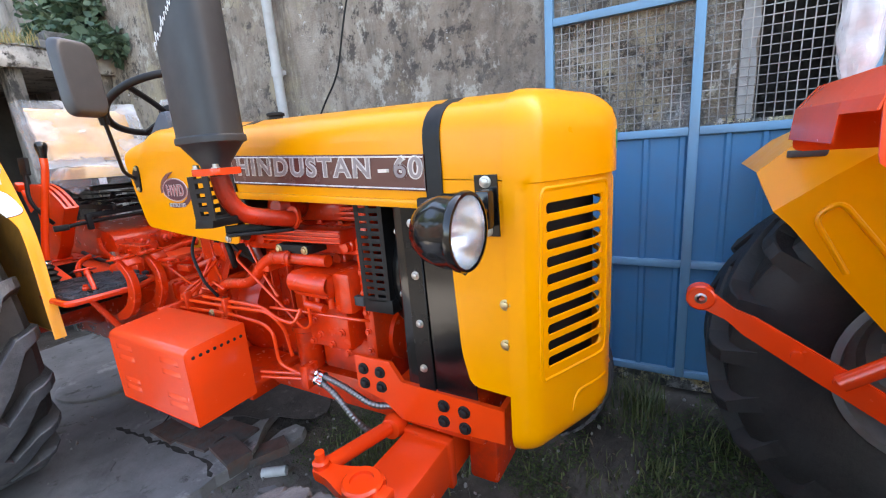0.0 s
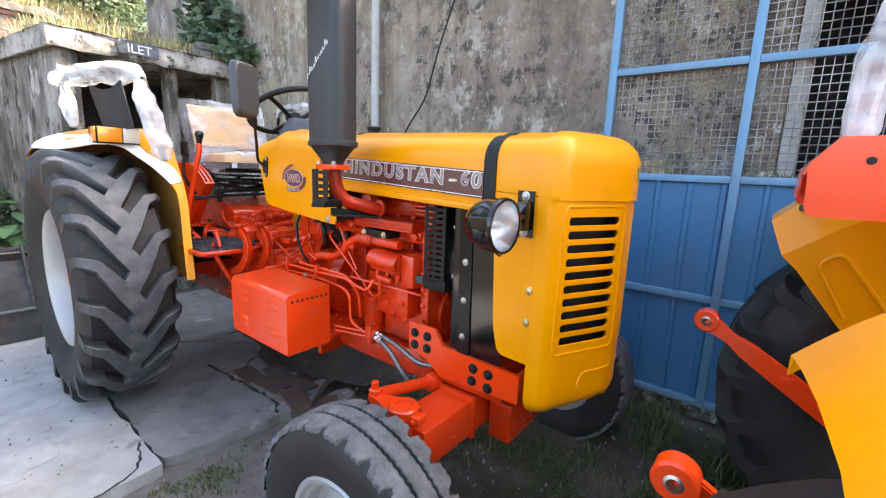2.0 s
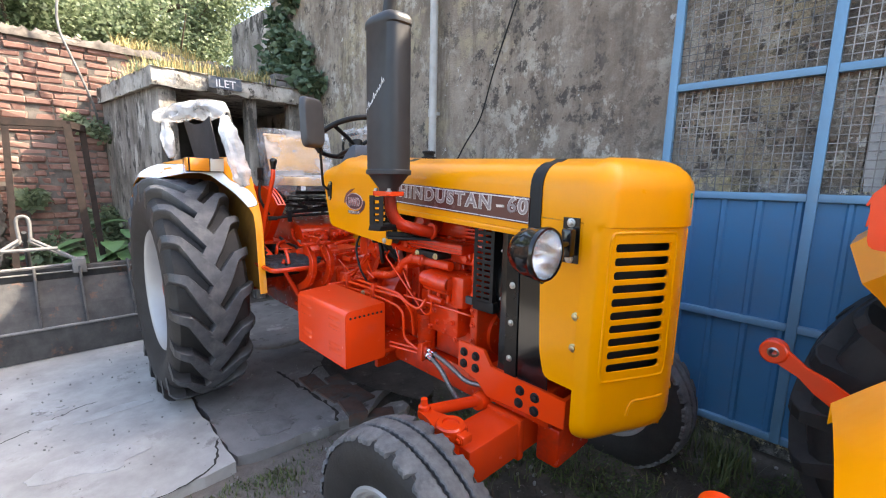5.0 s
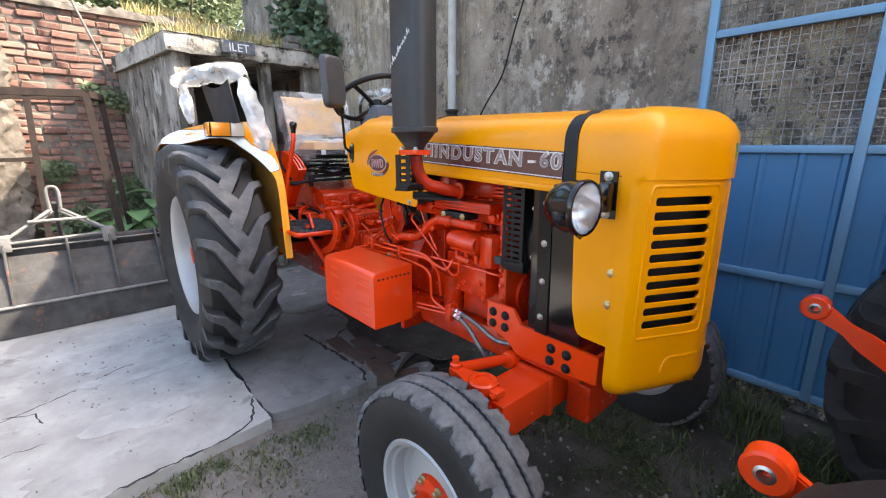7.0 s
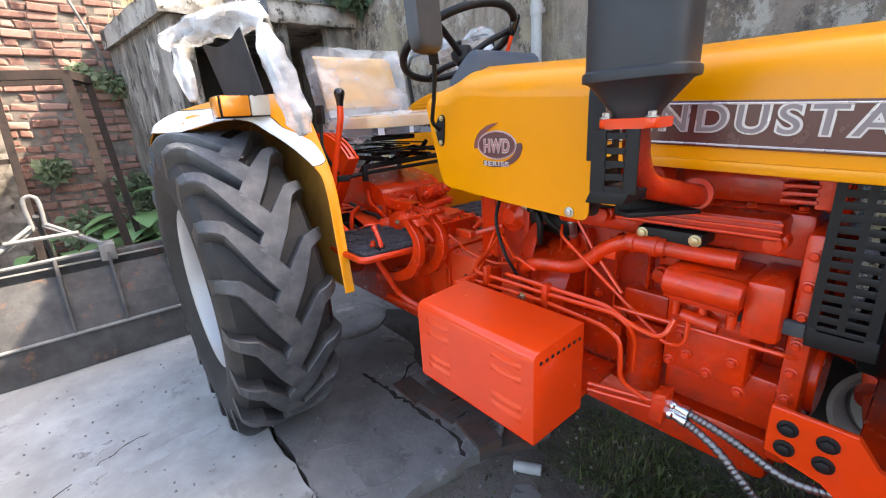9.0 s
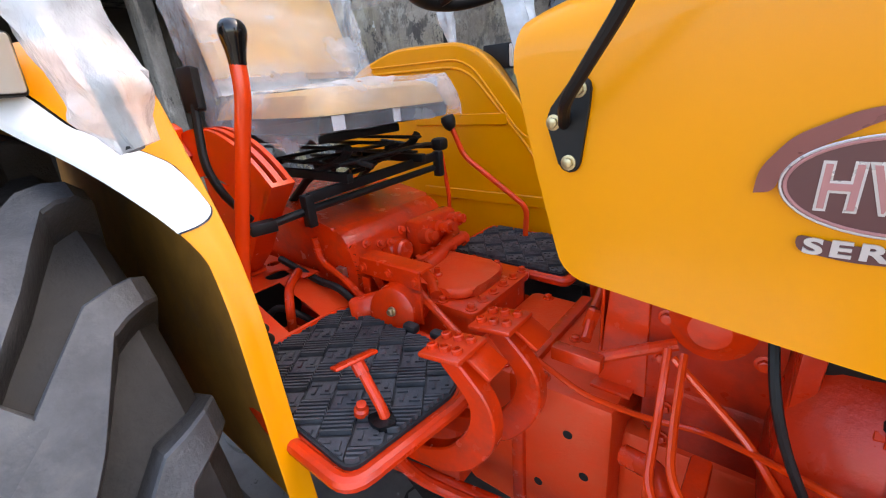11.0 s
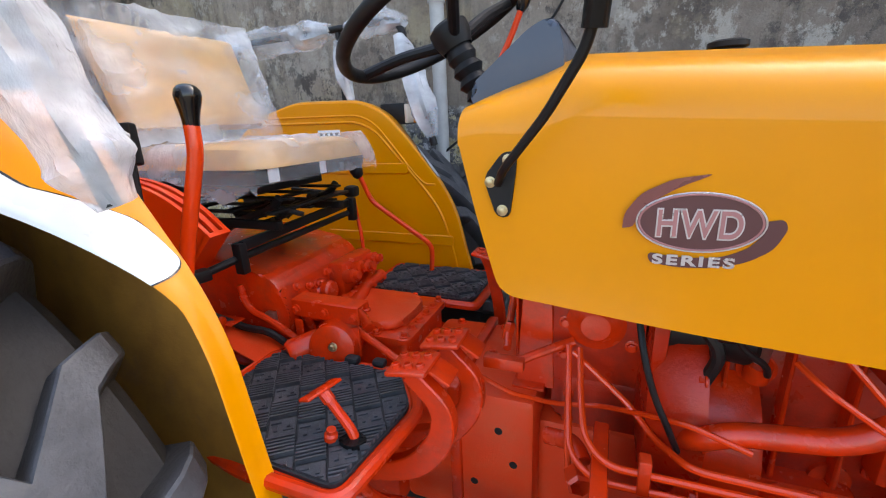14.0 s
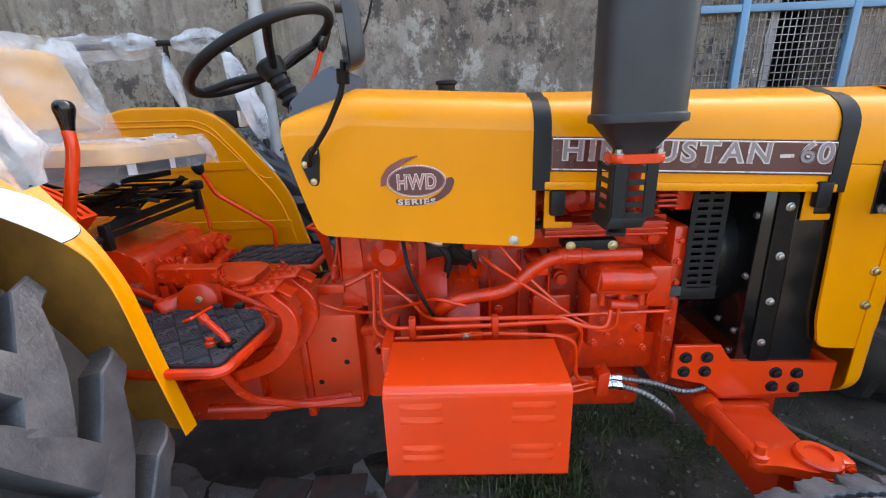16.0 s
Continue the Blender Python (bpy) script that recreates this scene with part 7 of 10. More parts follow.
def back_film(u, v):
    a = (u - 0.5) * 2
    y = 0.265 * max(-1, min(1, a * 1.3))
    wrap = max(0, abs(a) - 0.77) / 0.23
    z = 1.475 + 0.35 * v
    return Vector((-0.315 - 0.10 * v - 0.15 * wrap, y, z))


film_cover("clear plastic film over the tan seat backrest", back_film, 90, 70, 9.0, 0.008)


# ---------------------------------------------------------------- steering and dashboard
SC = Vector((0.400, 0.0, 1.726))
SN = Vector((-0.455, 0, 0.89)).normalized()
su = Vector((0, 1, 0))
sv = SN.cross(su)
p = NB()
sweep(p, [SC + (su * math.cos(a) + sv * math.sin(a)) * 0.242 for a in [2 * math.pi * i / 56 for i in range(56)]], circle(0.0155, 12), closed=True)
wheel = part("steering_wheel", p, BLACK_MATT, tractor, "black three-spoke steering wheel")
for a in (radians(90), radians(210), radians(330)):
    d = su * math.cos(a) + sv * math.sin(a)
    p = NB()
    tube(p, [SC + d * 0.237, SC + d * 0.13 - SN * 0.02, SC + d * 0.03 - SN * 0.055], 0.013, 10, 0.04)
    part("spoke", p, BLACK_MATT, wheel)
p = NB()
lathe(p, [(0.035, -0.08), (0.045, -0.05), (0.045, -0.03), (0.035, -0.022), (0, -0.02)], SC, SN, 24)
part("hub", p, BLACK_MATT, wheel)
p = NB()
lathe(p, [(0.024, -0.34), (0.024, -0.20), (0.034, -0.19), (0.026, -0.175), (0.036, -0.16), (0.027, -0.145), (0.036, -0.13), (0.027, -0.115), (0.034, -0.10), (0.028, -0.07)], SC, SN, 24)
part("column", p, BLACK_MATT, tractor, "black ribbed steering column")
p = NB()
prism(p, rounded([(0.555, 1.44), (0.66, 1.44), (0.69, 1.600), (0.672, 1.668), (0.63, 1.655), (0.512, 1.560)], [0.0, 0.0, 0.03, 0.04, 0.03, 0.02], 4), "y", -0.17, 0.17, 0.012)
part("dashboard", p, SLATE, tractor, "slate grey plastic instrument cowl")
p = NB()
tube(p, [(0.47, 0.16, 1.60), (0.52, 0.17, 1.70), (0.545, 0.17, 1.76)], 0.008, 8)
ht = red("hand_throttle", bm=p, mat=RED_BRIGHT)
p = NB()
lathe(p, [(0.010, 0), (0.016, 0.015), (0.018, 0.07), (0.012, 0.08), (0, 0.082)], (0.54, 0.17, 1.75), (0.4, 0, 1), 16)
part("grip", p, BLACK, ht)
# dark inside of the bonnet behind the dash
p = NB()
box(p, 0.60, 0.63, -0.255, 0.255, 1.26, 1.53, 0.004)
part("firewall", p, BLACK_MATT, tractor, "black steel firewall")
p = NB()
prism(p, rounded([(0.468, 1.52), (0.484, 1.42), (0.500, 1.37), (0.522, 1.335), (0.602, 1.328), (0.602, 1.52)], [0, 0.03, 0.03, 0.02, 0, 0], 4), "y", -0.055, 0.022, 0.003)
ip = part("instrument_box", p, OXIDE, tractor, "dark brown back of the instrument panel")
# yellow edge in shade, with the shade put into its colour
p = NB()
prism(p, rounded([(0.460, 1.52), (0.477, 1.42), (0.494, 1.37), (0.518, 1.330), (0.602, 1.322), (0.602, 1.52)], [0, 0.03, 0.03, 0.02, 0, 0], 4), "y", 0.0225, 0.029)
part("edge_sheet", p, YELLOW_SHADED, ip)
p = NB()
lathe(p, [(0.0, 0), (0.0105, 0.0), (0.0115, 0.002), (0.0115, 0.030), (0.009, 0.032), (0.009, 0.045), (0, 0.045)], (0.514, -0.125, 1.357), (0.73, 0.62, 0.05), 20)
part("flasher_unit", p, CHROME, ip)
p = NB()
box(p, -0.002, 0.034, -0.003, 0.003, 0.0, 0.035, 0.001, Matrix.Translation((0.526, -0.138, 1.312)) @ pose(0, 0, 0, 0, 0, 42))
part("bracket", p, RUSTY, ip)
p = NB()
box(p, -0.003, 0.003, -0.004, 0.004, 0.0, 0.006, 0.001, Matrix.Translation((0.515, -0.056, 1.435)))
part("terminal", p, STEEL, ip)

# cap on the bonnet
p = NB()
lathe(p, [(0.045, -0.02), (0.045, 0.012), (0.030, 0.016), (0.030, 0.030), (0.038, 0.034), (0.038, 0.044), (0.028, 0.048), (0, 0.049)], (0.98, 0.13, hood_top(0.98) - 0.004), (0, 0, 1), 24)
part("fuel_cap", p, BLACK_MATT, bonnet, "black fuel filler cap")

# rear-view mirror on a bent arm
p = NB()
tube(p, [(0.603, -0.300, 1.403), (0.622, -0.345, 1.430), (0.690, -0.385, 1.507), (0.738, -0.415, 1.578), (0.748, -0.424, 1.612), (0.756, -0.442, 1.645)], 0.0070, 10, 0.02)
mir = part("mirror", p, BLACK_MATT, tractor, "black rear-view mirror on a bent arm")
p = NB()
prism(p, rounded([(0.578, 1.412), (0.612, 1.455), (0.634, 1.452), (0.632, 1.420), (0.622, 1.346), (0.600, 1.346)], [0.012, 0.012, 0.012, 0.01, 0.012, 0.012], 4), "y", -0.2945, -0.3005, 0.002, 1)
part("base_plate", p, BLACK_MATT, mir)
for x, z in ((0.590, 1.405), (0.610, 1.358), (0.620, 1.441)):
    p = NB()
    bolt(p, (x, -0.3005, z), (0, -1, 0), 0.0065, 0.007)
    part("bolt", p, BRASS, mir)
p = NB()
mw = Vector((-0.32, 0.947, 0.0)).normalized()
mh = Vector((-0.08, 0.0, 0.997)).normalized()
mn = mw.cross(mh).normalized()
MIRROR_M = Matrix(((mn.x, mw.x, mh.x, 0.766), (mn.y, mw.y, mh.y, -0.483), (mn.z, mw.z, mh.z, 1.744), (0, 0, 0, 1)))
def shell(u, v):
    """A flat-backed shell with a rounded rim."""
    a = 2 * math.pi * u
    sx = math.copysign(abs(math.cos(a)) ** 0.36, math.cos(a)) * 0.070
    sz = math.copysign(abs(math.sin(a)) ** 0.36, math.sin(a)) * 0.124
    k = min(1.0, v / 0.6) * 0.86 if v < 0.6 else 0.86 + 0.14 * math.sin(math.pi / 2 * (v - 0.6) / 0.4)
    d = 0.034 + 0.003 * (1 - k) if v < 0.6 else 0.034 * math.cos(math.pi / 2 * (v - 0.6) / 0.4)
    return MIRROR_M @ Vector((d, sx * k, sz * k))
grid_surface(p, shell, 48, 14, close_u=True)
bmesh.ops.remove_doubles(p, verts=p.verts, dist=0.0005)
part("housing", p, MIRROR_GREY, mir, "grey-black plastic housing")
p = NB()
lathe(p, [(0, 0), (1, 0)], (0, 0, 0), (1, 0, 0), 32)
bmesh.ops.transform(p, matrix=MIRROR_M @ Matrix.Diagonal((1, 0.064, 0.116, 1)), verts=p.verts)
part("glass", p, CHROME, mir, "mirror glass")
p = NB()
lathe(p, [(0.015, -0.015), (0.015, 0.015)], (0.749, -0.425, 1.614), (0.1, -0.2, 1), 14)
part("clamp", p, BLACK_SATIN, mir)


# ---------------------------------------------------------------- engine
p = NB()
box(p, 0.97, 1.70, -0.095, 0.18, 0.60, 1.10, 0.02)
engine = red("engine_block", mat=RED_OILY_SHADED, bm=p)
p = NB()
box(p, 0.99, 1.66, -0.13, 0.15, 0.46, 0.60, 0.03)
red("sump", engine, bm=p)
p = NB()
box(p, 1.02, 1.66, -0.165, 0.16, 1.10, 1.205, 0.012)
red("cylinder_head", engine, bm=p)
p = NB()
box(p, 1.04, 1.62, -0.12, 0.12, 1.205, 1.285, 0.02)
red("rocker_cover", engine, bm=p)
for i in range(7):
    p = NB()
    bolt(p, (1.06 + 0.095 * i, -0.145, 1.206), (0, 0, 1), 0.010, 0.012)
    red("head_nut", engine, bm=p)
# ribs and plugs on the crankcase side
for i in range(4):
    p = NB()
    lathe(p, [(0.034, 0), (0.034, 0.010), (0.026, 0.013), (0, 0.010)], (1.06 + 0.15 * i, -0.095, 1.02 - 0.22 * (i % 2)), (0, -1, 0), 20)
    red("core_plug", engine, bm=p)
for x, z in ((1.02, 1.14), (1.14, 0.86), (1.27, 0.83), (1.33, 1.04), (1.12, 0.70), (1.30, 0.68), (1.56, 0.68), (1.63, 0.84), (1.66, 0.70), (1.06, 0.64)):
    p = NB()
    bolt(p, (x, -0.097, z), (0, -1, 0), 0.011, 0.014)
    red("bolt", engine, bm=p)
p = NB()
box(p, 1.40, 1.66, -0.18, -0.09, 0.66, 0.80, 0.012)
red("side_cover", engine, bm=p)
p = NB()
box(p, 1.25, 1.38, -0.15, -0.09, 0.84, 0.93, 0.010)
red("tappet_cover", engine, bm=p)
# flywheel hump
p = NB()
lathe(p, [(0.0, 0), (0.23, 0), (0.235, 0.02), (0.235, 0.10), (0.22, 0.13), (0.0, 0.13)], (0.94, 0.02, 0.80), (1, 0, 0), 40)
red("flywheel_housing", engine, bm=p)
p = NB()
box(p, 0.70, 1.20, -0.27, 0.27, 1.26, 1.52, 0.02)
part("fuel_tank", p, OXIDE, tractor, "dark brown fuel tank under the bonnet")
p = NB()
prism(p, rounded([(-0.09, 0.50), (0.12, 0.50), (0.12, 0.92), (0.09, 0.99), (-0.05, 0.99), (-0.09, 0.92)], 0.04, 5), "x", 0.70, 0.965, 0.015)
bell = red("bell_housing", mat=RED_OILY_SHADED, bm=p)
p = NB()
lathe(p, [(0.09, -0.06), (0.19, -0.045), (0.232, 0.0), (0.24, 0.05)], (0.915, 0.0, 0.90), (1, 0, 0), 44)
red("flywheel_dome", bell, RED_OILY_SHADED, p)
for k in range(13):
    a = radians(-60 + 25 * k)
    p = NB()
    bolt(p, (0.962, 0.01 - 0.262 * math.cos(a), 0.86 + 0.262 * math.sin(a)), (-1, 0, 0), 0.010, 0.014)
    red("bolt", bell, bm=p)
for x, y, z in [(0.72 + 0.055 * k, -0.091, 0.545) for k in range(4)] + [(0.715, -0.091, 0.60 + 0.07 * k) for k in range(5)]:
    p = NB()
    bolt(p, (x, y, z), (0, -1, 0), 0.009, 0.012)
    red("bolt", bell, bm=p)
# cast ribs, a bolted inspection cover and bosses on the crankcase
for x in (1.00, 1.10, 1.20, 1.30):
    p = NB()
    prism(p, [(x, 0.62), (x + 0.014, 0.62), (x + 0.010, 1.08), (x + 0.004, 1.08)], "y", -0.130, -0.090, 0.003, 1)
    red("cast_rib", engine, bm=p)
p = NB()
prism(p, rounded([(1.045, 0.66), (1.245, 0.66), (1.245, 0.80), (1.045, 0.80)], 0.02, 4), "y", -0.140, -0.090, 0.004)
ins_cover = red("inspection_cover", engine, bm=p)
for x, z in [(1.06 + 0.057 * k, 0.672) for k in range(4)] + [(1.06 + 0.057 * k, 0.788) for k in range(4)] + [(1.055, 0.73), (1.235, 0.73)]:
    p = NB()
    bolt(p, (x, -0.140, z), (0, -1, 0), 0.007, 0.009)
    red("bolt", ins_cover, bm=p)
p = NB()
box(p, 1.655, 1.70, -0.225, 0.19, 0.62, 1.18, 0.012)
timing = red("timing_cover", engine, bm=p)
for k in range(8):
    p = NB()
    bolt(p, (1.675, -0.226, 0.66 + 0.068 * k), (0, -1, 0), 0.009, 0.012)
    red("bolt", timing, bm=p)
for k, (x, z) in enumerate(((1.08, 1.155), (1.20, 1.155), (1.50, 1.075), (1.60, 1.145), (1.345, 0.985), (1.03, 0.90))):
    p = NB()
    lathe(p, [(0.026, -0.01), (0.024, 0.03), (0.018, 0.034), (0.018, 0.05), (0, 0.052)], (x, -0.100 if z < 1.1 else -0.165, z), (0, -1, 0.1 * (k % 3 - 1)), 18)
    red("boss", engine, bm=p)
p = NB()
box(p, 1.225, 1.275, -0.262, -0.09, 1.045, 1.085, 0.006)
red("pipe_bracket", engine, bm=p)
p = NB()
tube(p, [(1.075, -0.22, 1.105), (1.10, -0.262, 1.088), (1.365, -0.275, 0.905), (1.435, -0.285, 0.862), (1.480, -0.29, 0.880), (1.482, -0.29, 0.945)], 0.0052, 8, 0.03)
red("injector_line", engine, RED_BRIGHT, p)
# black starter-like unit and wiring below the rear bonnet
p = NB()
lathe(p, [(0, 0), (0.05, 0), (0.055, 0.01), (0.055, 0.16), (0.04, 0.18), (0, 0.18)], (0.88, -0.10, 1.10), (1, 0, -0.1), 24)
st = part("solenoid", p, BLACK_MATT, tractor, "black electric unit")
p = NB()
tube(p, [(0.90, -0.17, 1.17), (0.98, -0.20, 1.10), (0.96, -0.18, 1.02)], 0.012, 10, 0.05)
part("wiring", p, BLACK_MATT, st)
p = NB()
tube(p, [(0.830, -0.22, 1.20), (0.848, -0.28, 1.105), (0.870, -0.28, 1.034), (0.895, -0.28, 0.979), (0.92, -0.25, 0.91)], 0.0058, 8, 0.05)
part("wiring", p, BLACK_MATT, st)
p = NB()
tube(p, [(0.86, -0.20, 1.20), (0.94, -0.22, 1.14), (1.0, -0.21, 1.16)], 0.014, 10, 0.05)
part("wiring", p, STEEL, st)
p = NB()
lathe(p, [(0.014, 0), (0.014, 0.05), (0.010, 0.055), (0.010, 0.09), (0, 0.092)], (1.055, -0.125, 1.05), (0, -0.3, 1), 16)
part("sender", p, STEEL, engine)
p = NB()
lathe(p, [(0.022, 0), (0.022, 0.04), (0, 0.042)], (1.055, -0.12, 1.01), (0, -0.3, 1), 16)
red("sender_base", engine, bm=p)

p = NB()
prism(p, rounded([(0.675, 0.80), (0.865, 0.80), (0.865, 1.13), (0.80, 1.25), (0.675, 1.25)], 0.03, 4), "y", -0.085, 0.12, 0.012)
sbox = red("steering_box", mat=RED_OILY_SHADED, bm=p)
for x, z in ((0.70, 1.06), (0.70, 1.13), (0.84, 1.02), (0.84, 1.10), (0.77, 1.17), (0.70, 0.98)):
    p = NB()
    bolt(p, (x, -0.085, z), (0, -1, 0), 0.010, 0.013)
    red("bolt", sbox, bm=p)
p = NB()
lathe(p, [(0.062, 0), (0.062, 0.012), (0.045, 0.02), (0.030, 0.034), (0, 0.036)], (0.765, -0.084, 1.07), (0, -1, 0), 26)
red("side_cover", sbox, bm=p)
p = NB()
prism(p, [(0.872, 0.96), (0.895, 0.96), (0.90, 1.12), (0.872, 1.16)], "y", -0.16, 0.13, 0.004)
red("web", sbox, RED_OILY_SHADED, p)
# wiring loom and clips along the bonnet's lower edge
for pts, r in (([(0.74, -0.18, 1.18), (0.85, -0.215, 1.185), (0.98, -0.220, 1.150), (1.12, -0.215, 1.175), (1.26, -0.20, 1.19)], 0.012), ([(0.80, -0.17, 1.18), (0.93, -0.21, 1.165), (1.04, -0.225, 1.17), (1.15, -0.22, 1.19)], 0.011),
               ([(0.98, -0.20, 1.15), (1.01, -0.195, 1.10), (1.05, -0.18, 1.07), (1.06, -0.16, 1.04)], 0.006)):
    p = NB()
    tube(p, pts, r, 9, 0.05, 5)
    part("wiring", p, BLACK_MATT, st)
for x, y, z in ((0.84, -0.222, 1.180), (0.97, -0.232, 1.152), (1.13, -0.225, 1.175)):
    p = NB()
    box(p, x - 0.014, x + 0.014, y - 0.014, y + 0.010, z - 0.016, z + 0.012, 0.004)
    part("connector", p, BLACK_SATIN, st)

# exhaust manifold and intake above it
p = NB()
box(p, 1.26, 1.62, -0.245, -0.160, 1.155, 1.205, 0.012)
man = red("manifold", engine, RED_OILY_SHADED, p)
for z in (1.165, 1.18, 1.195):
    p = NB()
    box(p, 1.26, 1.62, -0.250, -0.245, z - 0.003, z + 0.003, 0.001)
    red("rib", man, bm=p)
p = NB()
tube(p, [(1.406, -0.465, 1.405), (1.406, -0.455, 1.335), (1.416, -0.425, 1.285), (1.442, -0.36, 1.265), (1.462, -0.300, 1.250), (1.464, -0.275, 1.245)], 0.026, 18, 0.07, 7)
elbow = red("exhaust_elbow", engine, RED_OILY_SHADED, p)
p = NB()
lathe(p, [(0.024, -0.006), (0.036, -0.005), (0.036, 0.005), (0.024, 0.006)], (1.463, -0.280, 1.250), (0.1, 1, -0.2), 20)
red("flange", elbow, bm=p)
p = NB()
box(p, -0.028, 0.012, -0.10, 0.09, -0.005, 0.005, 0.002, Matrix.Translation((1.435, -0.375, 1.222)) @ pose(0, 0, 0, -4, 0, -24))
box(p, -0.033, -0.028, -0.10, 0.10, -0.005, 0.025, 0.001, Matrix.Translation((1.435, -0.375, 1.222)) @ pose(0, 0, 0, -4, 0, -24))
part("heat_tray", p, BLACK_MATT, elbow, "black folded heat tray")
p = NB()
lathe(p, [(0.05, 0), (0.055, 0.05), (0.045, 0.11), (0.02, 0.13), (0, 0.13)], (1.32, -0.13, 1.27), (0.3, -1, 0.1), 24)
red("intake_elbow", engine, RED_OILY_SHADED, p)
p = NB()
prism(p, [(1.655, 1.225), (1.70, 1.225), (1.71, 1.33), (1.655, 1.33)], "y", -0.21, -0.15, 0.004)
alt = red("alternator_bracket", engine, bm=p)
for i in range(6):
    p = NB()
    box(p, 1.60, 1.66, -0.215, -0.16, 1.235 + 0.016 * i, 1.243 + 0.016 * i, 0.002)
    red("cooling_fin", alt, bm=p)

# black strap with two bolts on the engine's side
p = NB()
box(p, 1.325, 1.475, -0.252, -0.160, 1.118, 1.150, 0.002)
strap = part("lifting_strap", p, BLACK_MATT, engine)
for x in (1.338, 1.462):
    p = NB()
    bolt(p, (x, -0.252, 1.134), (0, -1, 0), 0.010, 0.010)
    part("bolt", p, BRASS, strap)

# big red coolant pipe with its rubber joint clips
p = NB()
tube(p, [(0.93, -0.20, 0.90), (0.95, -0.25, 0.945), (1.00, -0.255, 0.975), (1.155, -0.25, 0.992), (1.24, -0.25, 1.075), (1.30, -0.25, 1.103), (1.55, -0.24, 1.10)], 0.021, 14, 0.05, 6)
cp = red("coolant_pipe", engine, bm=p)
for x in (1.318, 1.375):
    p = NB()
    lathe(p, [(0.024, -0.008), (0.028, -0.006), (0.028, 0.006), (0.024, 0.008)], (x, -0.249, 1.103), (1, 0, 0), 18)
    red("hose_clip", cp, bm=p)
p = NB()
lathe(p, [(0.025, -0.05), (0.025, 0.05)], (1.35, -0.249, 1.103), (1, 0, 0), 18)
red("hose", cp, bm=p)

# injection pump
p = NB()
prism(p, rounded([(1.41, 0.985), (1.575, 0.98), (1.58, 1.06), (1.42, 1.075)], 0.015, 3), "y", -0.285, -0.09, 0.010)
pump = red("injection_pump", engine, bm=p)
p = NB()
lathe(p, [(0.036, 0), (0.036, 0.15), (0.03, 0.16)], (1.42, -0.275, 1.035), (1, 0, -0.03), 20)
red("pump_barrel", pump, bm=p)
p = NB()
box(p, 1.575, 1.65, -0.265, -0.09, 0.93, 1.07, 0.015)
red("pump_drive", pump, bm=p)
p = NB()
box(p, 1.41, 1.60, -0.24, -0.09, 0.78, 0.975, 0.014)
red("pump_base", pump, bm=p)
for x in (1.44, 1.50, 1.56):
    p = NB()
    tube(p, [(x, -0.26, 0.985), (x, -0.262, 0.945)], 0.011, 12)
    red("union_nut", pump, bm=p)
p = NB()
tube(p, [(1.46, -0.275, 0.952), (1.54, -0.275, 0.945)], 0.016, 12)
red("banjo", pump, bm=p)
for x, z in ((1.43, 0.80), (1.47, 0.83), (1.52, 0.80), (1.57, 0.85), (1.45, 0.88), (1.59, 0.78)):
    p = NB()
    bolt(p, (x, -0.241, z), (0, -1, 0), 0.010, 0.014)
    red("bolt", pump, bm=p)
# oil filter below
p = NB()
lathe(p, [(0, -0.12), (0.045, -0.12), (0.048, -0.10), (0.048, 0.03), (0.055, 0.035), (0.055, 0.055), (0, 0.06)], (1.345, -0.19, 0.78), (0, 0, 1), 28)
red("oil_filter", engine, bm=p)

# thin fuel and hydraulic lines
lines = [
    [(0.722, -0.125, 1.010), (0.842, -0.165, 0.928), (0.884, -0.215, 0.900), (0.93, -0.325, 0.940), (1.30, -0.33, 0.942), (1.36, -0.33, 0.91), (1.44, -0.325, 0.895), (1.455, -0.30, 0.945)],
    [(0.736, -0.115, 1.015), (0.747, -0.205, 0.955), (0.761, -0.290, 0.928), (0.80, -0.335, 0.918), (1.10, -0.335, 0.922), (1.32, -0.335, 0.930), (1.36, -0.33, 0.905), (1.37, -0.31, 0.86), (1.36, -0.29, 0.75)],
    [(0.713, -0.125, 1.025), (0.724, -0.205, 0.925), (0.735, -0.290, 0.887), (0.78, -0.34, 0.885), (1.10, -0.34, 0.897), (1.30, -0.34, 0.885), (1.345, -0.34, 0.86), (1.35, -0.34, 0.74), (1.43, -0.30, 0.685)],
    [(0.722, -0.20, 0.93), (0.728, -0.25, 0.86), (0.735, -0.27, 0.80)],
    [(0.476, -0.172, 0.960), (0.594, -0.168, 0.905), (0.692, -0.125, 0.868), (0.784, -0.125, 0.885), (0.85, -0.18, 0.925), (0.93, -0.27, 0.985), (1.02, -0.28, 0.96)],
    [(1.30, -0.30, 0.93), (1.45, -0.27, 0.92), (1.66, -0.255, 0.915), (1.68, -0.22, 0.90)],
    [(1.13, -0.22, 1.13), (1.20, -0.24, 1.05), (1.30, -0.26, 0.955)],
    [(1.27, -0.36, 0.705), (1.44, -0.30, 0.700)],
    [(1.27, -0.36, 0.685), (1.44, -0.30, 0.680)],
]
for i, pts in enumerate(lines):
    p = NB()
    tube(p, pts, 0.0065 if i < 4 else 0.0055, 8, 0.03)
    red("fuel_line", engine, RED_BRIGHT, p)
for x in (1.105, 0.86):
    p = NB()
    box(p, x - 0.010, x + 0.010, -0.350, -0.322, 0.885, 0.955, 0.004)
    red("line_clip", engine, bm=p)
p = NB()
tube(p, [(0.68, -0.20, 0.84), (0.74, -0.22, 0.855), (0.76, -0.26, 0.845)], 0.018, 12, 0.03)
red("elbow", engine, bm=p)
p = NB()
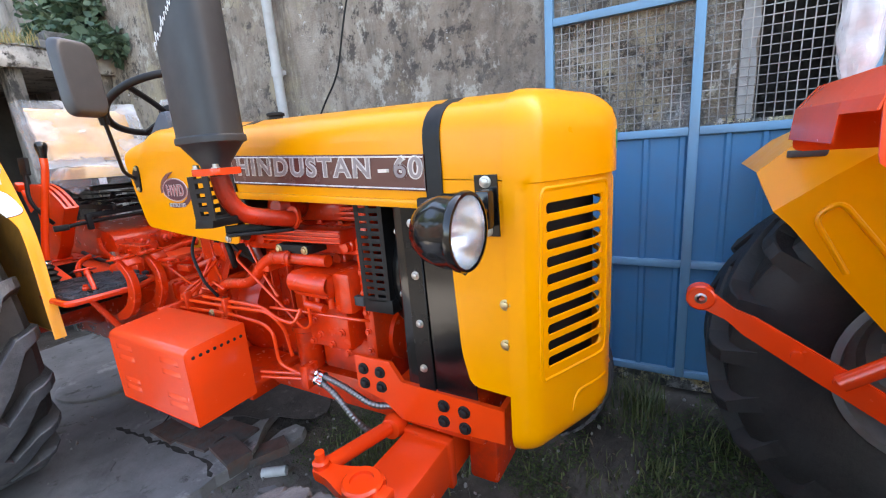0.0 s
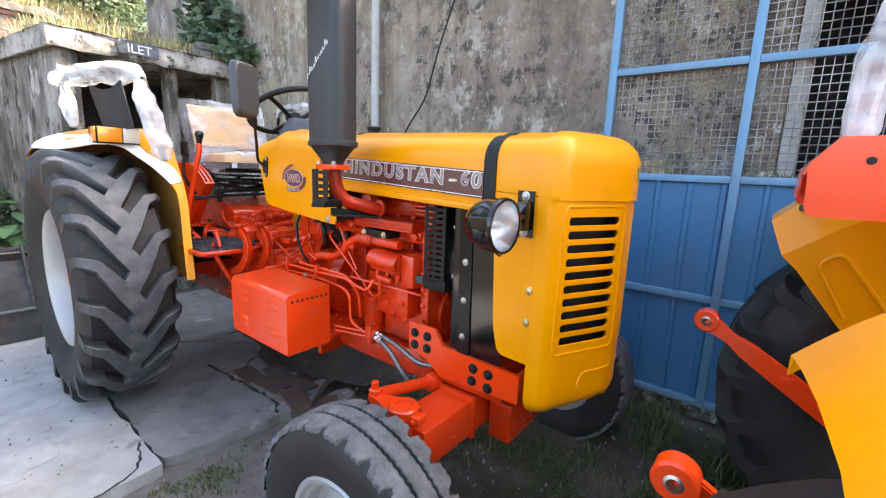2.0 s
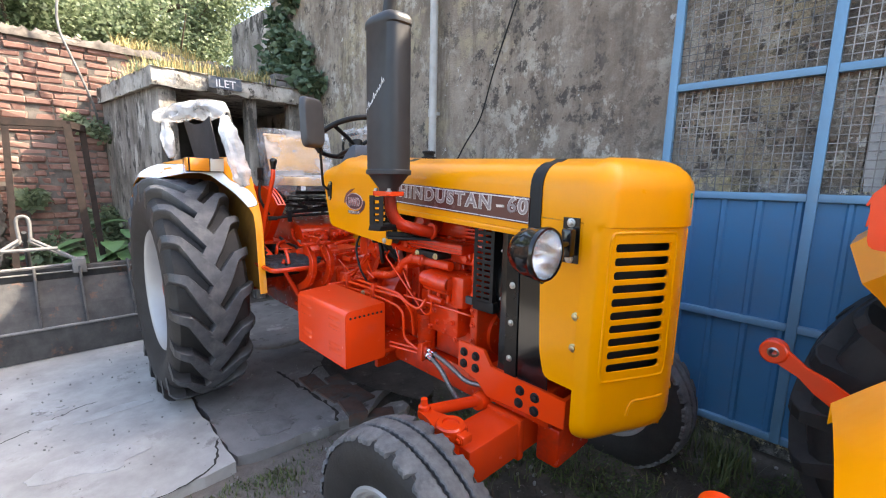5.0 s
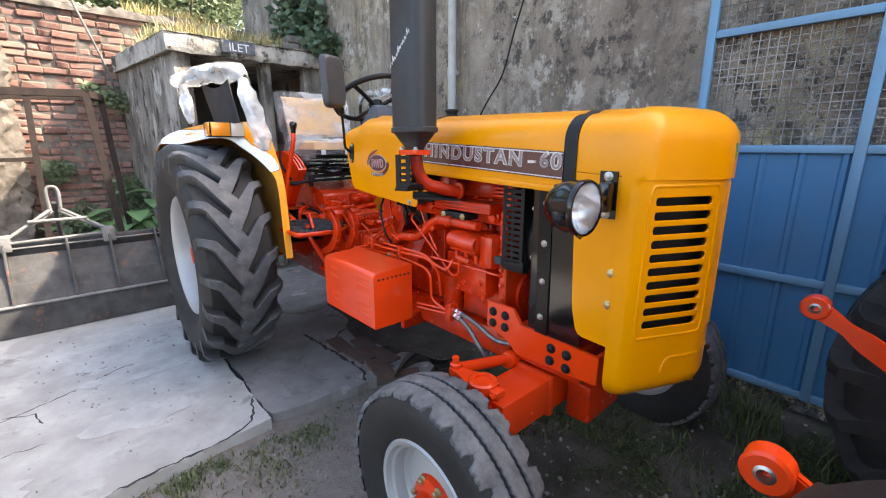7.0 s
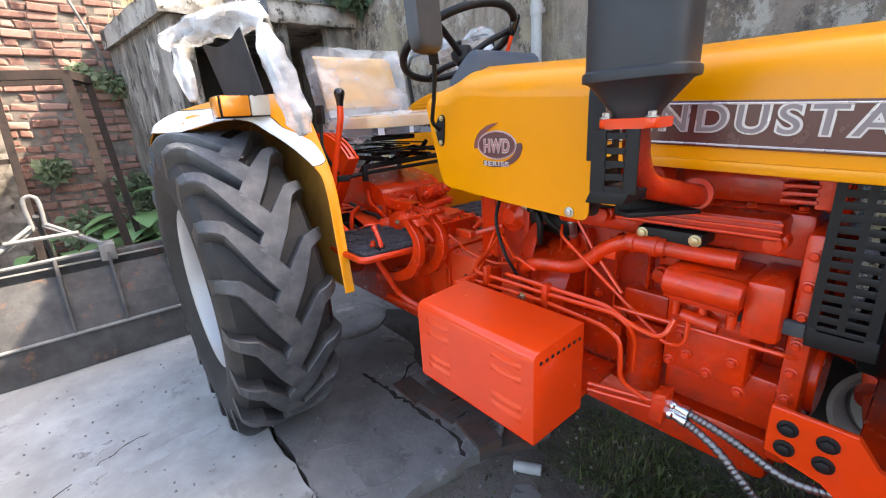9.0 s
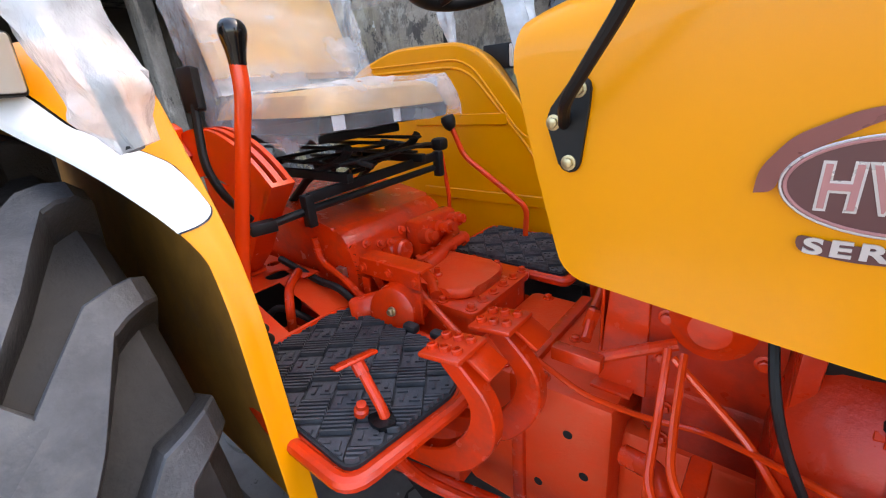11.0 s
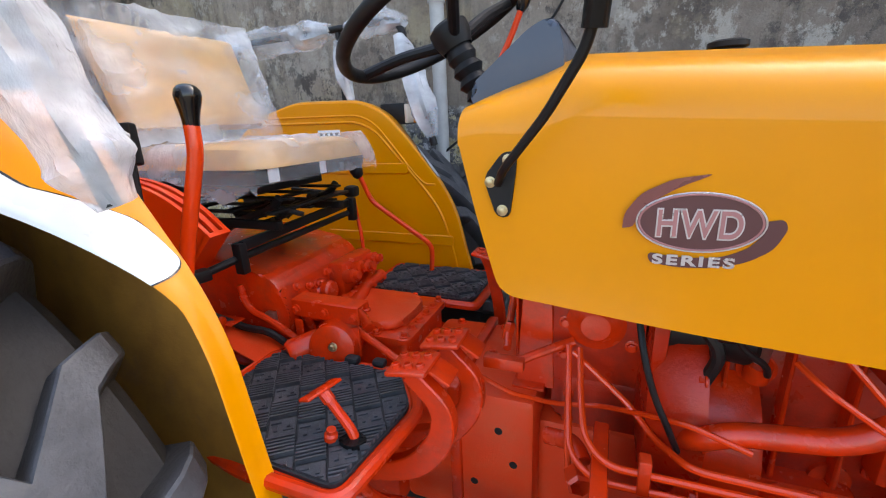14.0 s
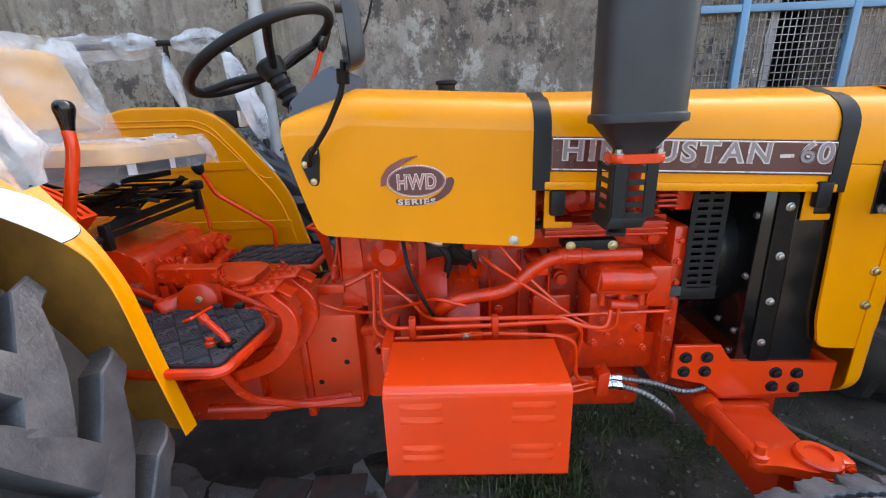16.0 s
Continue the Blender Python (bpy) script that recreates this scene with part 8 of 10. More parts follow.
lathe(p, [(0.020, -0.02), (0.026, -0.015), (0.026, 0.015), (0.020, 0.02)], (0.755, -0.30, 0.84), (0.3, -1, 0), 6)
red("union_nut", engine, bm=p)
# bracket with bolt behind the box
p = NB()
box(p, 1.005, 1.065, -0.345, -0.338, 0.875, 0.905, 0.002)
bb = red("box_bracket", engine, bm=p)
p = NB()
bolt(p, (1.02, -0.345, 0.89), (0, -1, 0), 0.010, 0.010)
part("bolt", p, BRASS, bb)

# braided hydraulic hoses
def hose(pts, r, parent, mat):
    path = smooth_path(pts, 0.07, 8)
    dense = []
    for a, b in zip(path, path[1:]):
        k = max(1, int((b - a).length / 0.0035))
        dense += [a.lerp(b, i / k) for i in range(k)]
    p = NB()
    sweep(p, dense, [circle(r * (1.0 if i % 3 else 0.80), 10) for i in range(len(dense))])
    return part("steel_hose", p, mat, parent, "ribbed steel hydraulic hose")


hose([(1.50, -0.29, 0.700), (1.60, -0.30, 0.690), (1.72, -0.30, 0.645), (1.80, -0.28, 0.655)], 0.0105, tractor, STEEL_DULL)
hose([(1.50, -0.30, 0.680), (1.58, -0.32, 0.665), (1.66, -0.33, 0.60), (1.69, -0.30, 0.54)], 0.0105, tractor, STEEL_DULL)
for y, z in ((-0.29, 0.70), (-0.30, 0.680)):
    p = NB()
    lathe(p, [(0.014, -0.05), (0.016, -0.045), (0.016, -0.02), (0.012, -0.015), (0.012, 0.0), (0.015, 0.0), (0.015, 0.015)], (1.495, y, z), (1, -0.05, -0.08), 12)
    part("hose_end", p, CHROME, tractor)
p = NB()
prism(p, [(1.425, 0.655), (1.46, 0.655), (1.465, 0.745), (1.43, 0.735)], "y", -0.325, -0.27, 0.004)
red("hose_bracket", bm=p)

# fan, slotted belt guard, shroud and radiator
p = NB()
lathe(p, [(0.205, 0.0), (0.212, -0.004), (0.220, 0.0), (0.224, 0.05), (0.220, 0.092), (0.205, 0.092)], (1.768, 0.0, 1.05), (1, 0, 0), 56, closed=True)
shroud = part("fan_shroud", p, BLACK_SATIN, tractor, "black round fan shroud")
for i in range(6):
    a = 2 * math.pi * i / 6
    p = NB()
    box(p, -0.004, 0.004, -0.035, 0.035, 0.04, 0.22, 0.003, Matrix.Translation((1.77, 0, 1.06)) @ pose(0, 0, 0, math.degrees(a), 0, 0) @ pose(0, 0, 0, 0, 0, 25))
    part("fan_blade", p, BLACK_MATT, shroud)
p = NB()
disc(p, (1.68, 0, 1.06), (1, 0, 0), 0.085, 0.04, 32)
red("fan_pulley", shroud, bm=p)
p = NB()
disc(p, (1.675, -0.06, 0.80), (1, 0, 0), 0.10, 0.04, 32)
red("crank_pulley", shroud, bm=p)
p = NB()
disc(p, (1.67, -0.15, 1.26), (1, 0, 0), 0.05, 0.04, 28)
red("alternator_pulley", shroud, bm=p)


def build_guard():
    g = new("belt_guard")
    g.parent = tractor
    g["label"] = "black slotted steel belt guard"
    xa, xb, y = 1.686, 1.790, -0.24
    for x in (xa, xb - 0.016):
        p = NB()
        box(p, x, x + 0.016, y - 0.003, y, 0.99, 1.315)
        part("edge", p, BLACK_MATT, g)
    n = 14
    for i in range(n + 1):
        z = 0.99 + (1.315 - 0.99) * i / n
        p = NB()
        box(p, xa + 0.016, xb - 0.016, y - 0.003, y, z - 0.0075, z + 0.0075, 0.001)
        part("slat", p, BLACK_MATT, g)
    p = NB()
    box(p, (xa + xb) / 2 - 0.006, (xa + xb) / 2 + 0.006, y - 0.0034, y - 0.0005, 0.992, 1.313)
    part("middle_bar", p, BLACK_MATT, g)
    p = NB()
    box(p, xa, xb + 0.006, y - 0.003, y + 0.10, 0.945, 0.99, 0.003)
    part("end_cap", p, BLACK_MATT, g)
    p = NB()
    box(p, xa - 0.140, xa, y - 0.008, y + 0.012, 0.960, 0.992, 0.003)
    part("bracket", p, GREY_IRON, g)
    p = NB()
    box(p, xb - 0.003, xb, y, y + 0.10, 0.99, 1.315)
    part("return_edge", p, BLACK_MATT, g)


build_guard()
p = NB()
box(p, 1.86, 2.02, -0.285, 0.285, 0.745, 1.32, 0.008)
rad = part("radiator", p, BLACK, tractor, "black radiator and side frame")
p = NB()
prism(p, [(1.892, 1.30), (1.945, 1.30), (1.958, 0.75), (1.902, 0.75)], "y", -0.294, -0.2855, 0.002, 1)
part("bolted_strip", p, BLACK_SATIN, rad)
p = NB()
prism(p, [(1.948, 1.27), (2.07, 1.27), (2.09, 0.75), (1.961, 0.75)], "y", -0.290, -0.2855, 0.002, 1)
part("air_baffle", p, BLACK, rad, "glossy black side plate")
for z in (1.244, 1.099, 0.957, 0.819):
    p = NB()
    bolt(p, (1.925, -0.294, z), (0, -1, 0), 0.0085, 0.010)
    part("bolt", p, STEEL, rad)
for y, z in ((-0.268, 1.215), (-0.268, 1.03), (-0.262, 0.845), (-0.255, 0.77), (-0.18, 0.845)):
    p = NB()
    bolt(p, (1.859, y, z), (-1, 0, 0), 0.0075, 0.009)
    part("bolt", p, STEEL, rad)
p = NB()
box(p, 1.80, 2.10, -0.28, 0.28, 0.60, 0.745, 0.01)
red("radiator_base", rad, bm=p)
# latches under the bonnet
for x in (1.275, 1.985):
    p = NB()
    box(p, x - 0.018, x + 0.022, -0.325, -0.300, 1.245, 1.315, 0.006)
    lt = part("latch", p, BLACK_MATT, bonnet, "black rubber bonnet latch")
    p = NB()
    prism(p, [(x - 0.03, 1.205), (x + 0.05, 1.205), (x + 0.05, 1.222), (x + 0.0, 1.222), (x + 0.0, 1.32), (x - 0.03, 1.32)], "y", -0.300, -0.295, 0.001, 1)
    part("catch", p, YELLOW, lt)

# front frame bracket with its square of bolts
p = NB()
prism(p, [(1.665, 0.815), (1.805, 0.815), (1.840, 0.755), (2.17, 0.747), (2.17, 0.640), (1.830, 0.625), (1.77, 0.68), (1.665, 0.70)], "y", -0.300, -0.285, 0.003, 1)
brk = red("front_frame", bm=p, mat=RED_BRIGHT)
p = NB()
prism(p, [(1.665, 0.815), (1.805, 0.815), (1.840, 0.755), (2.17, 0.747), (2.17, 0.640), (1.830, 0.625), (1.77, 0.68), (1.665, 0.70)], "y", 0.285, 0.300, 0.003, 1)
red("frame_rail", brk, RED_BRIGHT, p)
p = NB()
box(p, 2.15, 2.168, -0.285, 0.285, 0.645, 0.745, 0.004)
red("front_plate", brk, RED_BRIGHT, p)
for x, z in ((1.70, 0.775), (1.765, 0.775), (1.70, 0.725), (1.765, 0.725), (1.985, 0.715), (2.05, 0.712), (1.982, 0.665), (2.05, 0.66)):
    p = NB()
    bolt(p, (x, -0.300, z), (0, -1, 0), 0.013, 0.014)
    part("bolt", p, BLACK_MATT, brk)

# front axle beam, king pins, steering arms and tie rods
p = NB()
box(p, 1.832, 1.985, -0.565, 0.565, 0.440, 0.585, 0.010)
axle = red("front_axle", bm=p, mat=RED_BRIGHT)
p = NB()
box(p, 1.85, 2.05, -0.14, 0.14, 0.50, 0.63, 0.015)
red("axle_pivot", axle, bm=p)
p = NB()
box(p, 2.00, 2.10, -0.20, 0.05, 0.40, 0.56, 0.015)
red("pivot_bracket", axle, bm=p)
for s in (-1, 1):
    p = NB()
    box(p, 1.822, 1.995, s * 0.30, s * 0.27, 0.430, 0.595, 0.006)
    red("axle_sleeve", axle, RED_BRIGHT, p)
    p = NB()
    lathe(p, [(0, 0.25), (0.045, 0.25), (0.048, 0.30), (0.048, 0.60), (0.035, 0.62), (0.035, 0.635), (0, 0.637)], (1.905, s * 0.60, 0), (0, 0, 1), 24)
    red("king_pin", axle, bm=p)
    p = NB()
    lathe(p, [(0.035, 0.60), (0.05, 0.64), (0.04, 0.68), (0.02, 0.72)], (1.905, 0, 0.305), (0, s, 0), 20)
    red("stub_axle", axle, bm=p)
    p = NB()
    prism(p, rounded([(1.742, -0.020), (1.742, 0.022), (1.80, 0.024), (1.875, 0.050), (1.945, 0.050), (1.945, -0.050), (1.875, -0.050), (1.80, -0.024)], 0.018, 4), "z", 0.622, 0.648, 0.006)
    bmesh.ops.transform(p, matrix=Matrix.Translation((0, s * 0.575, 0)), verts=p.verts)
    arm = red("steering_arm", axle, RED_BRIGHT, p)
    p = NB()
    lathe(p, [(0.040, 0.612), (0.052, 0.616), (0.052, 0.658), (0.046, 0.664), (0.030, 0.664), (0.030, 0.655), (0, 0.655)], (1.905, s * 0.578, 0), (0, 0, 1), 24)
    box(p, 1.945, 1.985, s * 0.578 - 0.022, s * 0.578 + 0.022, 0.622, 0.652, 0.005)
    red("collar", arm, RED_BRIGHT, p)
    p = NB()
    bolt(p, (1.968, s * 0.578 - 0.024, 0.637), (0, -1, 0), 0.010, 0.012)
    red("clamp_bolt", arm, RED_BRIGHT, p)
    p = NB()
    lathe(p, [(0.020, 0.640), (0.022, 0.662), (0.013, 0.666), (0.013, 0.690), (0, 0.692)], (1.762, s * 0.572, 0), (0, 0, 1), 14)
    red("pin", arm, RED_BRIGHT, p)
    p = NB()
    tube(p, [(1.765, s * 0.555, 0.638), (1.79, s * 0.31, 0.598), (1.83, s * 0.06, 0.58)], 0.022, 14, 0.02)
    rod = red("tie_rod", axle, RED_BRIGHT, p)
    p = NB()
    lathe(p, [(0, -0.035), (0.032, -0.03), (0.040, 0), (0.032, 0.03), (0, 0.035)], (1.795, s * 0.295, 0.595), (0.1, s, 0.1), 20)
    red("ball_joint", rod, RED_BRIGHT, p)

# battery box
def build_box():
    x0, x1, y0, y1, z0, z1 = 0.806, 1.266, -0.600, -0.388, 0.634, 0.905
    p = NB()
    prism(p, rounded([(y0, z0), (y0, z1 - 0.012), (y1, z1), (y1, z0)], [0.003, 0.022, 0.004, 0.003], 5), "x", x0, x1, 0.003, 2)
    b = part("battery_box", p, RED_BRIGHT, tractor, "bright red sheet-steel battery box with pressed louvres")
    for x in (x0 + 0.04, x1 - 0.145):
        for z in (0.845, 0.805, 0.72, 0.69):
            p = NB()
            w = 0.105
            rows = []
            for i in range(9):
                u = i / 8
                h = 0.0042 * math.sin(math.pi * min(1, max(0, u))) ** 0.3
                xx = x + w * u
                rows.append([p.verts.new((xx, y0 - dy * h / 0.007, z + dz)) for dz, dy in ((-0.010, 0.0002), (-0.007, 0.0065), (0.0, 0.007), (0.011, 0.0002))])
            for a, c in zip(rows, rows[1:]):
                for j in range(3):
                    p.faces.new((a[j], c[j], c[j + 1], a[j + 1]))
            part("louvre", p, RED_BRIGHT, b)
    for i in range(8):
        p = NB()
        disc(p, (x1 - 0.0005, -0.572 + 0.0235 * i, 0.862), (1, 0, 0), 0.006, 0.0015, 12, 0.0005)
        part("vent_hole", p, BLACK_MATT, b)
    p = NB()
    tube(p, [(1.20, -0.46, 0.64), (1.20, -0.46, 0.60)], 0.008, 8)
    red("drain", b, RED_BRIGHT, p)
    p = NB()
    box(p, 0.775, 0.805, -0.42, -0.20, 0.60, 0.905, 0.006)
    red("box_carrier", b, bm=p)
    p = NB()
    box(p, 0.80, 1.25, -0.388, -0.16, 0.64, 0.665, 0.006)
    red("box_shelf", b, bm=p)


build_box()

# upright silencer
def build_silencer():
    cx, cy = 1.406, -0.470
    a, b = 0.098, 0.062
    def ring(k, z):
        return [Vector((cx + math.copysign(abs(math.cos(t)) ** 0.6, math.cos(t)) * a * k, cy + math.copysign(abs(math.sin(t)) ** 0.6, math.sin(t)) * b * k, z)) for t in [2 * math.pi * i / 40 for i in range(40)]]
    prof = [(0.42, 1.42), (0.46, 1.435), (0.92, 1.488), (1.04, 1.492), (1.05, 1.500), (1.04, 1.508), (0.98, 1.512), (0.985, 1.80), (0.98, 2.045), (1.03, 2.05), (1.04, 2.062), (1.02, 2.072), (0.90, 2.085), (0.5, 2.10), (0.2, 2.105)]
    p = NB()
    rows = [[p.verts.new(v) for v in ring(k, z)] for k, z in prof]
    for r0, r1 in zip(rows, rows[1:]):
        for i in range(40):
            p.faces.new((r0[i], r0[(i + 1) % 40], r1[(i + 1) % 40], r1[i]))
    p.faces.new(rows[-1])
    p.faces.new(rows[0][::-1])
    s = part("silencer", p, HEAT_BLACK, tractor, "tall flat black exhaust silencer")
    p = NB()
    tube(p, [(cx, cy, 2.09), (cx + 0.012, cy, 2.14), (cx + 0.030, cy, 2.20), (cx + 0.066, cy, 2.265)], 0.025, 16, 0.03, 6)
    lathe(p, [(0.024, -0.004), (0.024, 0.0012), (0.0, 0.0012)], (cx + 0.066, cy, 2.265), (0.5, 0, 0.87), 16)
    part("tail_pipe", p, HEAT_BLACK, s)
    # scribbled chalk mark, unreadable
    rng = random.Random(8)
    for k in range(11):
        x, z, fy = cx - 0.062 + 0.0112 * k, 1.735 + 0.0098 * k, cy - b * 0.985 - 0.0012
        tall = 0.030 if k in (1, 4, 9) else 0.016
        p = NB()
        tube(p, [(x, fy, z - 0.004), (x + rng.uniform(0.002, 0.009), fy, z + tall), (x + 0.010, fy, z + rng.uniform(0.0, 0.012))], 0.0011, 5, 0.004, 2)
        part("chalk_stroke", p, CHALK, s)
    # flange ring and slotted heat guard
    p = NB()
    prism(p, rounded([(cx - 0.058, cy - 0.045), (cx + 0.058, cy - 0.045), (cx + 0.058, cy + 0.045), (cx - 0.058, cy + 0.045)], 0.02, 4), "z", 1.405, 1.424, 0.004)
    part("flange", p, RED_BRIGHT, s, "red flange ring")
    for dx in (-0.045, 0.045):
        p = NB()
        bolt(p, (cx + dx, cy - 0.03, 1.424), (0, 0, 1), 0.008, 0.012)
        part("bolt", p, STEEL, s)
    g = new("heat_guard")
    g.parent = tractor
    g["label"] = "black slotted heat guard round the exhaust elbow"
    for y in (cy - 0.052,):
        for x, w in ((cx - 0.058, 0.030), (cx + 0.010, 0.026)):
            p = NB()
            box(p, x, x + w, y - 0.002, y + 0.002, 1.285, 1.405)
            part("edge", p, BLACK_MATT, g)
        for z in (1.29, 1.315, 1.34, 1.365, 1.393):
            p = NB()
            box(p, cx - 0.030, cx + 0.012, y - 0.002, y + 0.002, z - 0.006, z + 0.006)
            part("slat", p, BLACK_MATT, g)
    for x in (cx - 0.060,):
        for yy in (cy - 0.05, cy + 0.028):
            p = NB()
            box(p, x - 0.002, x + 0.002, yy, yy + 0.024, 1.285, 1.405)
            part("edge", p, BLACK_MATT, g)
        for z in (1.29, 1.315, 1.34, 1.365, 1.393):
            p = NB()
            box(p, x - 0.002, x + 0.002, cy - 0.026, cy + 0.028, z - 0.006, z + 0.006)
            part("slat", p, BLACK_MATT, g)
    p = NB()
    prism(p, [(1.335, 1.258), (1.42, 1.262), (1.43, 1.287), (1.348, 1.287)], "y", cy - 0.054, cy + 0.06, 0.003)
    part("guard_foot", p, BLACK_MATT, g)


build_silencer()


# round headlamps
def headlamp(s):
    c = Vector((2.098, s * 0.530, 1.280))
    ax = (1, s * 0.05, 0)
    def shape(prof):
        bm = NB()
        lathe(bm, [(r * 0.87, h * 0.87) for r, h in prof], c, ax, 40)
        return bm
    h = part("headlamp", shape([(0.0, 0.0), (0.03, 0.003), (0.055, 0.018), (0.073, 0.045), (0.082, 0.08), (0.084, 0.115), (0.086, 0.118), (0.088, 0.128), (0.085, 0.136), (0.079, 0.137)]), BLACK, tractor, "round black headlamp with a clear ribbed lens")
    ob = part("lens", shape([(0.079, 0.132), (0.065, 0.138), (0.04, 0.143), (0, 0.145)]), GLASS, h, "clear ribbed glass lens")
    ob.visible_shadow = False
    part("reflector", shape([(0.079, 0.130), (0.06, 0.09), (0.03, 0.06), (0, 0.05)]), CHROME, h)
    part("bulb", shape([(0, 0.05), (0.012, 0.055), (0.012, 0.09), (0, 0.10)]), CHROME, h)
    p = NB()
    tube(p, [(2.163, s * 0.345, 1.290), (2.163, s * 0.475, 1.285)], 0.014, 12)
    part("arm", p, BLACK, h)
    p = NB()
    prism(p, [(2.128, 1.222), (2.186, 1.222), (2.184, 1.366), (2.126, 1.366)], "y", s * 0.3115, s * 0.316, 0.001, 1)
    part("bracket", p, BLACK, h)
    p = NB()
    box(p, 2.145, 2.180, s * 0.318, s * 0.36, 1.245, 1.335, 0.008)
    part("swivel", p, BLACK, h)
    for z in (1.350, 1.236):
        p = NB()
        bolt(p, (2.155, s * 0.316, z), (0, s, 0), 0.010, 0.012)
        part("bolt", p, STEEL, h)
    p = NB()
    tube(p, [c + Vector((0.087, 0, -0.070)), c + Vector((0.104, 0, -0.080))], 0.007, 8)
    part("rubber_plug", p, BLACK_MATT, h)


headlamp(-1)
headlamp(1)


# ---------------------------------------------------------------- the tractor parked in front
def build_other():
    t2 = empty("tractor", "rear of a second yellow and red tractor parked ahead", "tractor")
    X = 3.36
    rear_wheel(t2, (X, 0.70, 0.62), 1, RUBBER)
    rear_wheel(t2, (X, -0.98, 0.62), -1, RUBBER)
    p = NB()
    box(p, X - 0.05, X + 1.2, -0.37, 0.07, 0.45, 0.95, 0.03)
    part("gearbox", p, RED, t2)
    for s in (-1, 1):
        p = NB()
        lathe(p, [(0.14, 0.2), (0.10, 0.26), (0.09, 0.62), (0.12, 0.70)], (X, -0.15, 0.62), (0, s, 0), 24)
        part("axle_trumpet", p, RED, t2)
        # lower link with its ball end
        y = 0.325 if s > 0 else -0.665
        a, b = Vector((2.62, y, 0.90)), Vector((3.20, y * (0.9 if s > 0 else 0.75), 0.55))
        if s < 0:
            a = Vector((2.69, y, 0.865))
        d = (b - a).normalized()
        side = Vector((0, 1, 0))
        upv = side.cross(d).normalized()
        if upv.z < 0:
            upv = -upv
        p = NB()
        prof = [(0.0, 0.0, 0.030), (0.04, 0.0, 0.030), (0.10, 0.0, 0.022), (0.16, 0.0, 0.034), (0.40, 0.0, 0.038), (0.68, 0, 0.038)]
        rows = []
        for l, o, h in prof:
            c = a + d * l
            rows.append([p.verts.new(c + upv * q * h + side * w * 0.011) for q, w in ((-1, -1), (1, -1), (1, 1), (-1, 1))])
        for r0, r1 in zip(rows, rows[1:]):
            for j in range(4):
                p.faces.new((r0[j], r0[(j + 1) % 4], r1[(j + 1) % 4], r1[j]))
        p.faces.new(rows[0])
        p.faces.new(rows[-1][::-1])
        bmesh.ops.bevel(p, geom=p.edges[:], offset=0.004, segments=2, affect="EDGES")
        lk = part("lower_link", p, RED_BRIGHT, t2, "bright red lower link arm")
        p = NB()
        lathe(p, [(0.016, -0.026), (0.036, -0.026), (0.042, -0.02), (0.042, 0.02), (0.036, 0.026), (0.016, 0.026)], a, (0, 1, 0), 28, closed=True)
        part("eye", p, RED_BRIGHT, lk)
        p = NB()
        lathe(p, [(0.012, -0.029), (0.022, -0.024), (0.024, 0), (0.022, 0.024), (0.012, 0.029)], a, (0, 1, 0), 24, closed=True)
        part("ball_bush", p, STEEL, lk)
        for l in (0.30, 0.42):
            p = NB()
            lathe(p, [(0.016, 0.011), (0.016, 0.022), (0, 0.024)], a + d * l, (0, -1, 0), 16)
            part("pin", p, RED_BRIGHT, lk)
        p = NB()
        tube(p, [a + d * 0.42 + Vector((0, -0.02, 0)), a + d * 0.42 + Vector((0.10, -0.03, 0.09)), a + d * 0.42 + Vector((0.42, -0.05, 0.45))], 0.024, 12, 0.02)
        part("lift_rod", p, RED_BRIGHT, lk)
    # far mudguard: inner sheet with a slanted rim band
    yi = 0.45
    crease = [(2.805, 1.160), (2.945, 1.270), (3.06, 1.352), (3.25, 1.41), (3.60, 1.40), (3.90, 1.20), (3.98, 0.8)]
    rim_ = [(2.774, 1.236), (2.758, 1.280), (2.851, 1.366), (2.99, 1.440), (3.24, 1.475), (3.63, 1.465), (3.96, 1.22), (4.05, 0.8)]
    p = NB()
    prism(p, crease + [(3.9, 0.70), (3.30, 0.60), (3.11, 0.79), (2.979, 0.949), (2.854, 1.112)], "y", yi, yi + 0.005)
    f = part("mudguard", p, YELLOW, t2, "yellow rear mudguard", smooth=False)
    p = NB()
    a_ = [p.verts.new((x, yi, z)) for x, z in [crease[0]] + crease]
    b_ = [p.verts.new((x, yi + 0.055, z)) for x, z in rim_]
    for j in range(len(a_) - 1):
        p.faces.new((a_[j], a_[j + 1], b_[j + 1], b_[j]) if j else (a_[1], b_[1], b_[0]))
    c_ = [p.verts.new((x, yi + 0.50, z)) for x, z in rim_]
    for j in range(1, len(b_) - 1):
        p.faces.new((b_[j], b_[j + 1], c_[j + 1], c_[j]))
    bmesh.ops.delete(p, geom=[v for v in p.verts if not v.link_faces], context="VERTS")
    solid(p, 0.004)
    part("top_sheet", p, YELLOW, f)
    p = NB()
    tube(p, [(3.00, yi - 0.001, 0.97), (2.905, yi - 0.001, 1.145), (2.965, yi - 0.001, 1.195), (3.08, yi - 0.001, 1.04), (3.20, yi - 0.001, 0.86)], 0.009, 8, 0.035)
    part("pressed_bead", p, YELLOW, f)
    p = NB()
    prism(p, rounded([(2.83, 0.475), (2.93, 0.475), (2.93, 0.505), (2.83, 0.505)], 0.012, 3), "z", 1.325, 1.345, 0.002)
    part("lamp_mount", p, MIRROR_GREY, f)
    # near mudguard: broad sheet that rises from its rear edge and rolls down outside
    p = NB()
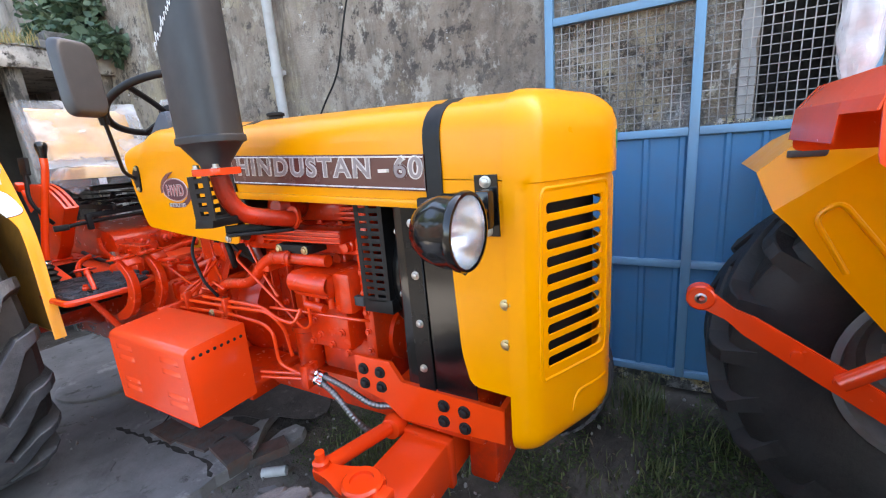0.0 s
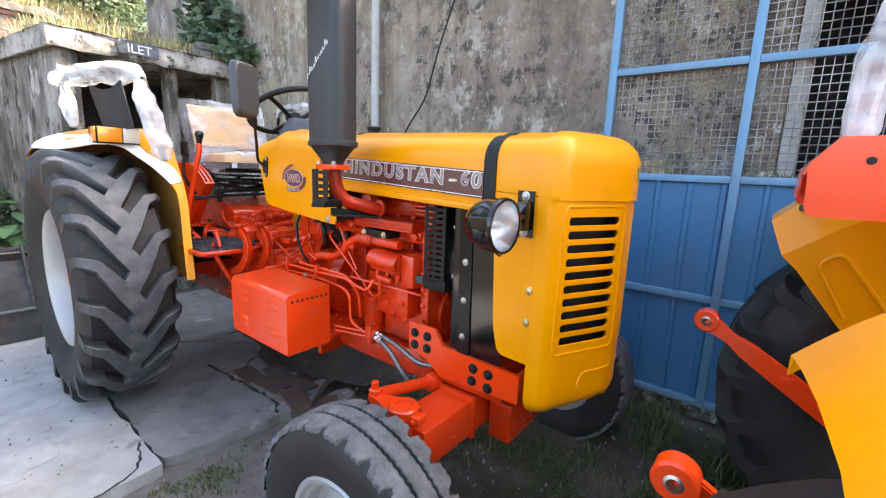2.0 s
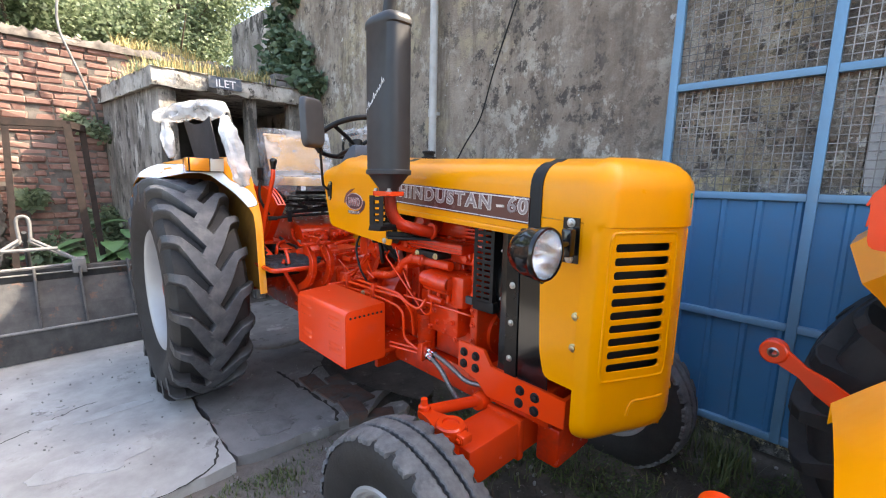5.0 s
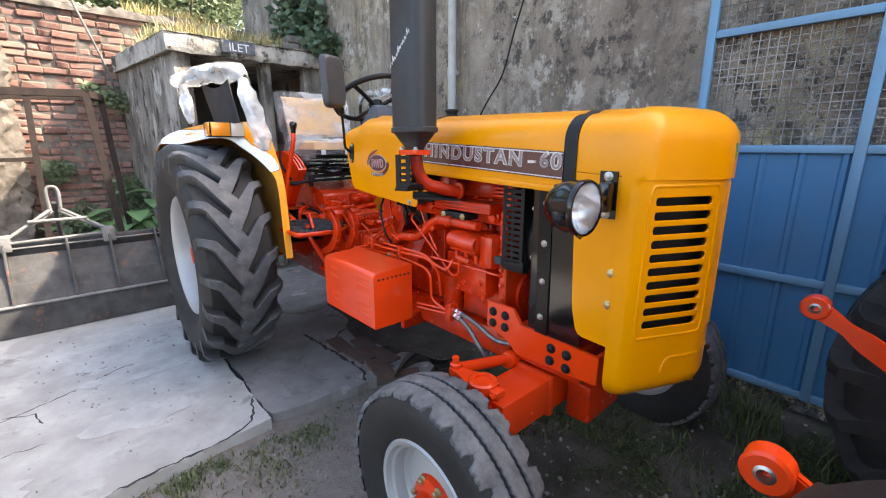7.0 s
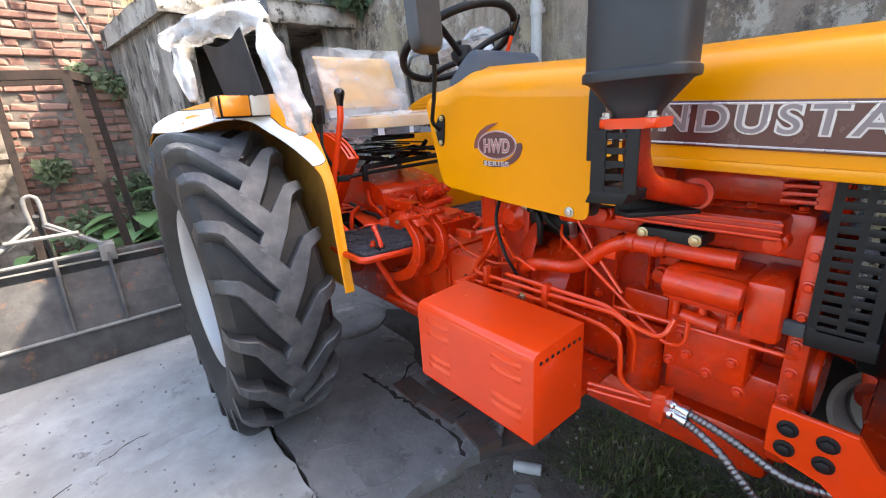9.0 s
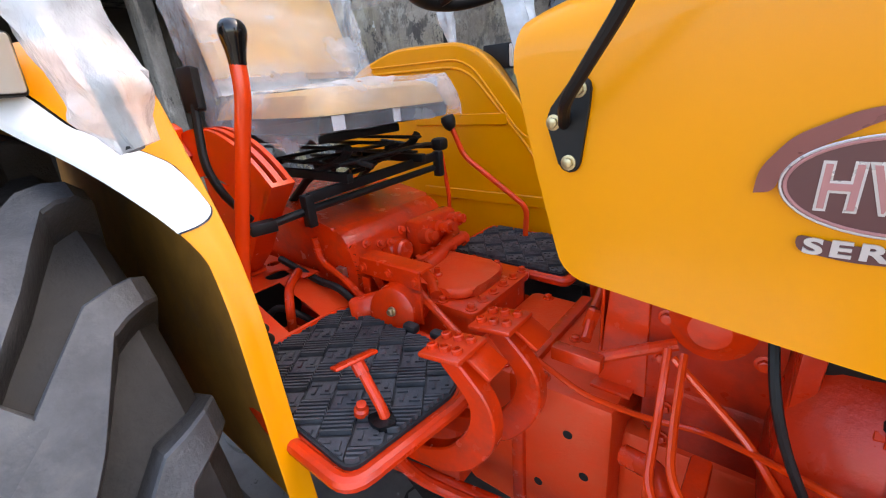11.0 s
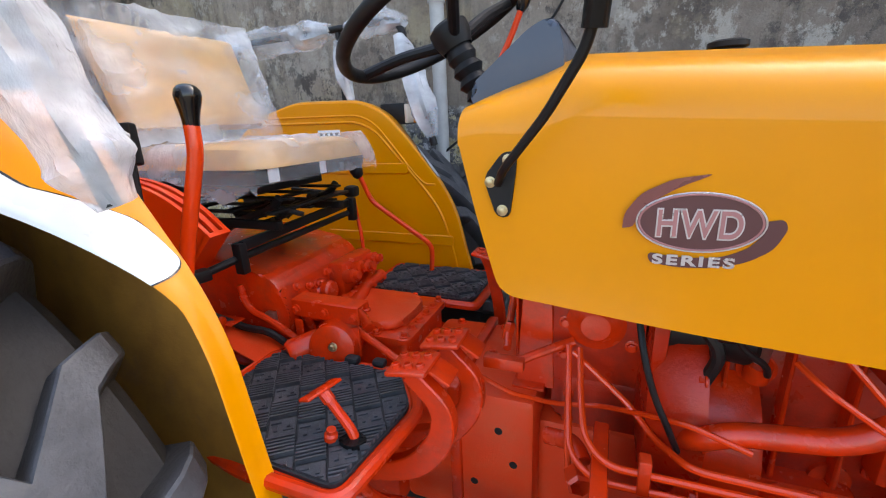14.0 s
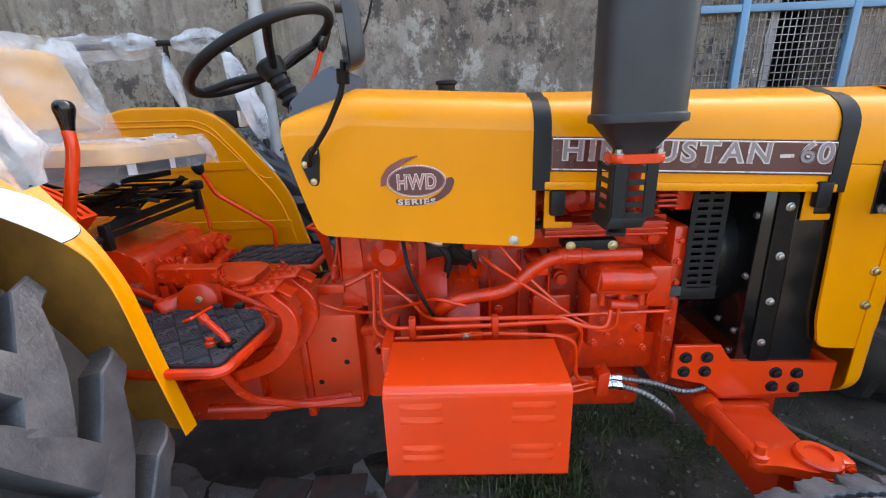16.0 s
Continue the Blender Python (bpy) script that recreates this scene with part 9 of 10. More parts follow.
    prof = [(2.812, 1.180), (2.855, 1.228), (2.90, 1.270), (3.02, 1.36), (3.22, 1.42), (3.60, 1.42), (3.92, 1.20), (4.02, 0.8)]
    pth = smooth_path([(a, 0, b) for a, b in prof], 0.05, 4)
    rows = []
    for v in pth:
        k = max(0.0, 1 - (v.x - 2.81) / 0.3)
        rows.append([p.verts.new((v.x + 0.03 * k * q, -0.75 - 0.42 * q, v.z + 0.018 * math.sin(math.pi * q) + 0.01 * q * k - dz)) for q, dz in ((0, 0.03), (0.004, 0.0), (0.25, 0), (0.5, 0), (0.78, 0.0), (0.90, 0.012), (0.97, 0.035), (1.0, 0.09))])
    for r0, r1 in zip(rows, rows[1:]):
        for j in range(7):
            p.faces.new((r0[j], r0[j + 1], r1[j + 1], r1[j]))
    solid(p, 0.005)
    f = part("mudguard", p, YELLOW, t2, "yellow rear mudguard")
    p = NB()
    prism(p, [(2.88, 1.235), (3.02, 1.345), (3.22, 1.405), (3.60, 1.405), (3.90, 1.19), (3.99, 0.8), (3.9, 0.70), (3.30, 0.60), (3.11, 0.79)], "y", -0.748, -0.743)
    part("inner_sheet", p, YELLOW, f, smooth=False)
    # red folded tray at the seat's back, open below
    p = NB()
    for j, (y0, y1) in enumerate(((-0.31, -0.10), (-0.10, 0.31))):
        low = 1.44 if j == 0 else 1.385
        prism(p, [(2.800, low), (2.804, low), (2.812, 1.462), (2.852, 1.514), (3.65, 1.524), (3.65, 1.528), (2.850, 1.518), (2.808, 1.464)], "y", y0, y1)
    tray = part("seat_tray", p, RED_BRIGHT, t2, "folded red sheet tray behind the seat", smooth=False)
    for y in (-0.313, 0.309):
        p = NB()
        prism(p, rounded([(2.812, 1.352), (2.806, 1.455), (2.850, 1.517), (3.65, 1.527), (3.65, 1.352)], [0.02, 0.01, 0.01, 0, 0], 3), "y", y, y + 0.004)
        part("side_flange", p, RED_BRIGHT, tray, smooth=False)
    p = NB()
    disc(p, (2.90, -0.313, 1.47), (0, -1, 0), 0.008, 0.003, 14, 0.001)
    part("hole_plug", p, BLACK_MATT, tray)
    p = NB()
    box(p, 3.30, 3.6, -0.25, -0.05, 0.9, 1.40, 0.01)
    part("seat_pedestal", p, BLACK_MATT, t2)
    return t2


build_other()
film_sleeve("clear plastic film tied round an upright of the second tractor", [(2.93, 0.36, 1.50), (2.935, 0.36, 1.75), (2.97, 0.36, 1.95), (3.02, 0.36, 2.05)], 0.045, 12.0)
p = NB()
tube(p, [(2.93, 0.36, 1.45), (2.935, 0.36, 1.75), (2.97, 0.36, 1.95), (3.02, 0.36, 2.05)], 0.014, 10, 0.1)
thing("grab_rail", p, BLACK_MATT, "black rail inside the film on the second tractor", "rail")


# ---------------------------------------------------------------- leveller blade and steel frame behind
def build_blade():
    bl = empty("leveller_blade", "grey steel land leveller with a triangular hitch", "farm implement")
    a, b = Vector((-1.62, -0.55, 0)), Vector((-1.62, -3.1, 0))
    p = NB()
    prof = [(-1.630, 0.005), (-1.628, 0.245), (-1.700, 0.40), (-1.835, 0.600), (-1.850, 0.594), (-1.716, 0.39), (-1.648, 0.235), (-1.650, 0.005)]
    prism(p, prof, "y", -3.1, -0.75)
    part("blade", p, GREY_IRON, bl, smooth=False)
    p = NB()
    tube(p, [(-1.622, -3.1, 0.250), (-1.622, -0.75, 0.250)], 0.012, 8)
    part("wear_edge", p, IRON_LIGHT, bl)
    p = NB()
    box(p, -1.95, -1.86, -2.9, -0.85, 0.595, 0.690, 0.006)
    part("beam", p, GREY_IRON, bl)
    p = NB()
    box(p, -1.858, -1.815, -2.9, -0.85, 0.655, 0.662, 0.001)
    part("angle_flange", p, IRON_LIGHT, bl)
    for y in (-0.98, -1.31, -1.59, -1.96, -2.35):
        p = NB()
        prism(p, [(-1.858, 0.72), (-1.80, 0.70), (-1.612, 0.262), (-1.655, 0.258), (-1.705, 0.41), (-1.84, 0.605)], "y", y - 0.009, y + 0.009, 0.002, 1)
        part("rib", p, GREY_IRON, bl)
    for y in (-1.31, -1.96):
        p = NB()
        box(p, -1.95, -1.80, y - 0.045, y + 0.045, 0.640, 0.755, 0.006)
        part("hitch_bracket", p, IRON_LIGHT, bl)
    top = Vector((-2.02, -1.62, 1.06))
    for y in (-1.30, -1.93):
        p = NB()
        k = 1 if y > -1.6 else -1
        tube(p, [(-1.86, y, 0.735), (top.x, top.y + 0.035 * k, top.z - 0.14)], 0.013, 8)
        part("hitch_leg", p, IRON_LIGHT, bl)
        p = NB()
        tube(p, [(-1.93, y - 0.03 * k, 0.735), (top.x - 0.04, top.y + 0.015 * k, top.z - 0.16)], 0.011, 8)
        part("hitch_leg", p, IRON_LIGHT, bl)
    p = NB()
    tube(p, [(-1.92, -1.43, 0.845), (-1.92, -1.80, 0.845)], 0.014, 8)
    part("cross_bar", p, IRON_LIGHT, bl)
    p = NB()
    tube(p, [(-1.84, -1.34, 0.715), (-1.84, -1.93, 0.700)], 0.012, 8)
    part("cross_bar", p, IRON_LIGHT, bl)
    p = NB()
    tube(p, [(-2.02, -1.588, 0.90), (-2.02, -1.580, 1.05), (-2.02, -1.588, 1.10), (-2.02, -1.62, 1.115), (-2.02, -1.652, 1.10), (-2.02, -1.660, 1.05), (-2.02, -1.652, 0.90)], 0.013, 10, 0.025)
    part("hitch_loop", p, IRON_LIGHT, bl)
    for y in (-1.62,):
        p = NB()
        tube(p, [(-2.02, y, 0.98), (-2.30, y, 0.60)], 0.018, 10)
        part("back_stay", p, GREY_IRON, bl)
    p = NB()
    box(p, -2.35, -2.25, -2.2, -1.0, 0.50, 0.57, 0.006)
    part("rear_beam", p, GREY_IRON, bl)
    for y in (-1.29, -1.95):
        p = NB()
        tube(p, [(-1.9, y, 0.62), (-2.3, y, 0.54)], 0.025, 10)
        part("side_arm", p, GREY_IRON, bl)
    for y in (-1.05, -2.15):
        p = NB()
        tube(p, [(-2.30, y, 0.52), (-2.30, y, -0.05)], 0.025, 10)
        part("stand_leg", p, GREY_IRON, bl)
    return bl


build_blade()


def build_frame():
    fr = empty("metal_stand", "rusty square-tube steel stand by the brick wall", "metal stand")
    pts = {"a": (-2.75, -1.24, 1.93), "b": (-2.75, -3.2, 1.86), "c": (-3.15, -1.10, 1.93), "d": (-3.15, -3.2, 1.86)}
    for k, r in (("a", 0.042), ("b", 0.042), ("c", 0.036), ("d", 0.036)):
        x, y, z = pts[k]
        p = NB()
        tube(p, [(x + 0.10, y + (0.12 if k == "a" else 0.08 if k == "c" else 0), -0.08), (x, y, z)], r, 4)
        part("post", p, RUSTY, fr, smooth=False)
    for u, v in (("a", "b"), ("a", "c"), ("c", "d"), ("b", "d")):
        p = NB()
        tube(p, [pts[u], pts[v]], 0.045, 4)
        part("rail", p, RUSTY, fr, smooth=False)
    p = NB()
    tube(p, [(-2.65, -1.74, -0.08), (-2.75, -1.66, 1.92)], 0.034, 4)
    part("post", p, RUSTY, fr, smooth=False)
    p = NB()
    tube(p, [(-2.72, -1.69, 1.32), (-2.72, -3.2, 1.28)], 0.025, 4)
    part("rail", p, RUSTY, fr, smooth=False)


build_frame()

# broken plaster pier against the brick wall
p = NB()
def pier(u, v):
    a = 2 * math.pi * u
    z = -0.1 + 2.75 * v
    r = 1 + 0.16 * noise.noise((math.cos(a) * 2, math.sin(a) * 2, z * 2.0)) + 0.17 * noise.noise((math.cos(a) * 5, math.sin(a) * 5, z * 8.0)) + 0.08 * noise.noise((math.cos(a) * 11, math.sin(a) * 11, z * 19.0))
    return Vector((BW_X + 0.1 + 0.26 * math.cos(a) * r, -2.25 + 0.42 * math.sin(a) * r, z))
grid_surface(p, pier, 64, 130, close_u=True)
thing("broken_pier", p, MORTAR, "broken stub of a rendered masonry pier", "wall", kind="structure")

# bent pipe that rises from the wall top
p = NB()
tube(p, [(-4.43, -0.83, 2.12), (-4.32, -0.88, 2.36), (-4.28, -1.02, 2.80), (-4.3, -1.15, 3.2), (-4.3, -1.10, 3.58), (-4.3, -0.95, 3.72), (-4.3, -0.76, 3.76)], 0.014, 10, 0.2)
thing("bent_pipe", p, IRON_LIGHT, "thin bent grey pipe leaning over the brick wall", "pipe")

# green water tank behind the wall top
p = NB()
lathe(p, [(0, 0), (0.62, 0), (0.66, 0.04), (0.66, 0.14), (0.63, 0.16), (0.63, 0.22), (0.66, 0.24), (0.66, 0.34), (0.63, 0.36), (0.63, 0.42), (0.66, 0.44), (0.66, 0.54), (0.63, 0.56), (0.63, 0.62), (0.66, 0.64), (0.66, 0.8), (0.5, 0.95), (0.2, 1.02), (0, 1.02)],
      (-4.02, 2.15, 4.66), (0.15, -0.12, 1), 44)
thing("water_tank", p, GREEN, "ribbed green plastic water tank on a roof", "water tank")
p = NB()
box(p, -4.32, -2.0, 1.75, 3.2, -0.2, 4.66, 0.01)
thing("outbuilding", p, SHED_PLASTER, "plain building behind the plastered wall", "building", kind="structure")


# ---------------------------------------------------------------- rubble, manhole cover, loose bricks
p = NB()
lathe(p, [(0, 0.0), (0.29, 0.0), (0.30, 0.01), (0.30, 0.030), (0.288, 0.038), (0.25, 0.040), (0.235, 0.034), (0, 0.036)], (-0.97, -0.03, -0.02), (0, 0, 1), 40)
thing("manhole_cover", p, CONCRETE_DARK, "round grey concrete manhole cover on the ground", "manhole cover")
rng = random.Random(11)
for i, (x, y, sx, sy, sz, rot, up) in enumerate([(0.585, -0.155, 0.225, 0.125, 0.08, -12, -0.030), (0.34, -0.165, 0.23, 0.12, 0.08, 4, -0.036), (0.10, -0.19, 0.23, 0.12, 0.08, -3, -0.038), (0.46, -0.035, 0.23, 0.12, 0.08, 3, -0.037), (0.22, -0.05, 0.22, 0.12, 0.08, -5, -0.038), (0.70, -0.03, 0.20, 0.11, 0.07, 62, -0.075)]):
    p = NB()
    bmesh.ops.create_cube(p, size=1.0)
    bmesh.ops.subdivide_edges(p, edges=p.edges[:], cuts=3, use_grid_fill=True)
    for v in p.verts:
        v.co = Vector((v.co.x * sx, v.co.y * sy, v.co.z * sz)) + Vector([0.012 * noise.noise(v.co * 4 + Vector((i, k, 0))) for k in range(3)])
    bmesh.ops.transform(p, matrix=Matrix.Translation((x, y, up)) @ pose(0, 0, 0, rng.uniform(-2, 2), rng.uniform(-2, 2), rot), verts=p.verts)
    o = thing("loose_brick", p, LOOSE, "dull red worn brick set flat beside the concrete", "brick", "loose bricks")
for i, (x, y, r, h, rot) in enumerate([(0.93, -0.22, 0.055, 0.04, 10), (0.72, 0.10, 0.08, 0.05, 70)]):
    p = NB()
    k = 6 + i % 3
    lathe(p, [(0, 0), (0.96, 0), (1.0, 0.3), (0.97, 0.9), (0.93, 1.0), (0, 1.0)], (0, 0, 0), (0, 0, 1), k)
    for v in p.verts:
        v.co = Vector((v.co.x * r * 1.3, v.co.y * r, v.co.z * h)) + Vector([0.25 * r * noise.noise(Vector((v.co.x * 1.5 + i * 3, v.co.y * 1.5, j * 2.0))) for j in range(2)] + [0.008 * noise.noise(v.co * 3 + Vector((0, 0, i)))])
    bmesh.ops.transform(p, matrix=Matrix.Translation((x, y, ground_height(x, y) - 0.012)) @ pose(0, 0, 0, rng.uniform(-7, 7), rng.uniform(-7, 7), rot), verts=p.verts)
    thing("concrete_fragment", p, CONCRETE_DARK, "broken flat piece of grey concrete on the soil", "rubble", "broken concrete", smooth=False)
p = NB()
for i in range(900):
    x, y = rng.uniform(0.66, 3.4), rng.uniform(-1.9, 1.1)
    if i % 3 == 0:
        x, y = rng.uniform(-1.4, 0.6), rng.uniform(-1.9, 0.9)
    onslab = x < 0.64
    r = rng.uniform(0.004, 0.016) * (0.6 if onslab else 1)
    m = Matrix.Translation((x, y, (0.0 if onslab and y < -0.9 else -0.012 if onslab else ground_height(x, y)) + r * 0.3)) @ pose(0, 0, 0, rng.uniform(0, 180), rng.uniform(0, 180), rng.uniform(0, 180)) @ Matrix.Diagonal((r, r * rng.uniform(0.6, 1), r * 0.6, 1))
    bmesh.ops.create_icosphere(p, subdivisions=1, radius=1.0, matrix=m)
thing("gravel", p, STONE, "scattered pebbles and chips on the ground", "gravel", kind="stuff", smooth=False)
p = NB()
tube(p, [(2.62, 0.42, ground_height(2.62, 0.42) + 0.012), (3.1, -0.25, ground_height(3.1, -0.25) + 0.02)], 0.012, 8)
thing("steel_bar", p, IRON_LIGHT, "thin grey bar lying in the grass", "bar")


# ---------------------------------------------------------------- plants
def blades(bm, rng, n, area, h0, h1, zfun, wid=0.004):
    for _ in range(n):
        x, y = area(rng)
        z = zfun(x, y) - 0.005
        h = rng.uniform(h0, h1)
        a = rng.uniform(0, 2 * math.pi)
        lean = rng.uniform(0.1, 0.7) * h
        dx, dy = math.cos(a), math.sin(a)
        w = wid * rng.uniform(0.6, 1.3)
        px, py = -dy * w, dx * w
        pts = [(0, 1.0), (0.5, 0.8), (0.85, 0.4)]
        prev = None
        for t, k in pts:
            cx, cy, cz = x + dx * lean * t * t, y + dy * lean * t * t, z + h * t * (1 - 0.15 * t)
            cur = (bm.verts.new((cx - px * k, cy - py * k, cz)), bm.verts.new((cx + px * k, cy + py * k, cz)))
            if prev:
                bm.faces.new((prev[0], prev[1], cur[1], cur[0]))
            prev = cur
        tip = bm.verts.new((x + dx * lean, y + dy * lean, z + h * 0.85))
        bm.faces.new((prev[0], prev[1], tip))


rng = random.Random(21)
p = NB()
clumps = [(2.42, 0.92, 0.12, 150, 0.08, 0.22), (2.80, 0.85, 0.20, 130, 0.05, 0.15), (2.3, 0.50, 0.20, 110, 0.03, 0.08), (2.75, 0.25, 0.26, 90, 0.03, 0.07), (2.55, 0.60, 0.13, 160, 0.03, 0.09), (1.35, 0.05, 0.24, 900, 0.02, 0.08), (1.15, 0.25, 0.2, 600, 0.02, 0.08),
          (0.80, -1.35, 0.12, 260, 0.02, 0.05), (0.95, -1.0, 0.16, 260, 0.02, 0.05), (0.85, -0.75, 0.12, 200, 0.02, 0.05), (1.1, -1.5, 0.2, 240, 0.015, 0.04), (1.7, 0.5, 0.3, 320, 0.03, 0.10), (2.2, 1.0, 0.14, 140, 0.06, 0.16)]
for cx, cy, r, n, h0, h1 in clumps:
    blades(p, rng, n, lambda g, cx=cx, cy=cy, r=r: (cx + g.gauss(0, r * 0.5), min(1.08, cy + g.gauss(0, r * 0.5))), h0, h1, ground_height, 0.0035)
blades(p, rng, 650, lambda g: ((lambda q: (0.70 + 0.06 * math.sin(q * 5) + 0.08 * abs(g.gauss(0, 1)) + max(0, -q - 1.6) * 0.25, q))(g.uniform(-2.4, -0.3))), 0.01, 0.045, ground_height, 0.003)
blades(p, rng, 500, lambda g: (g.uniform(0.66, 3.4), g.uniform(-1.9, 1.1)), 0.01, 0.05, ground_height, 0.003)
moss = NB()
for cx, cy, rx, ry, n in ((1.25, 0.10, 0.36, 0.34, 5200), (1.65, 0.25, 0.40, 0.40, 3600), (2.45, 0.55, 0.42, 0.36, 5200), (2.75, 0.80, 0.35, 0.22, 2600), (2.15, 0.35, 0.40, 0.30, 2400), (1.05, 0.45, 0.25, 0.25, 1500), (0.78, -1.15, 0.05, 0.35, 700), (1.4, -0.9, 0.4, 0.5, 500)):
    for _ in range(n):
        x, y = cx + rng.gauss(0, rx * 0.6), min(1.08, cy + rng.gauss(0, ry * 0.6))
        if x < 0.70 or noise.noise((x * 3.2, y * 3.2, 4.0)) < -0.12:
            continue
        l = rng.uniform(0.004, 0.011)
        m = Matrix.Translation((x, y, ground_height(x, y) + rng.uniform(0.001, 0.016))) @ pose(0, 0, 0, rng.uniform(-40, 40), rng.uniform(-40, 40), rng.uniform(0, 360))
        moss.faces.new([moss.verts.new(m @ Vector(q)) for q in ((-l, 0, 0), (0, l * 0.55, 0.001), (l, 0, 0), (0, -l * 0.55, 0.001))])
thing("moss", moss, MOSS, "low dark green moss and clover on damp soil", "moss", kind="stuff", smooth=False)
litter = NB()
for _ in range(700):
    x, y = rng.uniform(0.7, 3.4), rng.uniform(-1.8, 1.05)
    l, w_ = rng.uniform(0.006, 0.035), rng.uniform(0.003, 0.010)
    m = Matrix.Translation((x, y, ground_height(x, y) + 0.006)) @ pose(0, 0, 0, rng.uniform(-25, 25), rng.uniform(-25, 25), rng.uniform(0, 360))
    litter.faces.new([litter.verts.new(m @ Vector(q)) for q in ((-l, 0, 0), (0, w_, 0.003), (l, 0, 0), (0, -w_, 0.002))])
thing("leaf_litter", litter, LITTER, "dead leaves and bits of bark on the soil", "litter", kind="stuff", smooth=False)
thing("grass", p, GRASS, "short patchy grass on dark soil", "grass", kind="stuff", smooth=False)


p = NB()
grid_surface(p, lambda u, v: Vector((0.82 + 0.075 * u + 0.02 * v, -0.44 + 0.065 * v, ground_height(0.86, -0.40) + 0.010 + 0.010 * abs(noise.noise((u * 3, v * 3, 2))))), 8, 6)
solid(p, 0.001)
thing("wrapper", p, WHITE_STICKER, "crumpled white wrapper on the dark soil", "litter")
p = NB()
lathe(p, [(0.024, -0.06), (0.024, 0.06), (0.019, 0.06), (0.019, -0.06)], (0.85, -0.11, ground_height(0.85, -0.11) + 0.022), (1, 0.6, 0.05), 18, True)
thing("pipe_stub", p, PVC, "short grey stub of pipe lying on the soil", "pipe")


def leaf(bm, base, direction, up, length, width, fold=0.15, n=5, droop=0.3):
    d = Vector(direction).normalized()
    side = d.cross(Vector(up))
    side = side.normalized() if side.length > 1e-4 else Vector((1, 0, 0))
    nrm = side.cross(d)
    rows = []
    for i in range(n + 1):
        t = i / n
        w = width * (math.sin(math.pi * min(1, 0.08 + t * 0.92)) ** 0.75) * (1 - 0.25 * t)
        c = Vector(base) + d * length * t - Vector((0, 0, 1)) * droop * length * t * t
        rows.append((bm.verts.new(c - side * w + nrm * fold * w), bm.verts.new(c), bm.verts.new(c + side * w + nrm * fold * w)))
    for a, b in zip(rows, rows[1:]):
        bm.faces.new((a[0], a[1], b[1], b[0]))
        bm.faces.new((a[1], a[2], b[2], b[1]))


def broad_plant(x, y, n, h, seed, size=0.2):
    rng = random.Random(seed)
    pl = empty("broad_leaf_plant", "low green plant with large heart-shaped leaves", "plant", "plants by the brick wall")
    pl.location = (x, y, 0)
    for i in range(n):
        a = rng.uniform(0, 2 * math.pi)
        r = rng.uniform(0.05, 0.36)
        z = rng.uniform(0.12, h)
        base = Vector((r * math.cos(a), r * math.sin(a), z))
        p = NB()
        leaf(p, base, (math.cos(a) + 0.5, math.sin(a) - 0.3, 0.25), (0, 0, 1), size * rng.uniform(0.7, 1.25), size * 0.42 * rng.uniform(0.8, 1.2), 0.18, 6, 0.45)
        tube(p, [(0.02 * math.cos(a), 0.02 * math.sin(a), -0.03), (r * 0.6 * math.cos(a), r * 0.6 * math.sin(a), z * 0.75), tuple(base)], 0.005, 5, 0.05, 3)
        part("leaf", p, LEAF_BROAD, pl)
    return pl


broad_plant(-3.35, -0.98, 22, 0.75, 1, 0.32)
broad_plant(-3.5, -0.68, 24, 1.05, 2, 0.34)
broad_plant(-3.0, -0.80, 18, 0.60, 3, 0.32)
broad_plant(-4.1, -1.75, 12, 0.45, 4, 0.22)
broad_plant(-3.9, -2.3, 9, 0.4, 5, 0.2)


def leaf_cloud(bm, rng, centres, n, size, squash=0.8):
    """Many small leaves round branch ends."""
    for _ in range(n):
        c, r = centres[rng.randrange(len(centres))]
        d = Vector((rng.gauss(0, 1), rng.gauss(0, 1), rng.gauss(0, squash)))
        d = d.normalized() * r * (rng.random() ** 0.45)
        a = Vector((rng.gauss(0, 1), rng.gauss(0, 1), rng.gauss(-0.2, 0.6))).normalized()
        s = size * rng.uniform(0.6, 1.3)
        side = a.orthogonal().normalized() * s * 0.34
        side.rotate(Matrix.Rotation(rng.uniform(0, 6.28), 3, a))
        b = Vector(c) + d
        v = [bm.verts.new(b), bm.verts.new(b + a * s * 0.45 + side), bm.verts.new(b + a * s), bm.verts.new(b + a * s * 0.45 - side)]
        bm.faces.new(v)


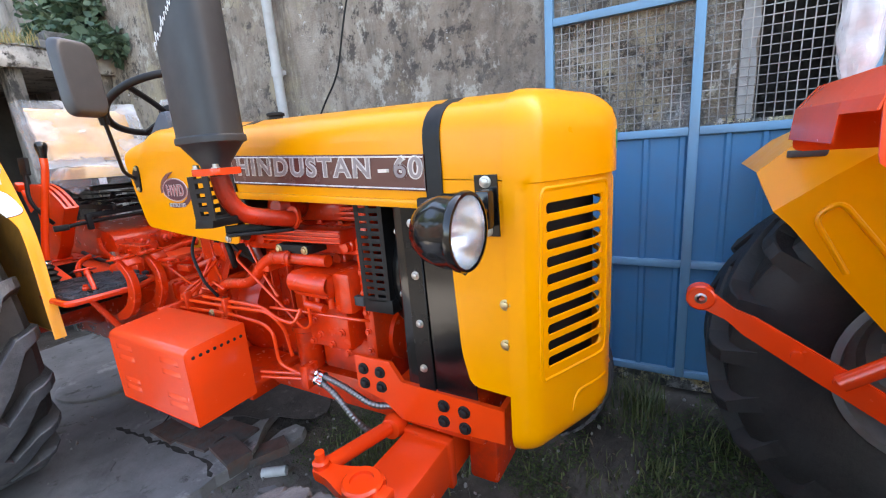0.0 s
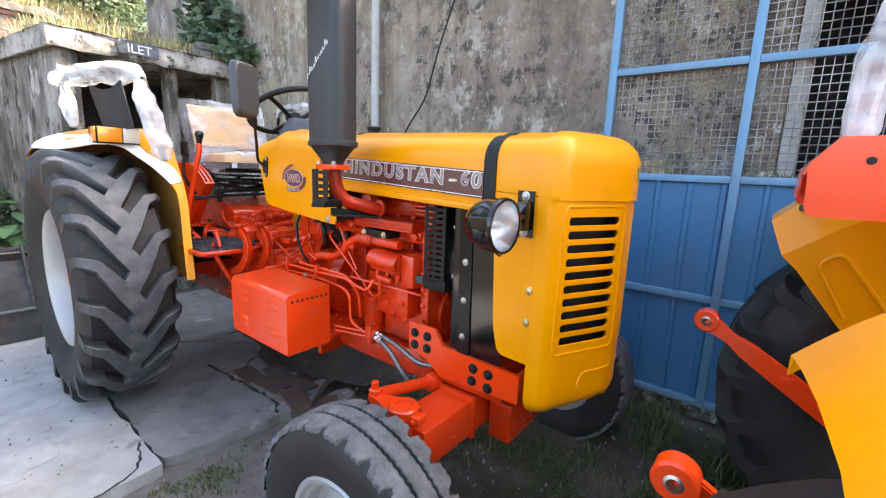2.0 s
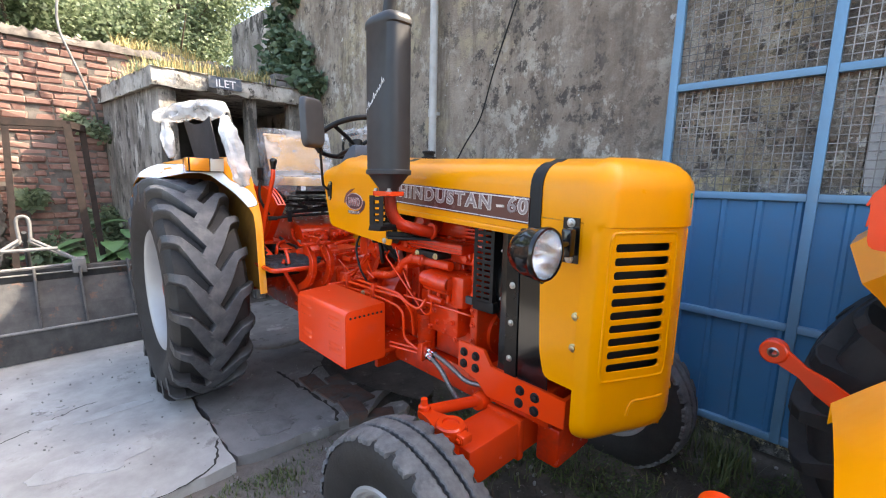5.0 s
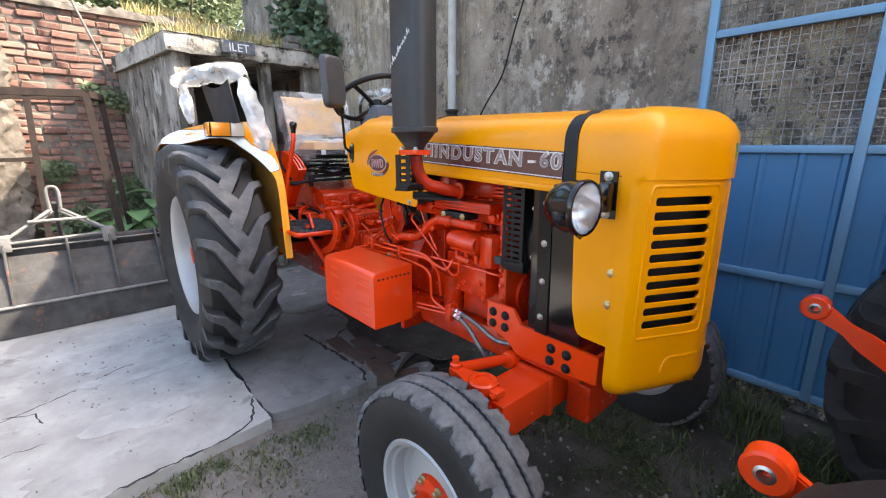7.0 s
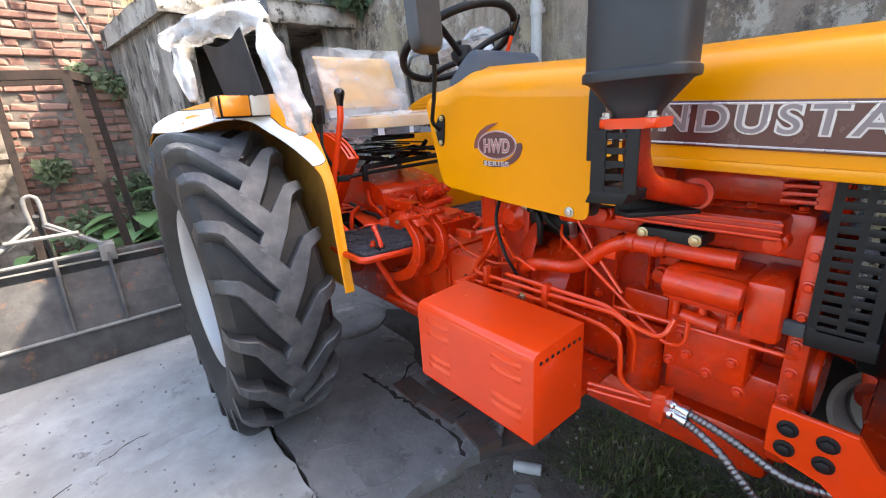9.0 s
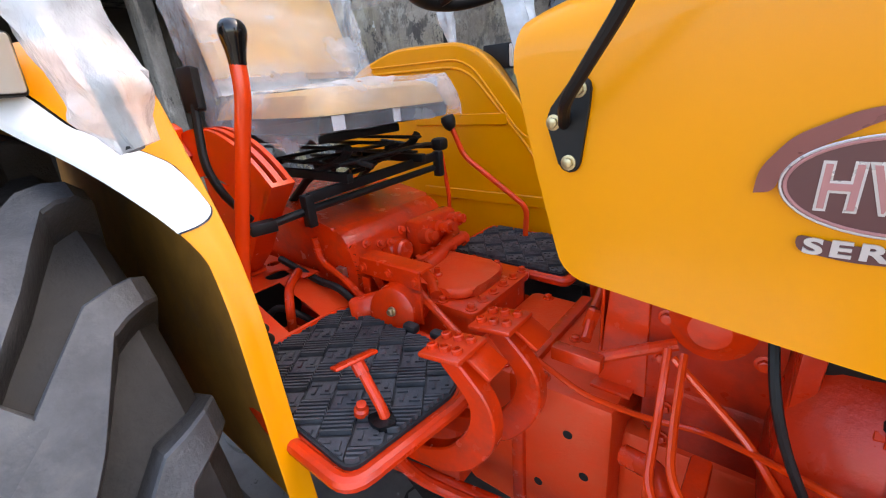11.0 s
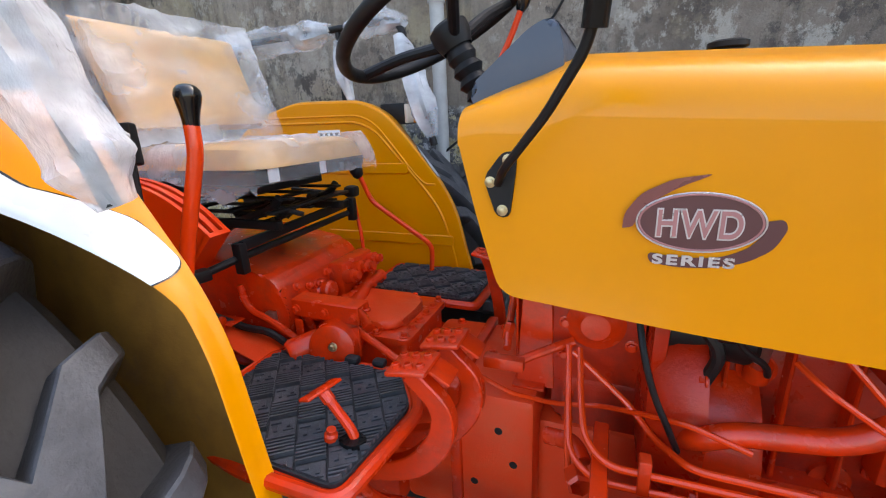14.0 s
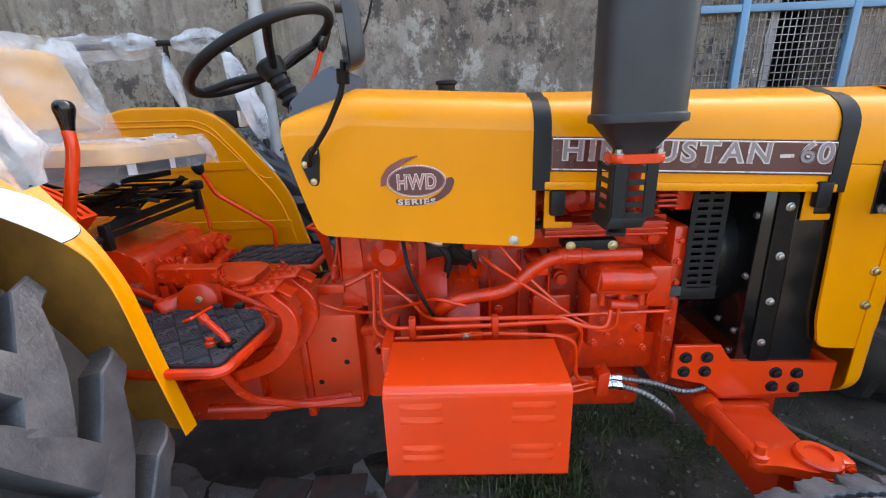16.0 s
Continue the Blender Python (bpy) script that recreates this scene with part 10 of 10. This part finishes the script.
def tree(x, y, h, spread, seed, n, leaf_size, label):
    rng = random.Random(seed)
    tr = empty("tree", label, "tree", "trees beyond the brick wall")
    tr.location = (x, y, 0)
    p = NB()
    trunk_top = Vector((rng.uniform(-0.3, 0.3), rng.uniform(-0.3, 0.3), h * 0.55))
    path = smooth_path([(0, 0, -0.2), (0.1, 0.05, h * 0.25), tuple(trunk_top), tuple(trunk_top + Vector((0.1, 0.2, h * 0.3)))], 0.5, 4)
    sweep(p, path, [circle(0.22 * (1 - 0.8 * i / (len(path) - 1)), 10) for i in range(len(path))])
    part("trunk", p, BARK, tr)
    centres = []
    for i in range(15):
        a = 2 * math.pi * i / 15 * 2.4
        z0 = h * rng.uniform(0.25, 0.75)
        tip = Vector((spread * rng.uniform(0.4, 1.0) * math.cos(a), spread * rng.uniform(0.4, 1.0) * math.sin(a), z0 + h * rng.uniform(0.02, 0.28)))
        p = NB()
        pth = smooth_path([(trunk_top.x * z0 / (h * 0.55) if z0 < h * 0.55 else trunk_top.x, trunk_top.y * min(1, z0 / (h * 0.55)), z0), (tip.x * 0.5, tip.y * 0.5, z0 + (tip.z - z0) * 0.35), tuple(tip)], 0.3, 3)
        sweep(p, pth, [circle(0.07 * (1 - 0.85 * k / (len(pth) - 1)), 6) for k in range(len(pth))])
        part("limb", p, BARK, tr)
        for k in range(5):
            f = rng.uniform(0.45, 1.05)
            centres.append((Vector((tip.x * f, tip.y * f, z0 + (tip.z - z0) * f)) + Vector((rng.gauss(0, 0.3), rng.gauss(0, 0.3), rng.gauss(0, 0.3))), spread * rng.uniform(0.16, 0.34)))
    p = NB()
    leaf_cloud(p, rng, centres, n, leaf_size)
    part("crown", p, LEAF, tr)
    return tr


tree(-8.3, -1.4, 7.0, 2.3, 31, 46000, 0.085, "leafy green tree behind the brick wall")
tree(-9.0, 0.9, 7.4, 2.2, 32, 42000, 0.085, "leafy green tree behind the brick wall")
tree(-8.6, -4.6, 7.4, 2.5, 33, 44000, 0.09, "tall leafy tree behind the brick wall")
tree(-13.0, -1.8, 10.5, 3.6, 34, 46000, 0.13, "tall leafy tree behind the brick wall")
tree(-15.0, 2.4, 10.0, 3.0, 35, 30000, 0.13, "tall leafy tree behind the wall corner")


def creeper(centres, n, size, seed, label, mat=LEAF):
    p = NB()
    leaf_cloud(p, random.Random(seed), [(Vector(c), r) for c, r in centres], n, size)
    return thing("creeper", p, mat, label, "climbing plant", smooth=False)


creeper([((-2.85, 1.03, 2.90), 0.26), ((-2.60, 1.04, 2.75), 0.24), ((-3.10, 1.03, 3.05), 0.24), ((-3.30, 1.04, 2.85), 0.20), ((-2.95, 1.05, 3.30), 0.20), ((-3.10, 1.06, 3.55), 0.16), ((-2.35, 1.05, 2.65), 0.20), ((-2.45, 1.06, 3.00), 0.16), ((-2.75, 1.06, 3.15), 0.18), ((-2.15, 1.06, 2.61), 0.14), ((-2.80, 1.07, 3.70), 0.10)], 2600, 0.105, 41, "dark green creeper hanging on the plastered wall", LEAF_DARK)
creeper([((-4.3, -0.95, 2.05), 0.13), ((-4.25, -0.78, 2.0), 0.14), ((-4.3, -1.1, 2.12), 0.10)], 420, 0.075, 42, "small green bush rooted in the brick wall")
creeper([((-4.25, -0.85, 0.85), 0.25), ((-4.2, -1.4, 0.5), 0.25), ((-4.1, -0.7, 0.6), 0.3), ((-4.3, -1.55, 1.15), 0.12)], 1300, 0.10, 43, "weeds at the foot of the brick wall")
p = NB()
rng = random.Random(51)
tufts = [(rng.uniform(-4.3, -2.6), rng.uniform(-0.5, 1.0)) for _ in range(34)] + [(-2.9 + 0.2 * k, -0.52) for k in range(-7, 2)] + [(-2.46, -0.40 + 0.13 * k) for k in range(8)] + [(-2.9 + 0.2 * k, -0.44) for k in range(-7, 2)]
blades(p, rng, 3000, lambda g: (lambda c: (c[0] + g.gauss(0, 0.07), c[1] + g.gauss(0, 0.07)))(g.choice(tufts)), 0.06, 0.24, lambda x, y: 2.53, 0.004)
blades(p, rng, 260, lambda g: (BW_X - 0.12 + g.gauss(0, 0.05), g.uniform(-0.6, 0.4)), 0.06, 0.22, lambda x, y: BW_TOP + 0.04, 0.006)
green = NB()
blades(green, rng, 1200, lambda g: (lambda c: (c[0] + g.gauss(0, 0.09), c[1] + g.gauss(0, 0.09)))(g.choice(tufts)), 0.04, 0.20, lambda x, y: 2.53, 0.005)
thing("grass", green, LEAF, "green weeds growing on the roof slab", "grass", kind="stuff", smooth=False)
thing("dry_grass", p, STRAW, "dry straw-coloured grass growing on the roof slab", "grass", kind="stuff", smooth=False)


# ---------------------------------------------------------------- bricks of the boundary wall
def brick_piece(l, h, seed):
    rng = random.Random(seed)
    bm = NB()
    box(bm, 0, 0.10, 0, l, 0, h)
    for v in bm.verts:
        v.co += Vector((rng.uniform(-0.014, 0.014), rng.uniform(-0.015, 0.015), rng.uniform(-0.010, 0.010)))
    bmesh.ops.bevel(bm, geom=bm.edges[:], offset=0.012, segments=1, affect="EDGES")
    me = bpy.data.meshes.new("brick")
    bmesh.ops.recalc_face_normals(bm, faces=bm.faces)
    bm.to_mesh(me)
    bm.free()
    me.materials.append(BRICK)
    return me


long_bricks = [brick_piece(0.225, 0.073, i) for i in range(7)]
short_bricks = [brick_piece(0.110, 0.073, 10 + i) for i in range(5)]
rng = random.Random(61)
count = 0
rest = NB()
course = 0
z = 0.02
while z < BW_TOP - 0.15:
    y = -4.6 + (0.06 if course % 2 else 0.0)
    while y < 1.0:
        header = (course % 2 == 1 and rng.random() < 0.7) or rng.random() < 0.12
        l = 0.110 if header else 0.225
        near = -2.2 < y < -0.30 and z > 1.55 and count < 298
        if rng.random() > 0.015 and (y < -0.2 or z > 2.3):
            me = rng.choice(short_bricks if header else long_bricks)
            m = Matrix.Translation((BW_X - 0.095 + rng.uniform(-0.018, 0.014), y, z + rng.uniform(-0.006, 0.006))) @ pose(0, 0, 0, rng.uniform(-2.6, 2.6), 0, rng.uniform(-2.0, 2.0))
            if near:
                o = new("brick", me)
                o.parent = brick_wall
                o.matrix_local = m
                count += 1
            else:
                base = len(rest.verts)
                rest.from_mesh(me)
                rest.verts.ensure_lookup_table()
                for v in rest.verts[base:]:
                    v.co = m @ v.co
        y += l + 0.014
    z += 0.087
    course += 1
r = part("brick_course", rest, BRICK_REST, brick_wall, "weathered red bricks", smooth=False)
r["kind"] = "stuff"
